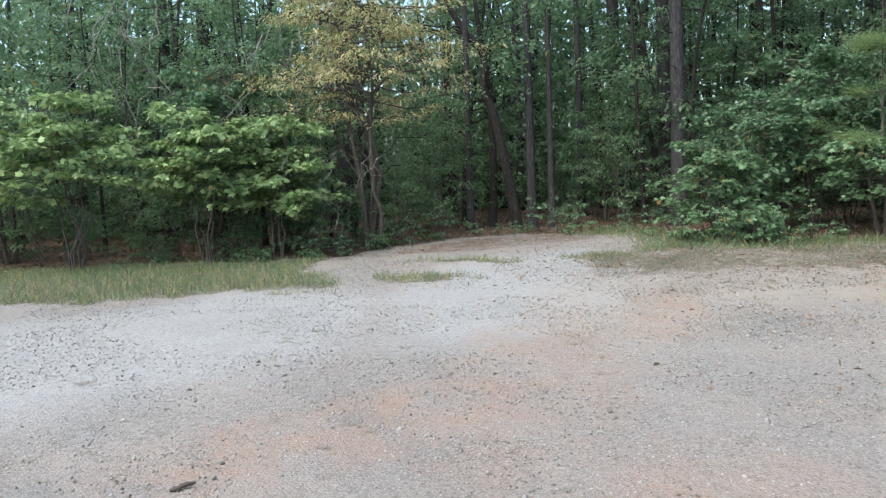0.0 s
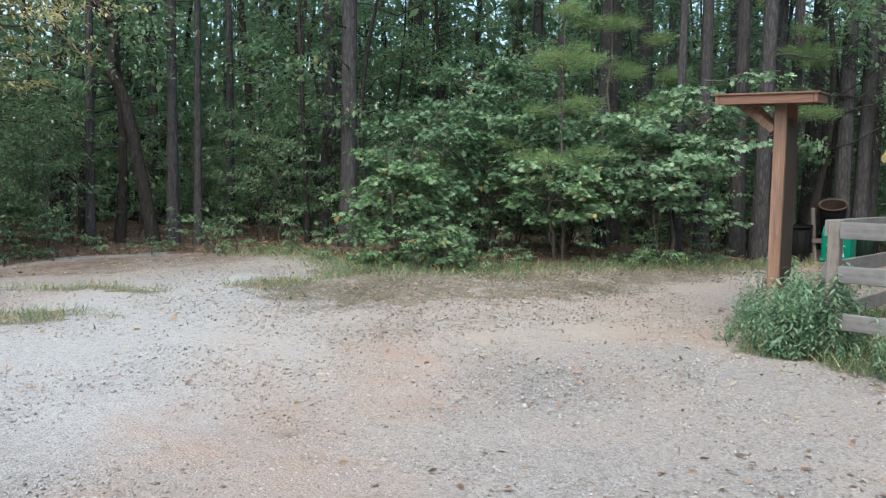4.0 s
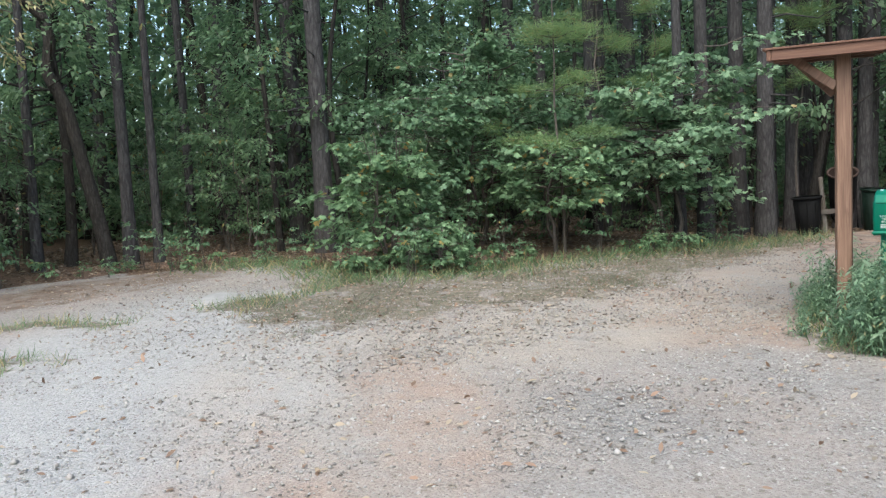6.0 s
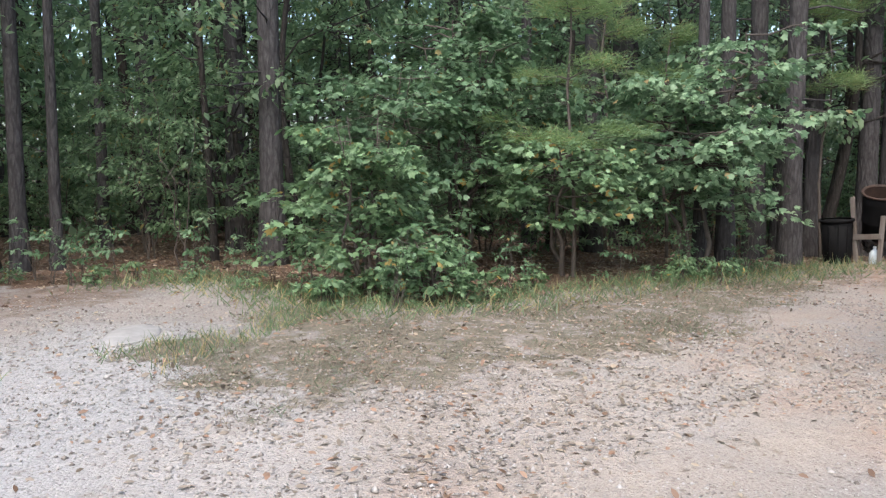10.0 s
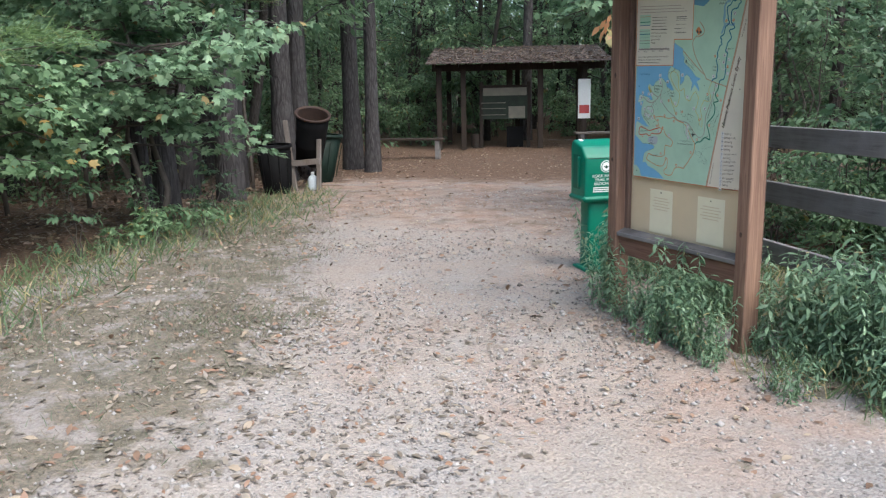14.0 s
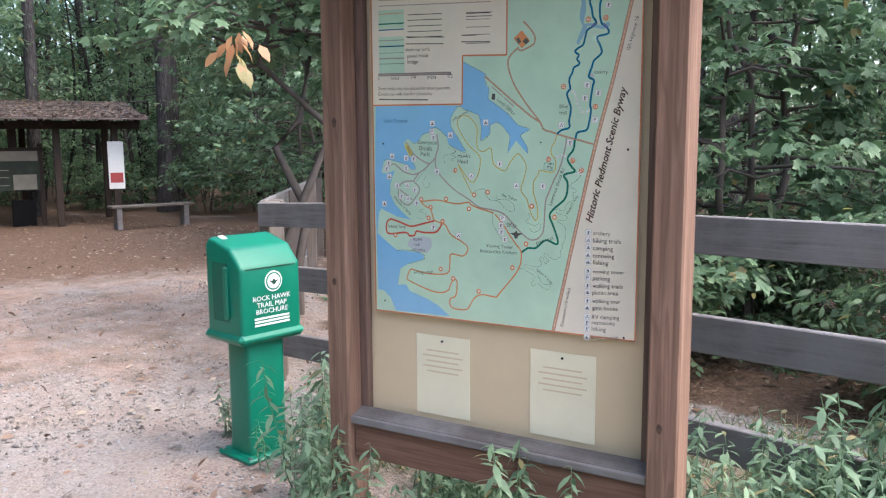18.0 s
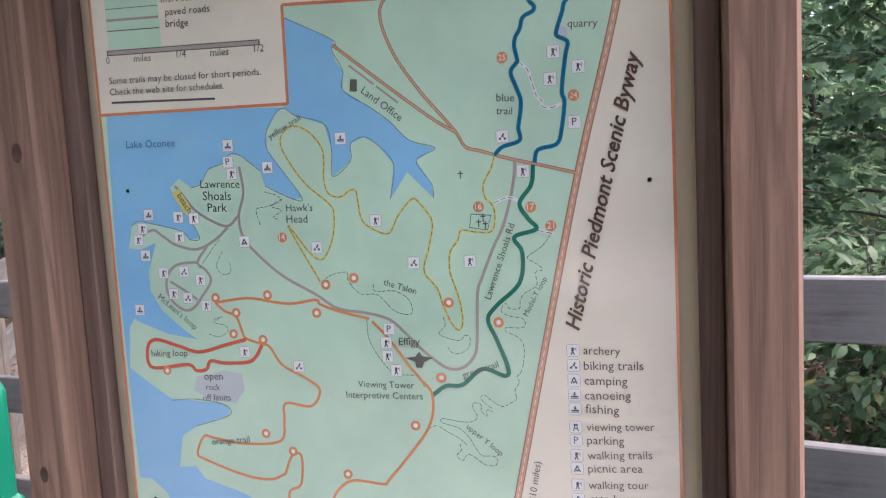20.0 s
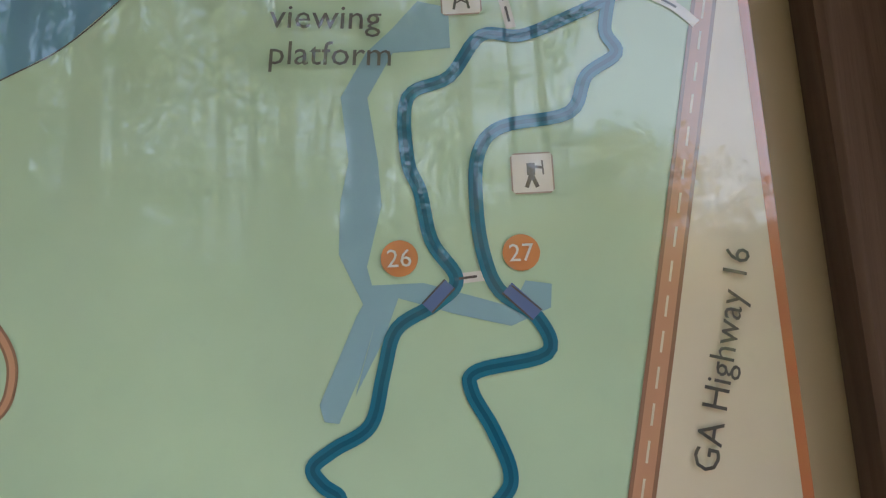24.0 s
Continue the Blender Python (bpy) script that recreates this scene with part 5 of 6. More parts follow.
M_ROAD = printed("map_road", (0.30, 0.17, 0.12))
M_ROADCORE = printed("map_road_core", (0.55, 0.30, 0.20))
M_GREYROAD = printed("map_grey_road", (0.36, 0.30, 0.27))
M_ICON = printed("map_icon", (0.68, 0.69, 0.68))
M_BRIDGE = printed("map_bridge", (0.10, 0.16, 0.36))
M_EDGE = printed("map_border", (0.58, 0.20, 0.10))

SHEET = part("map_sheet", box_bm(0.920, 0.004, 1.182, (0, 0, 0), 0.0005), M_LAND, KIOSK, "glossy printed trail map in green, blue and cream")
SHEET.location = (0.002, -0.001, 1.469)


def flat(name, mat, layer, faces):
    """Print: flat outlines in millimetres across and up, laid in layers on the sheet."""
    bm = bmesh.new()
    y = -0.0032 - 0.00016 * layer
    for i, f in enumerate(faces):
        bm.faces.new([bm.verts.new((px / 1000, y - 0.000014 * (i % 4), pz / 1000)) for px, pz in f])
    ob = part(name, bm, mat, SHEET)
    ob.location = (-0.002, 0.001, -1.469)
    return ob


def area(name, mat, layer, pts):
    return flat(name, mat, layer, [[(min(461, max(-454, x)), min(2057, max(880, z))) for x, z in pts]])


def rounded(pts, n=5):
    """A smooth line through a few places."""
    p = [Vector(q) for q in pts]
    p = [p[0] * 2 - p[1]] + p + [p[-1] * 2 - p[-2]]
    out = []
    for a, b, c, d in zip(p, p[1:], p[2:], p[3:]):
        for k in range(n):
            t = k / n
            out.append(0.5 * ((2 * b) + (c - a) * t + (2 * a - 5 * b + 4 * c - d) * t * t + (3 * b - a - 3 * c + d) * t ** 3))
    return out + [p[-2]]


def ribbon(line, w):
    faces, left, right = [], [], []
    for k, q in enumerate(line):
        t = (line[min(k + 1, len(line) - 1)] - line[max(k - 1, 0)])
        t = t.normalized() if t.length else Vector((1, 0))
        s = Vector((-t.y, t.x)) * w / 2
        left.append(q + s), right.append(q - s)
    for k in range(len(line) - 1):
        faces.append((right[k], right[k + 1], left[k + 1], left[k]))
    return faces


def strip(name, mat, layer, line, w):
    """A printed line: one unbroken band of even width."""
    quads = ribbon(line, w)
    lift = [0.000006 * abs(k % 16 - 8) for k in range(len(quads) + 1)]
    bm = bmesh.new()
    rows = [(q[0], q[3]) for q in quads] + [(quads[-1][1], quads[-1][2])]
    rows = [[bm.verts.new((p[0] / 1000, -0.0032 - 0.00016 * layer - h, p[1] / 1000)) for p in row] for row, h in zip(rows, lift)]
    for a, b in zip(rows, rows[1:]):
        bm.faces.new((a[0], b[0], b[1], a[1]))
    ob = part(name, bm, mat, SHEET)
    ob.location = (-0.002, 0.001, -1.469)


def dashes(line, w, on, off):
    faces, run, ln = [], [line[0]], 0.0
    drawing = True
    for a, b in zip(line, line[1:]):
        ln += (b - a).length
        run.append(b)
        if ln > (on if drawing else off):
            if drawing:
                faces += ribbon(run, w)
            run, ln, drawing = [b], 0.0, not drawing
    return faces


STYLE = {"bridge": ((M_BRIDGE, 6.4, 3.8),), "rail": ((M_INK, 0.7, 4.2),), "blue": ((M_BLUE, 6.2, 3.0), (M_BLUEDEEP, 2.0, 3.5)), "green": ((M_GREENLINE, 6.4, 3.1),), "orange": ((M_ORANGEPRINT, 4.4, 3.2),), "red": ((M_REDPRINT, 6.0, 3.3),),
         "yellow": ((M_YELLOWPRINT, 3.6, 2.9),), "road": ((M_ROAD, 5.0, 2.0), (M_ROADCORE, 2.6, 2.5)), "grey": ((M_GREYROAD, 4.6, 1.9),), "byway": ((M_ROAD, 11.0, 2.1), (M_ROADCORE, 7.6, 2.6)),
         "thin": ((M_INK, 0.8, 1.8),), "dash": (), "square": ((M_GREENLINE, 1.2, 4.0),), "white": ((M_ICON, 4.6, 2.7),)}
DASH = {"yellow": (M_ROAD, 1.3, 7, 2.5, 3.6), "dash": (M_INK, 1.0, 5, 1.6, 2.8), "white": (M_INK, 1.1, 7, 3, 3.4), "byway": (M_CREAM, 1.0, 8, 5, 3.7)}


def route(name, kind, pts):
    places = [(min(456, max(-452, x)), min(2055, max(882, z))) for x, z in pts]
    fine = rounded(places, 6) if kind != "square" else [Vector(q) for q in places]
    for k, (mat, w, layer) in enumerate(STYLE[kind]):
        strip(name if not k else name + "_centre", mat, layer, fine, w)
    if kind in DASH:
        mat, w, on, off, layer = DASH[kind]
        longer = []
        for a, b in zip(fine, fine[1:]):
            m = max(1, int((b - a).length / 1.5))
            longer += [a.lerp(b, i / m) for i in range(m)]
        tagged(flat(name + "_dash_line", mat, layer, dashes(longer, w, on, off)), kind="stuff")


def ring(x, z, r, n=24):
    return [(x + r * math.cos(k * math.tau / n), z + r * math.sin(k * math.tau / n)) for k in range(n)]


def words(text, x0, z0, x1, z1, mat, shear=0.0, weight=0.0):
    """Lettering that runs from one place of the sheet to another."""
    ang = math.degrees(math.atan2(z1 - z0, x1 - x0))
    ob = lettering("lettering", text, SHEET, mat, (0, 0, 0), 0.02, shear=shear, depth=0.0, weight=weight)
    xs = [v.co.x for v in ob.data.vertices]
    k = math.hypot(x1 - x0, z1 - z0) / 1000 / max(1e-4, max(xs) - min(xs))
    up = 0.0062 * k
    nx, nz = -math.sin(radians(ang)), math.cos(radians(ang))
    ob.matrix_local = Matrix.Translation((x0 / 1000 - 0.002 + nx * up, -0.0041, z0 / 1000 - 1.469 + nz * up)) @ Matrix.Rotation(radians(90), 4, "X") @ Matrix.Rotation(radians(ang), 4, "Z") @ Matrix.Diagonal((k, k, k, 1)) @ Matrix.Translation((-min(xs), 0, 0))


def bar(x0, z0, x1, z1, h, mat):
    flat("writing_bar", mat, 3.9, ribbon([Vector((x0, z0 + h / 2)), Vector((x1, z1 + h / 2))], h * 0.6))


def disc(text, x, z):
    flat("stop_disc", M_ORANGEPRINT, 4.2, [ring(x, z, 8)])
    if text:
        words(text, x - 5.2, z - 4, x + 5.2, z - 4, M_ICON)
    else:
        flat("stop_mark", M_ICON, 4.6, [ring(x, z, 3.6, 12)])


def icon(kind, x, z):
    s = 8.6
    flat("icon_plate", M_GREYROAD, 4.0, [[(x - s - 0.7, z - s + 1), (x - s + 1, z - s - 0.7), (x + s - 1, z - s - 0.7), (x + s + 0.7, z - s + 1), (x + s + 0.7, z + s - 1), (x + s - 1, z + s + 0.7), (x - s + 1, z + s + 0.7), (x - s - 0.7, z + s - 1)]])
    flat("icon_field", M_ICON, 4.4, [[(x - s, z - s), (x + s, z - s), (x + s, z + s), (x - s, z + s)]])
    V = Vector
    q = V((x, z))
    if kind == "P":
        words("P", x - 3.4, z - 5, x + 3.4, z - 5, M_INK)
        return
    shapes = {"figure": [((-0.5, 4.5), (-0.5, -1), 3.6), ((-0.6, -1), (-2.8, -6.5), 1.8), ((-0.2, -1), (2.0, -6.5), 1.8), ((0, 3), (4.5, 2.2), 1.2), ((4.5, 5.5), (4.8, -1), 0.7)],
              "wheel": [((-3.5, -1.8), (-3.5, -4.8), 3.2), ((3.8, -1.8), (3.8, -4.8), 3.2), ((-3.5, -3), (0, 0.5), 1.2), ((0, 0.5), (3.8, -3), 1.2), ((0.2, 0.3), (2.5, 4.5), 2.4)],
              "boat": [((-5.5, -2.5), (5.5, -2.5), 2.6), ((-6, -5.2), (6, -5.2), 0.9), ((-0.6, -1), (0.8, 4.5), 2.4), ((-3, 1.5), (3, 0), 0.9)],
              "tower": [((-3.5, -6.5), (-1.8, 2), 1.2), ((3.5, -6.5), (1.8, 2), 1.2), ((-3, 3.2), (3, 3.2), 3.2), ((-2.6, -3.4), (2.6, -0.6), 0.8), ((2.6, -3.4), (-2.6, -0.6), 0.8)],
              "house": [((-4.5, -5), (0, 4.5), 2.0), ((4.5, -5), (0, 4.5), 2.0), ((-2, -3), (2, -3), 3.0)]}[kind]
    flat("icon_mark", M_INK, 4.8, [f for a, b, w in shapes for f in ribbon([q + V(a), q + V(b)], w)])


def cross(x, z):
    flat("cross_mark", M_INK, 4.8, ribbon([Vector((x, z - 6)), Vector((x, z + 6))], 1.6) + ribbon([Vector((x - 4, z + 2)), Vector((x + 4, z + 2))], 1.6))


def nail(x, z):
    bm = bmesh.new()
    bmesh.ops.create_uvsphere(bm, u_segments=12, v_segments=8, radius=0.0032, matrix=Matrix.Diagonal((1, 0.5, 1, 1)))
    part("nail_head", bm, M_BLACK, SHEET, smooth=True).location = (x / 1000 - 0.002, -0.0055, z / 1000 - 1.469)


def legend():
    flat("legend_panel", M_CREAM, 1.6, [[(-453, 1576), (-112, 1571), (-110, 1720), (43, 1713), (44, 2056), (-453, 2056)]])
    edge = [Vector(p) for p in ((-454, 1576), (-112, 1571), (-110, 1720), (43, 1713), (44, 2056))]
    flat("legend_border", M_EDGE, 2.2, [f for a, b in zip(edge, edge[1:]) for f in ribbon([a, b], 5)])
    for k, (z, mat, w) in enumerate(((1870, M_ORANGEPRINT, 2), (1838, M_GREENLINE, 4), (1819, M_BLUE, 4), (1785, M_GREYROAD, 3), (1766, M_BLUEDEEP, 4), (1745, M_INK, 1), (1727, M_GREYROAD, 4), (1710, M_INK, 1.5))):
        if k % 3 == 0:
            flat("sample_field", M_LAND, 2.0, [[(-427, z + 12), (-427, z - 46), (-327, z - 50), (-327, z + 8)]])
        flat("sample_line", mat, 3.0, ribbon([Vector((-427, z)), Vector((-328, z - 3))], w))
    flat("scale_bar", M_INK, 2.8, ribbon([Vector((-431, 1675)), Vector((-152, 1668))], 9))
    flat("scale_bar_field", M_GREYROAD, 3.4, ribbon([Vector((-429, 1675)), Vector((-154, 1668))], 6))
    for z in (1932, 1914, 1896):
        flat("writing_bar", M_GREYROAD, 3.9, ribbon([Vector((-425, z)), Vector((-60 + z % 7 * 8, z - 22))], 3))


border = [Vector(p) for p in ((-456, 2057), (-456, 880), (460, 880), (460, 2057), (-456, 2057))]
flat("map_border", M_EDGE, 2.3, [f for a, b in zip(border, border[1:]) for f in ribbon([a, b], 4.5)])
area('lake_arm', M_LAKE, 1, ((-120, 1566), (-113, 1705), (-75, 1684), (-30, 1660), (-33, 1645), (-28, 1628), (-17, 1614), (-19, 1585), (22, 1557), (52, 1534), (82, 1504), (122, 1490), (91, 1473), (113, 1438), (115, 1417), (98, 1434), (76, 1457), (47, 1418), (55, 1470), (30, 1501), (10, 1513), (-12, 1504), (-14, 1478), (-45, 1456), (-44, 1497), (-53, 1536), (-100, 1552), (-118, 1564)))
area('lake_bay', M_LAKE, 1.1, ((-444, 1581), (-120, 1566), (-133, 1559), (-153, 1529), (-153, 1503), (-131, 1471), (-99, 1425), (-115, 1424), (-162, 1446), (-168, 1470), (-203, 1497), (-220, 1499), (-235, 1485), (-261, 1477), (-276, 1455), (-295, 1449), (-317, 1465), (-335, 1451), (-327, 1434), (-305, 1401), (-287, 1368), (-304, 1364), (-323, 1380), (-398, 1397), (-415, 1390), (-426, 1346), (-451, 1346), (-447, 1486)))
area('lake_west', M_LAKE, 1.2, ((-452, 1353), (-423, 1352), (-403, 1350), (-371, 1361), (-390, 1313), (-390, 1280), (-370, 1246), (-329, 1212), (-307, 1198), (-363, 1207), (-414, 1226), (-427, 1233), (-438, 1217), (-445, 1147), (-411, 1123), (-369, 1095), (-277, 1091), (-258, 1082), (-262, 1069), (-324, 1049), (-353, 1031), (-364, 976), (-331, 978), (-316, 958), (-248, 938), (-206, 920), (-160, 888), (-240, 887), (-374, 886), (-394, 928), (-422, 951), (-446, 952), (-448, 1043)))
area('river', M_RIVER, 1.4, ((121, 1889), (150, 1904), (179, 1930), (208, 1964), (239, 1999), (254, 2021), (237, 2060), (170, 2067), (141, 2012), (111, 1979), (46, 1954), (46, 1904)))
area('duck_pond', M_POND, 1, ((248, 1939), (249, 1974), (255, 1987), (270, 2000), (435, 1984), (431, 1957), (419, 1936), (337, 1939), (328, 1932), (313, 1930), (265, 1933)))
area('stream', M_POND, 1.1, ((277, 1872), (289, 1893), (301, 1904), (313, 1917), (327, 1913), (327, 1893), (301, 1892), (289, 1871), (293, 1841), (294, 1821), (287, 1794), (289, 1786), (311, 1786), (348, 1774), (354, 1785), (365, 1783), (364, 1773), (347, 1766), (324, 1772), (300, 1780), (293, 1762), (281, 1740), (290, 1770), (283, 1748), (274, 1729), (268, 1730), (266, 1737), (274, 1755), (282, 1773), (285, 1778), (275, 1800), (276, 1823), (280, 1842)))
area('open_rock', M_ROCKAREA, 1.5, ((-323, 1111), (-315, 1135), (-261, 1146), (-230, 1142), (-227, 1114), (-245, 1092), (-287, 1094)))
area('quarry_area', M_ROCKAREA, 1.2, ((303, 1644), (309, 1649), (320, 1645), (322, 1635), (316, 1628), (305, 1632)))
area('byway_strip', M_CREAM, 1.6, ((460, 1968), (398, 1727), (205, 877), (457, 875), (470, 1724), (476, 1879)))
legend()
route('shoreline', 'thin', ((-109, 1701), (-30, 1660), (-33, 1645), (-17, 1614), (-19, 1585), (22, 1557), (52, 1534), (82, 1504), (122, 1490), (91, 1473), (113, 1438), (115, 1417)))
route('shoreline', 'thin', ((47, 1418), (55, 1470), (30, 1501), (10, 1513), (-12, 1504), (-14, 1478), (-45, 1456), (-44, 1497), (-53, 1536), (-100, 1552), (-118, 1564), (-133, 1559), (-153, 1529), (-153, 1503), (-131, 1471), (-99, 1425), (-115, 1424), (-162, 1446)))
route('shoreline', 'thin', ((-168, 1470), (-203, 1497), (-220, 1499), (-235, 1485), (-261, 1477), (-276, 1455), (-295, 1449)))
route('shoreline', 'thin', ((-305, 1401), (-287, 1368), (-304, 1364), (-323, 1380), (-398, 1397), (-415, 1390)))
route('shoreline', 'thin', ((-369, 1092), (-325, 1096), (-277, 1091), (-258, 1082), (-262, 1069), (-324, 1049)))
route('shoreline', 'thin', ((121, 1889), (150, 1904), (179, 1930), (208, 1964), (239, 1999)))
route('shoreline', 'thin', ((362, 1937), (367, 1943), (379, 1954), (392, 1967)))
route('road', 'road', ((-31, 1653), (9, 1620), (55, 1583), (101, 1547), (128, 1527), (153, 1512)))
route('road', 'road', ((82, 1734), (48, 1697), (62, 1638), (100, 1578), (151, 1516), (167, 1490), (190, 1482), (235, 1468), (279, 1457), (327, 1444)))
route('road', 'road', ((98, 1807), (116, 1789), (133, 1767), (136, 1751), (130, 1738), (108, 1728), (90, 1723), (80, 1728)))
route('road', 'grey', ((240, 1465), (237, 1440), (229, 1405), (217, 1369), (201, 1338), (183, 1296), (175, 1272), (171, 1203), (165, 1177), (146, 1159), (120, 1159), (85, 1185), (59, 1211), (33, 1233), (-4, 1243), (-51, 1250), (-88, 1273), (-144, 1304), (-191, 1345), (-209, 1371), (-212, 1402), (-201, 1438), (-205, 1479)))
route('road', 'grey', ((-212, 1402), (-234, 1385), (-264, 1395), (-293, 1414), (-312, 1438), (-325, 1453)))
route('road', 'grey', ((-234, 1383), (-256, 1365), (-284, 1351), (-305, 1349), (-336, 1358), (-357, 1372), (-377, 1382), (-413, 1363)))
route('road', 'grey', ((-295, 1327), (-329, 1325), (-349, 1313), (-358, 1289), (-351, 1265), (-328, 1248), (-310, 1251), (-292, 1270), (-273, 1296), (-281, 1314), (-295, 1327), (-275, 1353)))
route('road', 'grey', ((-350, 1296), (-323, 1280), (-301, 1265)))
area('beach_sand', M_YELLOWPRINT, 4, ((-332, 1441), (-319, 1449), (-297, 1415), (-310, 1406)))
route('byway_road', 'byway', ((460, 1968), (385, 1655), (319, 1400), (205, 877)))
route('orange_trail', 'orange', ((-268, 1260), (-208, 1267), (-158, 1260), (-128, 1258), (-88, 1264), (-81, 1257), (-51, 1246), (0, 1234)))
route('orange_trail', 'orange', ((-268, 1260), (-252, 1246), (-232, 1237), (-223, 1213), (-217, 1201), (-189, 1192), (-175, 1187), (-155, 1158), (-115, 1137), (-92, 1118), (-109, 1091), (-154, 1094), (-159, 1064), (-169, 1030), (-236, 1023), (-291, 1030), (-311, 1032), (-326, 1003), (-313, 992), (-238, 968), (-191, 964), (-164, 975)))
route('orange_trail', 'orange', ((-164, 975), (-150, 1006), (-133, 1007), (-137, 960), (-158, 946), (-157, 922), (-133, 915), (-95, 919), (-71, 954), (-43, 971), (6, 968), (18, 977), (85, 1060), (96, 1114), (78, 1140), (57, 1166), (31, 1202), (5, 1230)))
route('red_loop', 'red', ((-217, 1199), (-257, 1189), (-306, 1177), (-343, 1186), (-386, 1197), (-404, 1187), (-407, 1158), (-391, 1148), (-330, 1155), (-314, 1145), (-295, 1148), (-286, 1162), (-260, 1159), (-218, 1161), (-201, 1171), (-189, 1190)))
route('yellow_trail', 'yellow', ((210, 1474), (204, 1456), (192, 1434), (193, 1415), (203, 1404), (207, 1387), (201, 1365), (178, 1364), (155, 1367), (149, 1353), (136, 1335), (134, 1312), (136, 1298), (147, 1263), (150, 1229), (143, 1217), (132, 1229), (121, 1255), (113, 1281), (94, 1307), (103, 1341), (111, 1379), (100, 1401), (85, 1418)))
route('yellow_trail', 'yellow', ((85, 1418), (75, 1412), (56, 1390), (43, 1367), (26, 1368), (0, 1385), (-6, 1416), (-9, 1433), (-19, 1433), (-35, 1424), (-54, 1430), (-60, 1452), (-58, 1485), (-62, 1504), (-78, 1524), (-97, 1535), (-113, 1535), (-127, 1523), (-128, 1504), (-112, 1474), (-89, 1444), (-53, 1413), (-47, 1394), (-52, 1361), (-66, 1333), (-79, 1328), (-96, 1343), (-127, 1382), (-77, 1291)))
route('blue_trail', 'blue', ((400, 1913), (379, 1904), (359, 1897), (341, 1898), (326, 1879), (307, 1870), (306, 1841), (311, 1826), (315, 1804), (325, 1787), (316, 1777), (299, 1767), (293, 1749), (287, 1728), (272, 1719), (263, 1712), (267, 1705), (274, 1699), (269, 1688), (276, 1679), (274, 1672), (260, 1665), (255, 1650), (248, 1638), (246, 1626), (249, 1610), (249, 1604), (241, 1595), (240, 1586), (246, 1570), (252, 1552), (251, 1534), (247, 1512), (248, 1494), (223, 1486), (210, 1475)))
route('blue_trail', 'blue', ((400, 1913), (397, 1897), (401, 1886), (387, 1876), (378, 1859), (348, 1854), (337, 1842), (335, 1819), (337, 1797), (343, 1781), (358, 1769), (361, 1754), (332, 1748), (329, 1740), (337, 1724), (343, 1707), (339, 1697), (320, 1681), (315, 1666), (307, 1644), (307, 1635), (321, 1626), (318, 1609), (313, 1578), (311, 1556), (314, 1543), (309, 1508), (301, 1486), (274, 1479), (268, 1461)))
route('green_trail', 'green', ((266, 1458), (262, 1430), (244, 1404), (256, 1381), (267, 1366), (234, 1355), (245, 1332), (239, 1288), (203, 1254), (189, 1233), (201, 1203), (216, 1161), (211, 1148), (177, 1158), (145, 1133), (118, 1130), (95, 1114)))
route('footpath', 'dash', ((287, 1357), (274, 1341), (256, 1329), (253, 1323), (269, 1313), (273, 1306), (263, 1303), (264, 1284), (247, 1273), (239, 1263), (237, 1250), (222, 1250), (218, 1257), (212, 1254), (211, 1244), (224, 1238), (241, 1235), (245, 1227), (239, 1221), (216, 1221), (216, 1215), (231, 1208), (241, 1195), (240, 1170), (235, 1154), (229, 1147), (232, 1139), (225, 1126), (227, 1113), (218, 1107), (205, 1101), (188, 1110), (178, 1118), (172, 1114), (177, 1106), (191, 1096)))
route('footpath', 'dash', ((190, 1092), (181, 1095), (180, 1085), (172, 1093), (172, 1103), (161, 1105), (159, 1098), (165, 1085), (158, 1076), (138, 1075), (111, 1079), (108, 1073), (124, 1068), (137, 1064), (150, 1052), (162, 1032), (170, 1023), (188, 1023), (194, 1016), (188, 1008), (172, 1010), (161, 1018), (148, 1024), (139, 1014), (130, 1021), (138, 1031), (136, 1039), (142, 1044)))
route('footpath', 'dash', ((87, 1062), (101, 1067), (119, 1057), (136, 1048), (151, 1034)))
route('footpath', 'dash', ((-32, 1308), (-29, 1291), (-11, 1273), (17, 1271), (43, 1246), (70, 1242), (67, 1263), (45, 1277), (13, 1277), (11, 1290)))
route('footpath', 'dash', ((120, 1237), (122, 1224), (112, 1211), (131, 1203), (144, 1201), (153, 1209), (160, 1205), (157, 1190), (143, 1181), (130, 1183), (122, 1196)))
route('footpath', 'dash', ((-163, 1437), (-144, 1431), (-135, 1422), (-160, 1414), (-180, 1410), (-177, 1392), (-173, 1379)))
route('footpath', 'dash', ((-134, 1425), (-153, 1414), (-136, 1407), (-152, 1396), (-137, 1393)))
route('footpath', 'dash', ((-4, 1233), (-2, 1201), (15, 1170), (37, 1148), (74, 1144), (86, 1122)))
route('footpath', 'dash', ((-274, 1232), (-258, 1237), (-274, 1227), (-254, 1222), (-249, 1213), (-266, 1203), (-287, 1208)))
route('footpath', 'dash', ((-75, 1293), (-56, 1304), (-32, 1308)))
route('footpath', 'dash', ((-292, 1317), (-257, 1358), (-246, 1362)))
route('footpath', 'dash', ((-248, 1344), (-260, 1321), (-251, 1307), (-235, 1311), (-238, 1334)))
route('short_cut', 'white', ((251, 1604), (263, 1593), (268, 1578), (275, 1555), (282, 1548), (283, 1539), (296, 1537), (312, 1543)))
route('short_cut', 'white', ((206, 1406), (227, 1413), (242, 1408)))
route('short_cut', 'white', ((269, 1364), (293, 1358)))
route('short_cut', 'white', ((343, 1933), (351, 1919), (355, 1901)))
route('short_cut', 'white', ((400, 1913), (414, 1915), (428, 1908), (438, 1898)))
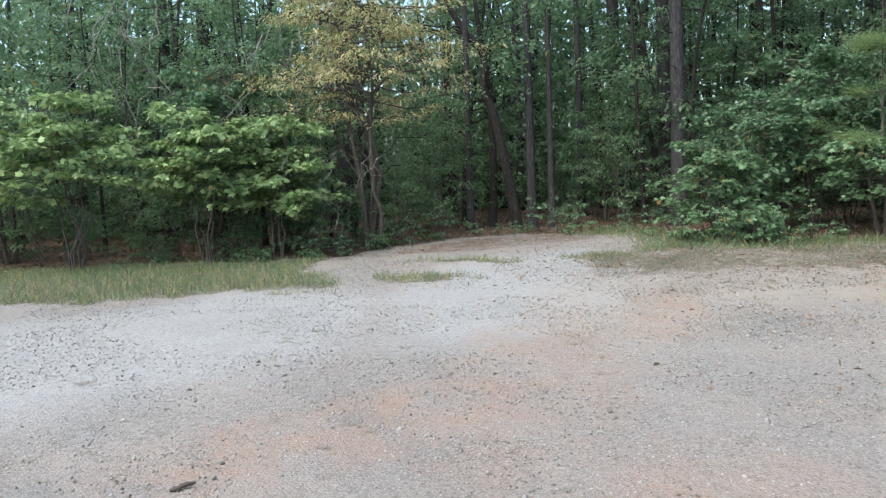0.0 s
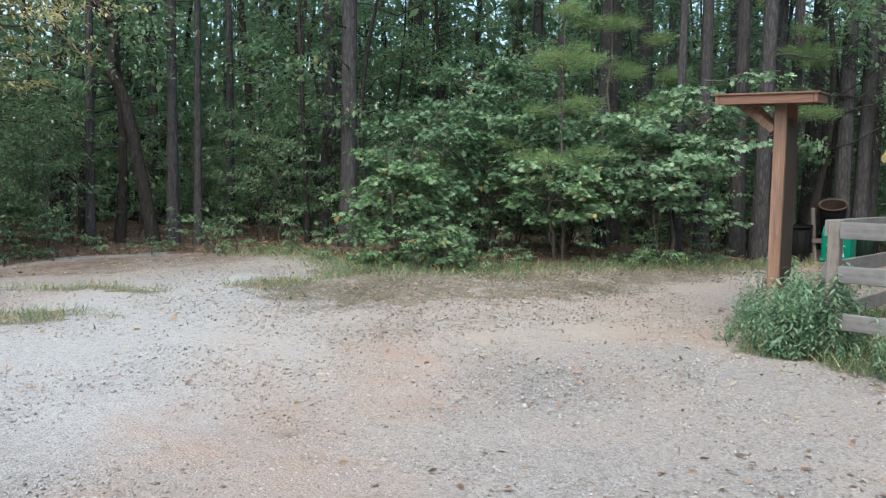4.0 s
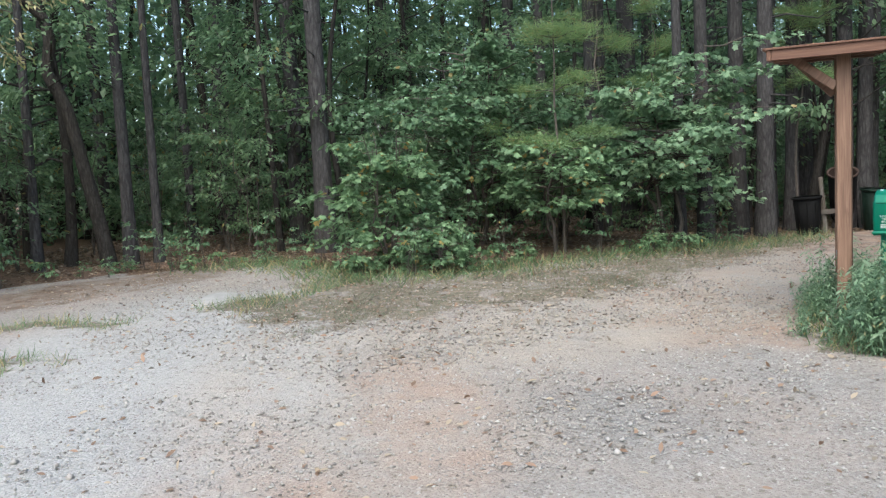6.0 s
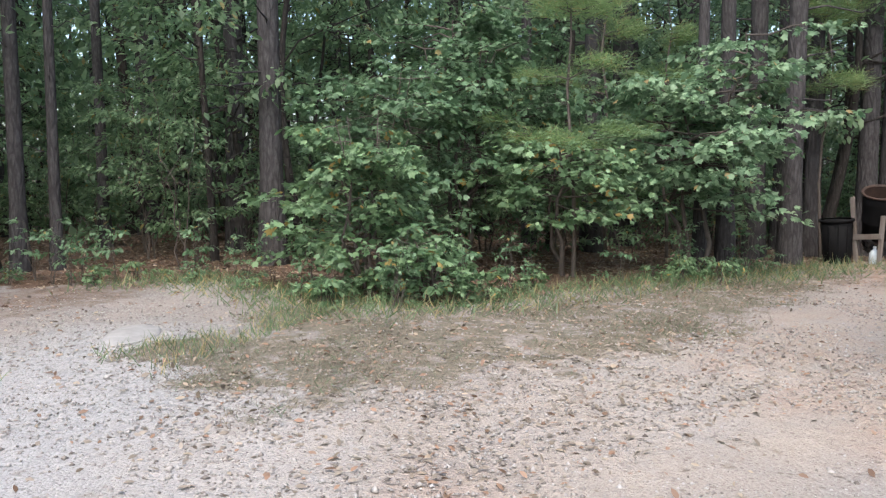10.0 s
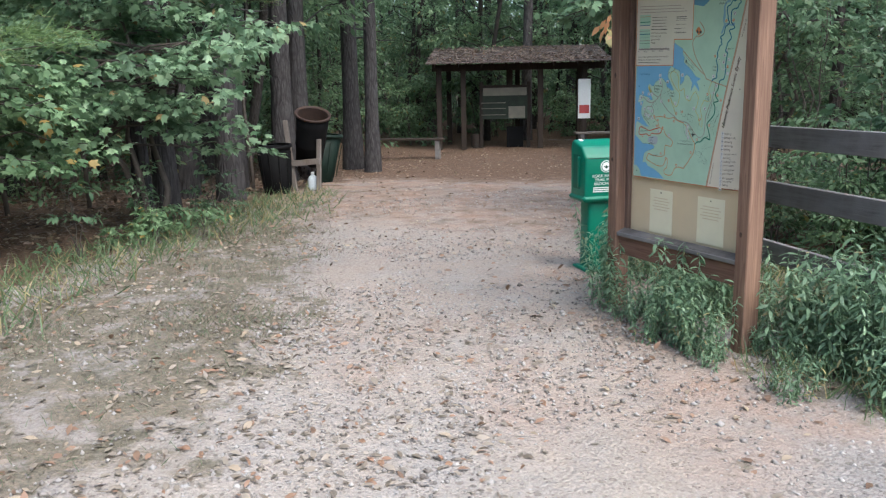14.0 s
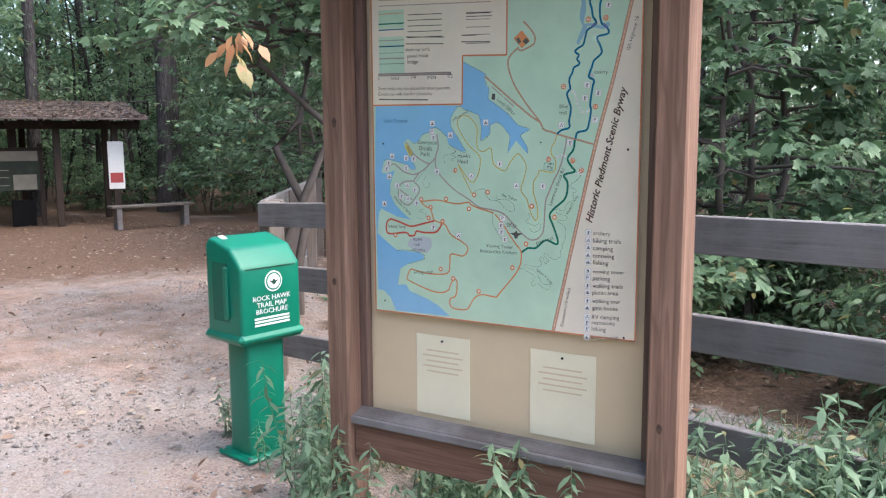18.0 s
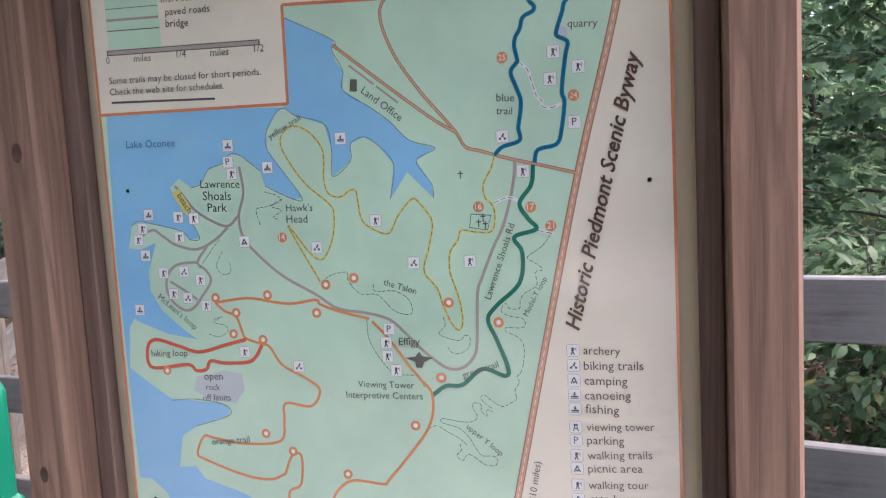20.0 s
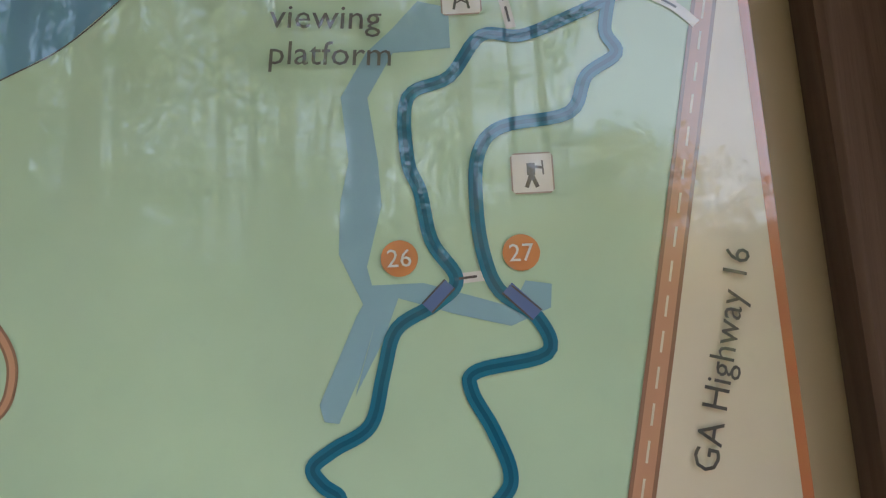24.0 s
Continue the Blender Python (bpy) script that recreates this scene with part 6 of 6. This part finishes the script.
route('short_cut', 'white', ((443, 1973), (438, 1950), (428, 1910)))
route('short_cut', 'white', ((325, 1787), (338, 1788)))
route('foot_bridge', 'bridge', ((322, 1785), (312, 1775)))
route('bridge_rail', 'rail', ((324, 1783), (314, 1773)))
route('bridge_rail', 'rail', ((320, 1787), (310, 1777)))
route('foot_bridge', 'bridge', ((346, 1782), (358, 1770)))
route('bridge_rail', 'rail', ((348, 1783), (360, 1772)))
route('bridge_rail', 'rail', ((344, 1780), (356, 1768)))
area('observatory', M_ORANGEPRINT, 4, ((66, 1760), (93, 1782), (120, 1749), (93, 1729)))
area('observatory_roof', M_INK, 4.6, ((74, 1757), (83, 1762), (92, 1748), (81, 1743)))
area('observatory_roof', M_INK, 4.6, ((95, 1750), (108, 1759), (118, 1747), (106, 1740)))
area('office', M_INK, 4.6, ((-6, 1600), (5, 1599), (4, 1581), (-8, 1582)))
area('effigy_bird', M_INK, 4.6, ((55, 1173), (71, 1175), (79, 1183), (83, 1176), (101, 1174), (86, 1167), (82, 1158), (73, 1158), (71, 1167)))
disc('25', 228, 1612)
disc('24', 327, 1552)
disc('26', 301, 1797)
disc('27', 353, 1797)
disc('16', 183, 1401)
disc('17', 260, 1398)
disc('21', 288, 1370)
disc('14', -138, 1364)
disc('', -267, 1268)
disc('', -172, 1272)
disc('', -231, 1243)
disc('', -88, 1243)
disc('', -69, 1288)
disc('', -21, 1298)
disc('', 130, 1259)
disc('', 205, 1229)
disc('', 112, 1143)
disc('', 66, 1066)
disc('', -371, 1144)
disc('', -239, 1208)
disc('', -186, 1199)
disc('', -194, 1042)
disc('', -147, 1014)
disc('', -53, 981)
icon('figure', 301, 1614)
icon('figure', 335, 1591)
icon('figure', 295, 1577)
icon('P', 327, 1515)
icon('wheel', 223, 1501)
icon('wheel', 78, 1320)
icon('wheel', -80, 1347)
icon('figure', 251, 1450)
icon('figure', 21, 1386)
icon('figure', 166, 1321)
icon('boat', -28, 1513)
icon('P', 393, 1924)
icon('tower', 333, 1918)
icon('figure', 360, 1832)
icon('boat', -222, 1513)
icon('boat', -155, 1475)
icon('boat', -380, 1408)
icon('boat', -393, 1340)
icon('boat', -414, 1248)
icon('P', -224, 1487)
icon('P', 32, 1218)
icon('figure', -324, 1402)
icon('figure', -295, 1399)
icon('figure', -394, 1385)
icon('figure', -404, 1366)
icon('figure', -325, 1369)
icon('figure', -361, 1310)
icon('figure', -292, 1298)
icon('figure', -345, 1275)
icon('figure', -285, 1255)
icon('figure', -219, 1468)
icon('wheel', -322, 1312)
icon('wheel', -319, 1268)
icon('wheel', -126, 1156)
icon('house', -206, 1359)
icon('figure', 26, 1196)
icon('figure', 27, 1175)
icon('figure', 40, 1153)
icon('figure', -221, 1178)
route('chapel_yard', 'square', ((171, 1391), (201, 1388), (195, 1367), (168, 1371), (171, 1391)))
cross(189, 1385)
cross(182, 1377)
cross(192, 1374)
cross(158, 1449)
nail(427, 1430)
nail(-414, 1449)
nail(429, 1947)
nail(-416, 917)
nail(427, 887)
words('quarry', 322, 1645, 363, 1642, M_INK)
words('blue', 217, 1551, 243, 1549, M_INK)
words('trail', 216, 1533, 239, 1531, M_INK)
words('Land Office', 10, 1579, 69, 1532, M_INK)
bar(-7, 1618, 31, 1587, 5.5, M_GREYROAD)
bar(35, 1584, 68, 1557, 5.5, M_GREYROAD)
words("Hawk's", -127, 1405, -82, 1404, M_INK)
words('Head', -128, 1387, -92, 1386, M_INK)
words('yellow trail', -146, 1518, -91, 1545, M_INK)
words('Lawrence Shoals Rd', 195, 1263, 236, 1373, M_INK)
words('Historic Piedmont Scenic Byway', 323, 1217, 420, 1603, M_BROWNINK, 0.28, 0.0004)
words('GA Highway 16', 425, 1703, 449, 1793, M_INK)
words('water fowl', 244, 1927, 314, 1921, M_INK)
words('viewing', 245, 1907, 296, 1903, M_INK)
words('platform', 245, 1889, 300, 1885, M_INK)
words('bird habitat', 365, 1980, 435, 1974, M_INK)
words('Oconee River', 121, 1938, 194, 1998, M_BLUEINK)
words('Lawrence', -277, 1448, -206, 1445, M_INK)
words('Shoals', -274, 1428, -223, 1426, M_INK)
words('Park', -267, 1409, -232, 1408, M_INK)
words('the Talon', 27, 1287, 79, 1272, M_INK)
words('Effigy', 47, 1193, 81, 1193, M_INK)
words('Viewing Tower', -25, 1125, 68, 1125, M_INK)
words('Interpretive Centers', -46, 1107, 81, 1108, M_INK)
words('green trail', 147, 1143, 203, 1162, M_INK)
words('Model-T loop', 249, 1238, 280, 1294, M_INK)
words('upper Y loop', 147, 1066, 199, 1024, M_INK)
words('hiking loop', -398, 1168, -328, 1170, M_INK)
words('open', -300, 1130, -265, 1131, M_INK)
words('rock', -298, 1113, -272, 1113, M_INK)
words('off limits', -306, 1094, -253, 1096, M_INK)
words("McLean's loop", -376, 1268, -310, 1214, M_INK)
words('Lake Oconee', -410, 1519, -317, 1517, M_BLUEINK)
words('orange trail', -296, 1018, -224, 1026, M_INK)
words('beach', -322, 1437, -304, 1407, M_INK)
words('Eatonton (10 miles)', 238, 898, 260, 1018, M_INK)
words('archery', 328, 1183, 380, 1182, M_INK)
icon('figure', 313, 1188)
words('biking trails', 328, 1160, 412, 1161, M_INK)
icon('wheel', 313, 1166)
words('camping', 328, 1138, 389, 1138, M_INK)
icon('house', 313, 1144)
words('canoeing', 328, 1116, 393, 1117, M_INK)
icon('boat', 313, 1122)
words('fishing', 328, 1096, 376, 1095, M_INK)
icon('boat', 313, 1101)
words('viewing tower', 329, 1069, 425, 1073, M_INK)
icon('tower', 313, 1074)
words('parking', 329, 1049, 382, 1050, M_INK)
icon('P', 313, 1054)
words('walking trails', 329, 1026, 421, 1031, M_INK)
icon('figure', 313, 1031)
words('picnic area', 329, 1006, 407, 1010, M_INK)
icon('house', 313, 1011)
words('walking tour', 329, 981, 415, 986, M_INK)
icon('figure', 313, 986)
words('gate house', 329, 960, 407, 964, M_INK)
icon('house', 313, 964)
words('RV camping', 329, 933, 412, 938, M_INK)
icon('wheel', 313, 938)
words('restrooms', 329, 916, 399, 920, M_INK)
icon('figure', 313, 920)
words('hiking', 329, 897, 372, 898, M_INK)
icon('figure', 313, 901)
words('boat launch', 329, 871, 412, 878, M_INK)
icon('boat', 313, 875)
words('Some trails may be closed for short periods.', -431, 1625, -153, 1618, M_INK)
words('Check the web site for schedules.', -432, 1607, -219, 1602, M_INK)
bar(-431, 1592, -238, 1585, 6, M_INK)
words('bridge', -315, 1706, -274, 1704, M_INK)
words('paved roads', -314, 1724, -234, 1722, M_INK)
words('short cut trails', -322, 1745, -229, 1741, M_INK)
bar(-321, 1766, -179, 1758, 5, M_INK)
bar(-320, 1788, -176, 1778, 5, M_INK)
bar(-113, 1779, -62, 1776, 5, M_INK)
bar(-114, 1759, -13, 1753, 5, M_INK)
words('0', -433, 1658, -426, 1658, M_INK)
words('miles', -380, 1657, -348, 1656, M_INK)
words('1/4', -300, 1657, -283, 1656, M_INK)
words('miles', -239, 1654, -206, 1653, M_INK)
words('1/2', -162, 1654, -145, 1653, M_INK)
words('Rock Hawk Effigy and Trails', -427, 1989, 37, 1945, M_INK)
bar(-312, 1857, -183, 1851, 4, M_INK)
bar(-313, 1840, -184, 1834, 4, M_INK)
bar(-313, 1822, -184, 1816, 4, M_INK)
bar(-314, 1804, -185, 1799, 4, M_INK)
bar(-315, 1786, -185, 1782, 4, M_INK)
bar(-97, 1846, -7, 1841, 4, M_INK)
bar(-97, 1835, -7, 1830, 4, M_INK)
bar(-97, 1844, -14, 1840, 3, M_INK)
bar(-97, 1826, -14, 1822, 3, M_INK)
bar(-98, 1803, -14, 1799, 3, M_INK)
bar(-98, 1780, -15, 1777, 3, M_INK)
bar(-99, 1754, -15, 1751, 3, M_INK)

# two notices pinned below the map
for x0, x1, lab in ((-0.305, -0.098, "cream notice sheet pinned at its top"), (0.120, 0.336, "cream notice sheet with a torn scratch")):
    sheet = part("notice_sheet", box_bm(x1 - x0, 0.002, 0.275, (0, 0, 0), 0.0004), M_PAPER, KIOSK, lab)
    sheet.location = ((x0 + x1) / 2, 0.018, 0.674)
    part("pin", lathe(((0.004, 0.0), (0.004, 0.003), (0.002, 0.004)), 10), M_BLACK, sheet).matrix_local = pose(0, -0.002, 0.12, rx=90)
    for k in range(5):
        w = (x1 - x0) * (0.75 if k % 2 else 0.6)
        part("writing_bar", box_bm(w, 0.0006, 0.005, (0, -0.0014, 0.085 - k * 0.018), 0), M_KRAFT, sheet)

# ---- grass, weeds, stones and fallen leaves ----
def strewn(seed, count, zone, want):
    """Places in a stretch of the plan, kept by the share that want() gives them."""
    r = np.random.default_rng(seed)
    x, y = r.uniform(zone[0], zone[1], count), r.uniform(zone[2], zone[3], count)
    keep = r.uniform(0, 1, count) < want(x, y)
    x, y = x[keep], y[keep]
    return r, np.stack([x, y, ground_height(x, y)], -1)


def ripple(x, y):
    return 0.5 + 0.5 * np.sin(x * 2.3 + 1.7 * np.sin(y * 1.9)) * np.sin(y * 2.7 + 1.3 * np.sin(x * 1.6))


def blades(name, label, r, p, low, high, material, stand=0.6):
    n = len(p)
    d = r.normal(0, stand, (n, 3))
    d[:, 2] = 1.0
    up = r.normal(0, 1, (n, 3))
    up[:, 2] *= 0.2
    me = leaves(name, BLADE, p - (0, 0, 0.01), d, up, r.uniform(low, high, n), material)
    ob = new(name, me)
    return tagged(ob, label, "grass", kind="stuff")


r, p = strewn(1, 150000, (-2, 14, -14.5, -5.5), lambda x, y: zones(x, y)[0] * (woods_depth(x, y) < 0.6))
blades("mown_grass", "short green grass along the far side of the lot", r, p, 0.05, 0.16, M_GRASS)
r, p = strewn(2, 330000, (-7.5, 3.2, -7.2, 0.2), lambda x, y: zones(x, y)[0] * (0.06 + 0.85 * ripple(x, y) ** 2) * np.where(inside(x, y, VERGE_B), 1, 0))
blades("dry_grass", "thin dry grass mixed with green on sandy ground", r, p, 0.025, 0.095, M_DRYGRASS, 1.0)
r, p = strewn(3, 52000, (-7.5, 2.2, -9.0, 0.2), lambda x, y: 0.9 * smoothstep(-1.1, -0.1, woods_depth(x, y)) * (woods_depth(x, y) < 0.25))
blades("edge_grass", "taller green grass at the foot of the bushes", r, p, 0.06, 0.24, M_GRASS, 0.8)
r, p = strewn(4, 45000, (-2, 5.0, -0.7, 4.0), lambda x, y: zones(x, y)[0] * np.where(inside(x, y, VERGE_C), 1, 0))
blades("rank_grass", "rank green grass round the kiosk and fence", r, p, 0.05, 0.19, M_GRASS, 0.7)


def leaf_litter(name, label, seed, count, zone, want, size, material):
    r, p = strewn(seed, count, zone, want)
    n = len(p)
    d = r.normal(0, 1, (n, 3))
    d[:, 2] *= 0.25
    up = r.normal(0, 0.35, (n, 3)) + (0, 0, 1)
    ob = new(name, leaves(name, OVAL, p + (0, 0, 0.006), d, up, size * r.uniform(0.6, 1.3, n), material))
    return tagged(ob, label, "fallen leaves", kind="stuff")


def litter_share(x, y):
    d = woods_depth(x, y)
    near = np.exp(-np.maximum(0, -d) / 1.1)
    return np.clip(0.17 + 0.9 * near * (0.3 + 0.7 * ripple(x * 1.4, y * 1.4)), 0, 1) * (x < 6)


leaf_litter("fallen_leaves", "brown and tan leaves strewn over sand and gravel", 5, 46000, (-15, 7, -11, 9), litter_share, 0.06, M_LITTER)
leaf_litter("bleached_leaves", "bleached grey-tan leaves scattered over the verge and path", 9, 30000, (-7, 4, -7, 1.5), lambda x, y: np.clip(0.1 + 0.55 * np.where(inside(x, y, VERGE_B), 1, 0) + 0.8 * patch(x, y, 1.2, -3.0, 2.8, 1.3, -38), 0, 1) * (0.25 + 0.75 * ripple(x * 1.7, y * 1.7)) * (woods_depth(x, y) < 0), 0.052, M_PALELEAF)
leaf_litter("woodland_litter", "thick brown leaf litter on the floor of the wood", 6, 60000, (-16, 10, -16, 9), lambda x, y: smoothstep(0.1, 0.8, woods_depth(x, y)), 0.09, M_DARKLITTER)


def stones(name, label, seed, count, zone, want, low, high):
    """Loose gravel: small rounded, uneven stones, joined."""
    r, p = strewn(seed, count, zone, want)
    n = len(p)
    base = np.array([(1, 0, 0), (0, 1, 0), (-1, 0, 0), (0, -1, 0), (0, 0, 0.8), (0, 0, -0.4)], float)
    tri = np.array([(0, 1, 4), (1, 2, 4), (2, 3, 4), (3, 0, 4), (1, 0, 5), (2, 1, 5), (3, 2, 5), (0, 3, 5)])
    s = r.uniform(low, high, n) * r.uniform(0.5, 1, n)
    v = base[None] * (s[:, None] * r.uniform(0.6, 1.3, (n, 3)))[:, None] * r.uniform(0.7, 1.25, (n, 6, 1))
    a = r.uniform(0, math.tau, n)
    c, si = np.cos(a)[:, None], np.sin(a)[:, None]
    v = np.stack([v[..., 0] * c - v[..., 1] * si, v[..., 0] * si + v[..., 1] * c, v[..., 2]], -1)
    v += p[:, None] + (0, 0, 0.002)
    f = tri[None] + (np.arange(n) * 6)[:, None, None]
    n2 = Nodes(name)
    isl = n2.add("ShaderNodeNewGeometry").outputs["Random Per Island"]
    col = n2.ramp(isl, (0.0, (0.125, 0.106, 0.093)), (0.22, (0.235, 0.212, 0.195)), (0.7, (0.33, 0.308, 0.29)), (1.0, (0.385, 0.365, 0.345)))
    n2.done(col, 0.9, n2.bump(n2.noise(60.0, 4, 0.7, n2.coords(world_space=True)), 0.4, 0.004), spec=0.15)
    ob = new(name, quick_mesh(name, v.reshape(-1, 3), f.reshape(-1, 3), n2.mat, True))
    return tagged(ob, label, "gravel", kind="stuff")


def bare(x, y):
    g, l, _ = zones(x, y)
    return (1 - g) * (1 - l) * (woods_depth(x, y) < 0)


stones("loose_gravel", "loose pale gravel over the lot and path", 7, 150000, (-6, 11, -9, 4.5), lambda x, y: bare(x, y) * (0.3 + 0.7 * ripple(x, y)), 0.006, 0.016)
stones("coarse_gravel", "larger broken stones lying among the gravel", 8, 5200, (-4, 11, -8, 4.5), lambda x, y: bare(x, y) * ripple(x * 0.8, y * 0.8), 0.014, 0.028)

stones("path_stones", "pale stones and chips lying on the path", 12, 9000, (-3, 4.5, -5, 0), lambda x, y: np.clip(bare(x, y) + 0.4 * np.where(inside(x, y, VERGE_B), 1, 0), 0, 1) * ripple(x * 1.3, y * 1.3), 0.01, 0.024)


def weed_meshes(rng, height, count, leaf):
    """Tall broadleaf weeds: upright stems with leaves all the way up."""
    paths, P, D, U = [], [], [], []
    for k in range(count):
        a, rr = rng.uniform(0, math.tau), 0.13 * math.sqrt(rng.uniform(0, 1))
        foot = np.array([math.cos(a) * rr, math.sin(a) * rr, 0])
        h = height * rng.uniform(0.55, 1.0)
        top = foot + np.array([rng.normal(0, 0.12) * h, rng.normal(0, 0.12) * h, h])
        line = bent_line(rng, foot, top, 6, 0.03)
        paths.append((line, np.linspace(0.0045, 0.0015, 6)))
        m = int(h / 0.017)
        f = np.linspace(0.12, 1.0, m)
        q = np.stack([np.interp(f, np.linspace(0, 1, 6), line[:, c]) for c in range(3)], -1)
        an = np.arange(m) * 2.4 + rng.uniform(0, 6)
        P.append(q)
        D.append(np.stack([np.cos(an), np.sin(an), rng.uniform(-1.1, 0.15, m)], -1))
        U.append(np.tile((0, 0, 1.0), (m, 1)) + rng.normal(0, 0.3, (m, 3)))
    P, D, U = np.concatenate(P), np.concatenate(D), np.concatenate(U)
    return tubes("weed_stems", paths, 4, M_WEED), leaves("weed_leaves", SLIM, P, D, U, leaf * rng.uniform(0.5, 1.2, len(P)), M_WEED)


WEEDS = [weed_meshes(np.random.default_rng(70 + k), h, c, l) for k, (h, c, l) in enumerate(((0.66, 10, 0.082), (0.8, 10, 0.09), (0.55, 11, 0.075), (0.95, 9, 0.092), (0.42, 10, 0.066)))]
wr = np.random.default_rng(90)


def weed(x, y, v, size=1.0):
    plant("weed_clump", "tall leafy green weeds growing by the kiosk and fence", "weeds", x, y, *WEEDS[v], "weeds by the kiosk", wr.uniform(0, 360), size, "stalk_tuft", "leaf_tuft")


# along the kiosk's foot, between it and the fence, and in front of the fence corner
for k in range(9):
    weed(-0.35 + 1.0 * k / 8 + wr.normal(0, 0.04), -0.2 + wr.normal(0, 0.07), int(wr.choice([0, 2, 4])), wr.uniform(0.45, 0.75))
for k in range(44):
    t = wr.uniform(0, 1)
    weed(0.78 + 1.05 * t + wr.normal(0, 0.1), 0.26 + 0.1 * t + wr.normal(0, 0.15), int(wr.choice([0, 1, 2, 3, 1])), wr.uniform(0.65, 1.0))
for k in range(8):
    weed(wr.uniform(0.4, 1.25), wr.uniform(-0.42, 0.02), int(wr.choice([0, 2, 4, 4])), wr.uniform(0.35, 0.7))
for k in range(28):
    t = wr.uniform(0, 1)
    weed(1.82 + 1.0 * t + wr.normal(0, 0.1), 0.35 + 2.8 * t, int(wr.integers(0, 5)), wr.uniform(0.55, 0.95))
for x, y, v, s in ((-0.74, 0.02, 3, 0.8), (-0.95, 0.2, 1, 0.7), (-1.28, 0.34, 4, 0.7), (-1.0, 0.5, 1, 0.8), (-1.75, 0.6, 2, 0.6), (-0.5, -0.16, 1, 0.7), (0.2, -0.16, 1, 0.8)):
    weed(x, y, v, s)
for k in range(12):
    weed(wr.uniform(-0.45, 0.6), wr.uniform(0.15, 0.6), int(wr.choice([0, 2, 4])), wr.uniform(0.6, 0.9))
for k in range(34):
    plant("underwood_bush", "leafy bush behind the board fence", "bush", wr.uniform(-1.8, 2.6), wr.uniform(1.9, 4.2), *UNDER[int(wr.choice([0, 2]))], "bushes behind the fence", wr.uniform(0, 360), wr.uniform(0.4, 0.75), "stem", "foliage")
# low plants along the wood's edge
LOW = [shrub("low_plant", np.random.default_rng(120 + k), h, sp, 3, 9, 5, STAR if k % 2 else OVAL, lf, m, M_TWIG, 0.15, 0.006, 0.1) for k, (h, sp, lf, m) in enumerate(((0.42, 0.26, 0.075, M_GUM), (0.32, 0.24, 0.07, M_GUM), (0.55, 0.3, 0.07, M_MAPLE), (0.26, 0.28, 0.06, M_GUM), (0.75, 0.3, 0.075, M_MAPLE)))]
for k in range(110):
    i = int(wr.uniform(0, 1) * 13)
    (x0, y0), (x1, y1) = EDGE_SOUTH[3 + i], EDGE_SOUTH[4 + i]
    f = wr.uniform(0, 1)
    plant("low_plant", "low leafy plant at the foot of the wood", "plant", x0 + (x1 - x0) * f + wr.normal(0, 0.3), y0 + (y1 - y0) * f - abs(wr.normal(0, 0.35)) + 0.1, *LOW[int(wr.integers(0, 5))], "low plants at the wood's edge", wr.uniform(0, 360), wr.uniform(0.55, 1.15), "stem", "foliage")


def fallen_stick(x, y, length, turn):
    """A short dark broken stick lying on the gravel."""
    t = thing("fallen_stick", "short dark broken stick lying on the gravel", "stick", at=(x, y, gz(x, y) + 0.012), turn=turn)
    r = np.random.default_rng(int(length * 1000))
    line = bent_line(r, (-length / 2, 0, 0), (length / 2, 0, 0.006), 7, 0.03)
    part("wood", tubes("stick", [(line, np.array((0.008, 0.014, 0.015, 0.013, 0.014, 0.011, 0.005)))], 7, M_TWIG), None, t)


fallen_stick(9.66, -0.95, 0.14, 180)


def pale_rock():
    t = thing("pale_rock", "flat pale rock showing through the sand", "rock", at=(0.85, -6.65, gz(0.85, -6.65)), turn=25)
    bm = bmesh.new()
    bmesh.ops.create_icosphere(bm, subdivisions=3, radius=1.0)
    for v in bm.verts:
        k = 1 + 0.22 * noise.noise(v.co * 1.6)
        v.co = Vector((v.co.x * 0.46 * k, v.co.y * 0.22 * k, v.co.z * 0.035 * k))
    part("stone", bm, plain("pale_rock", (0.27, 0.262, 0.255), 0.9, 0.18, 9.0, 0.6, spec=0.15), t, smooth=True)


pale_rock()
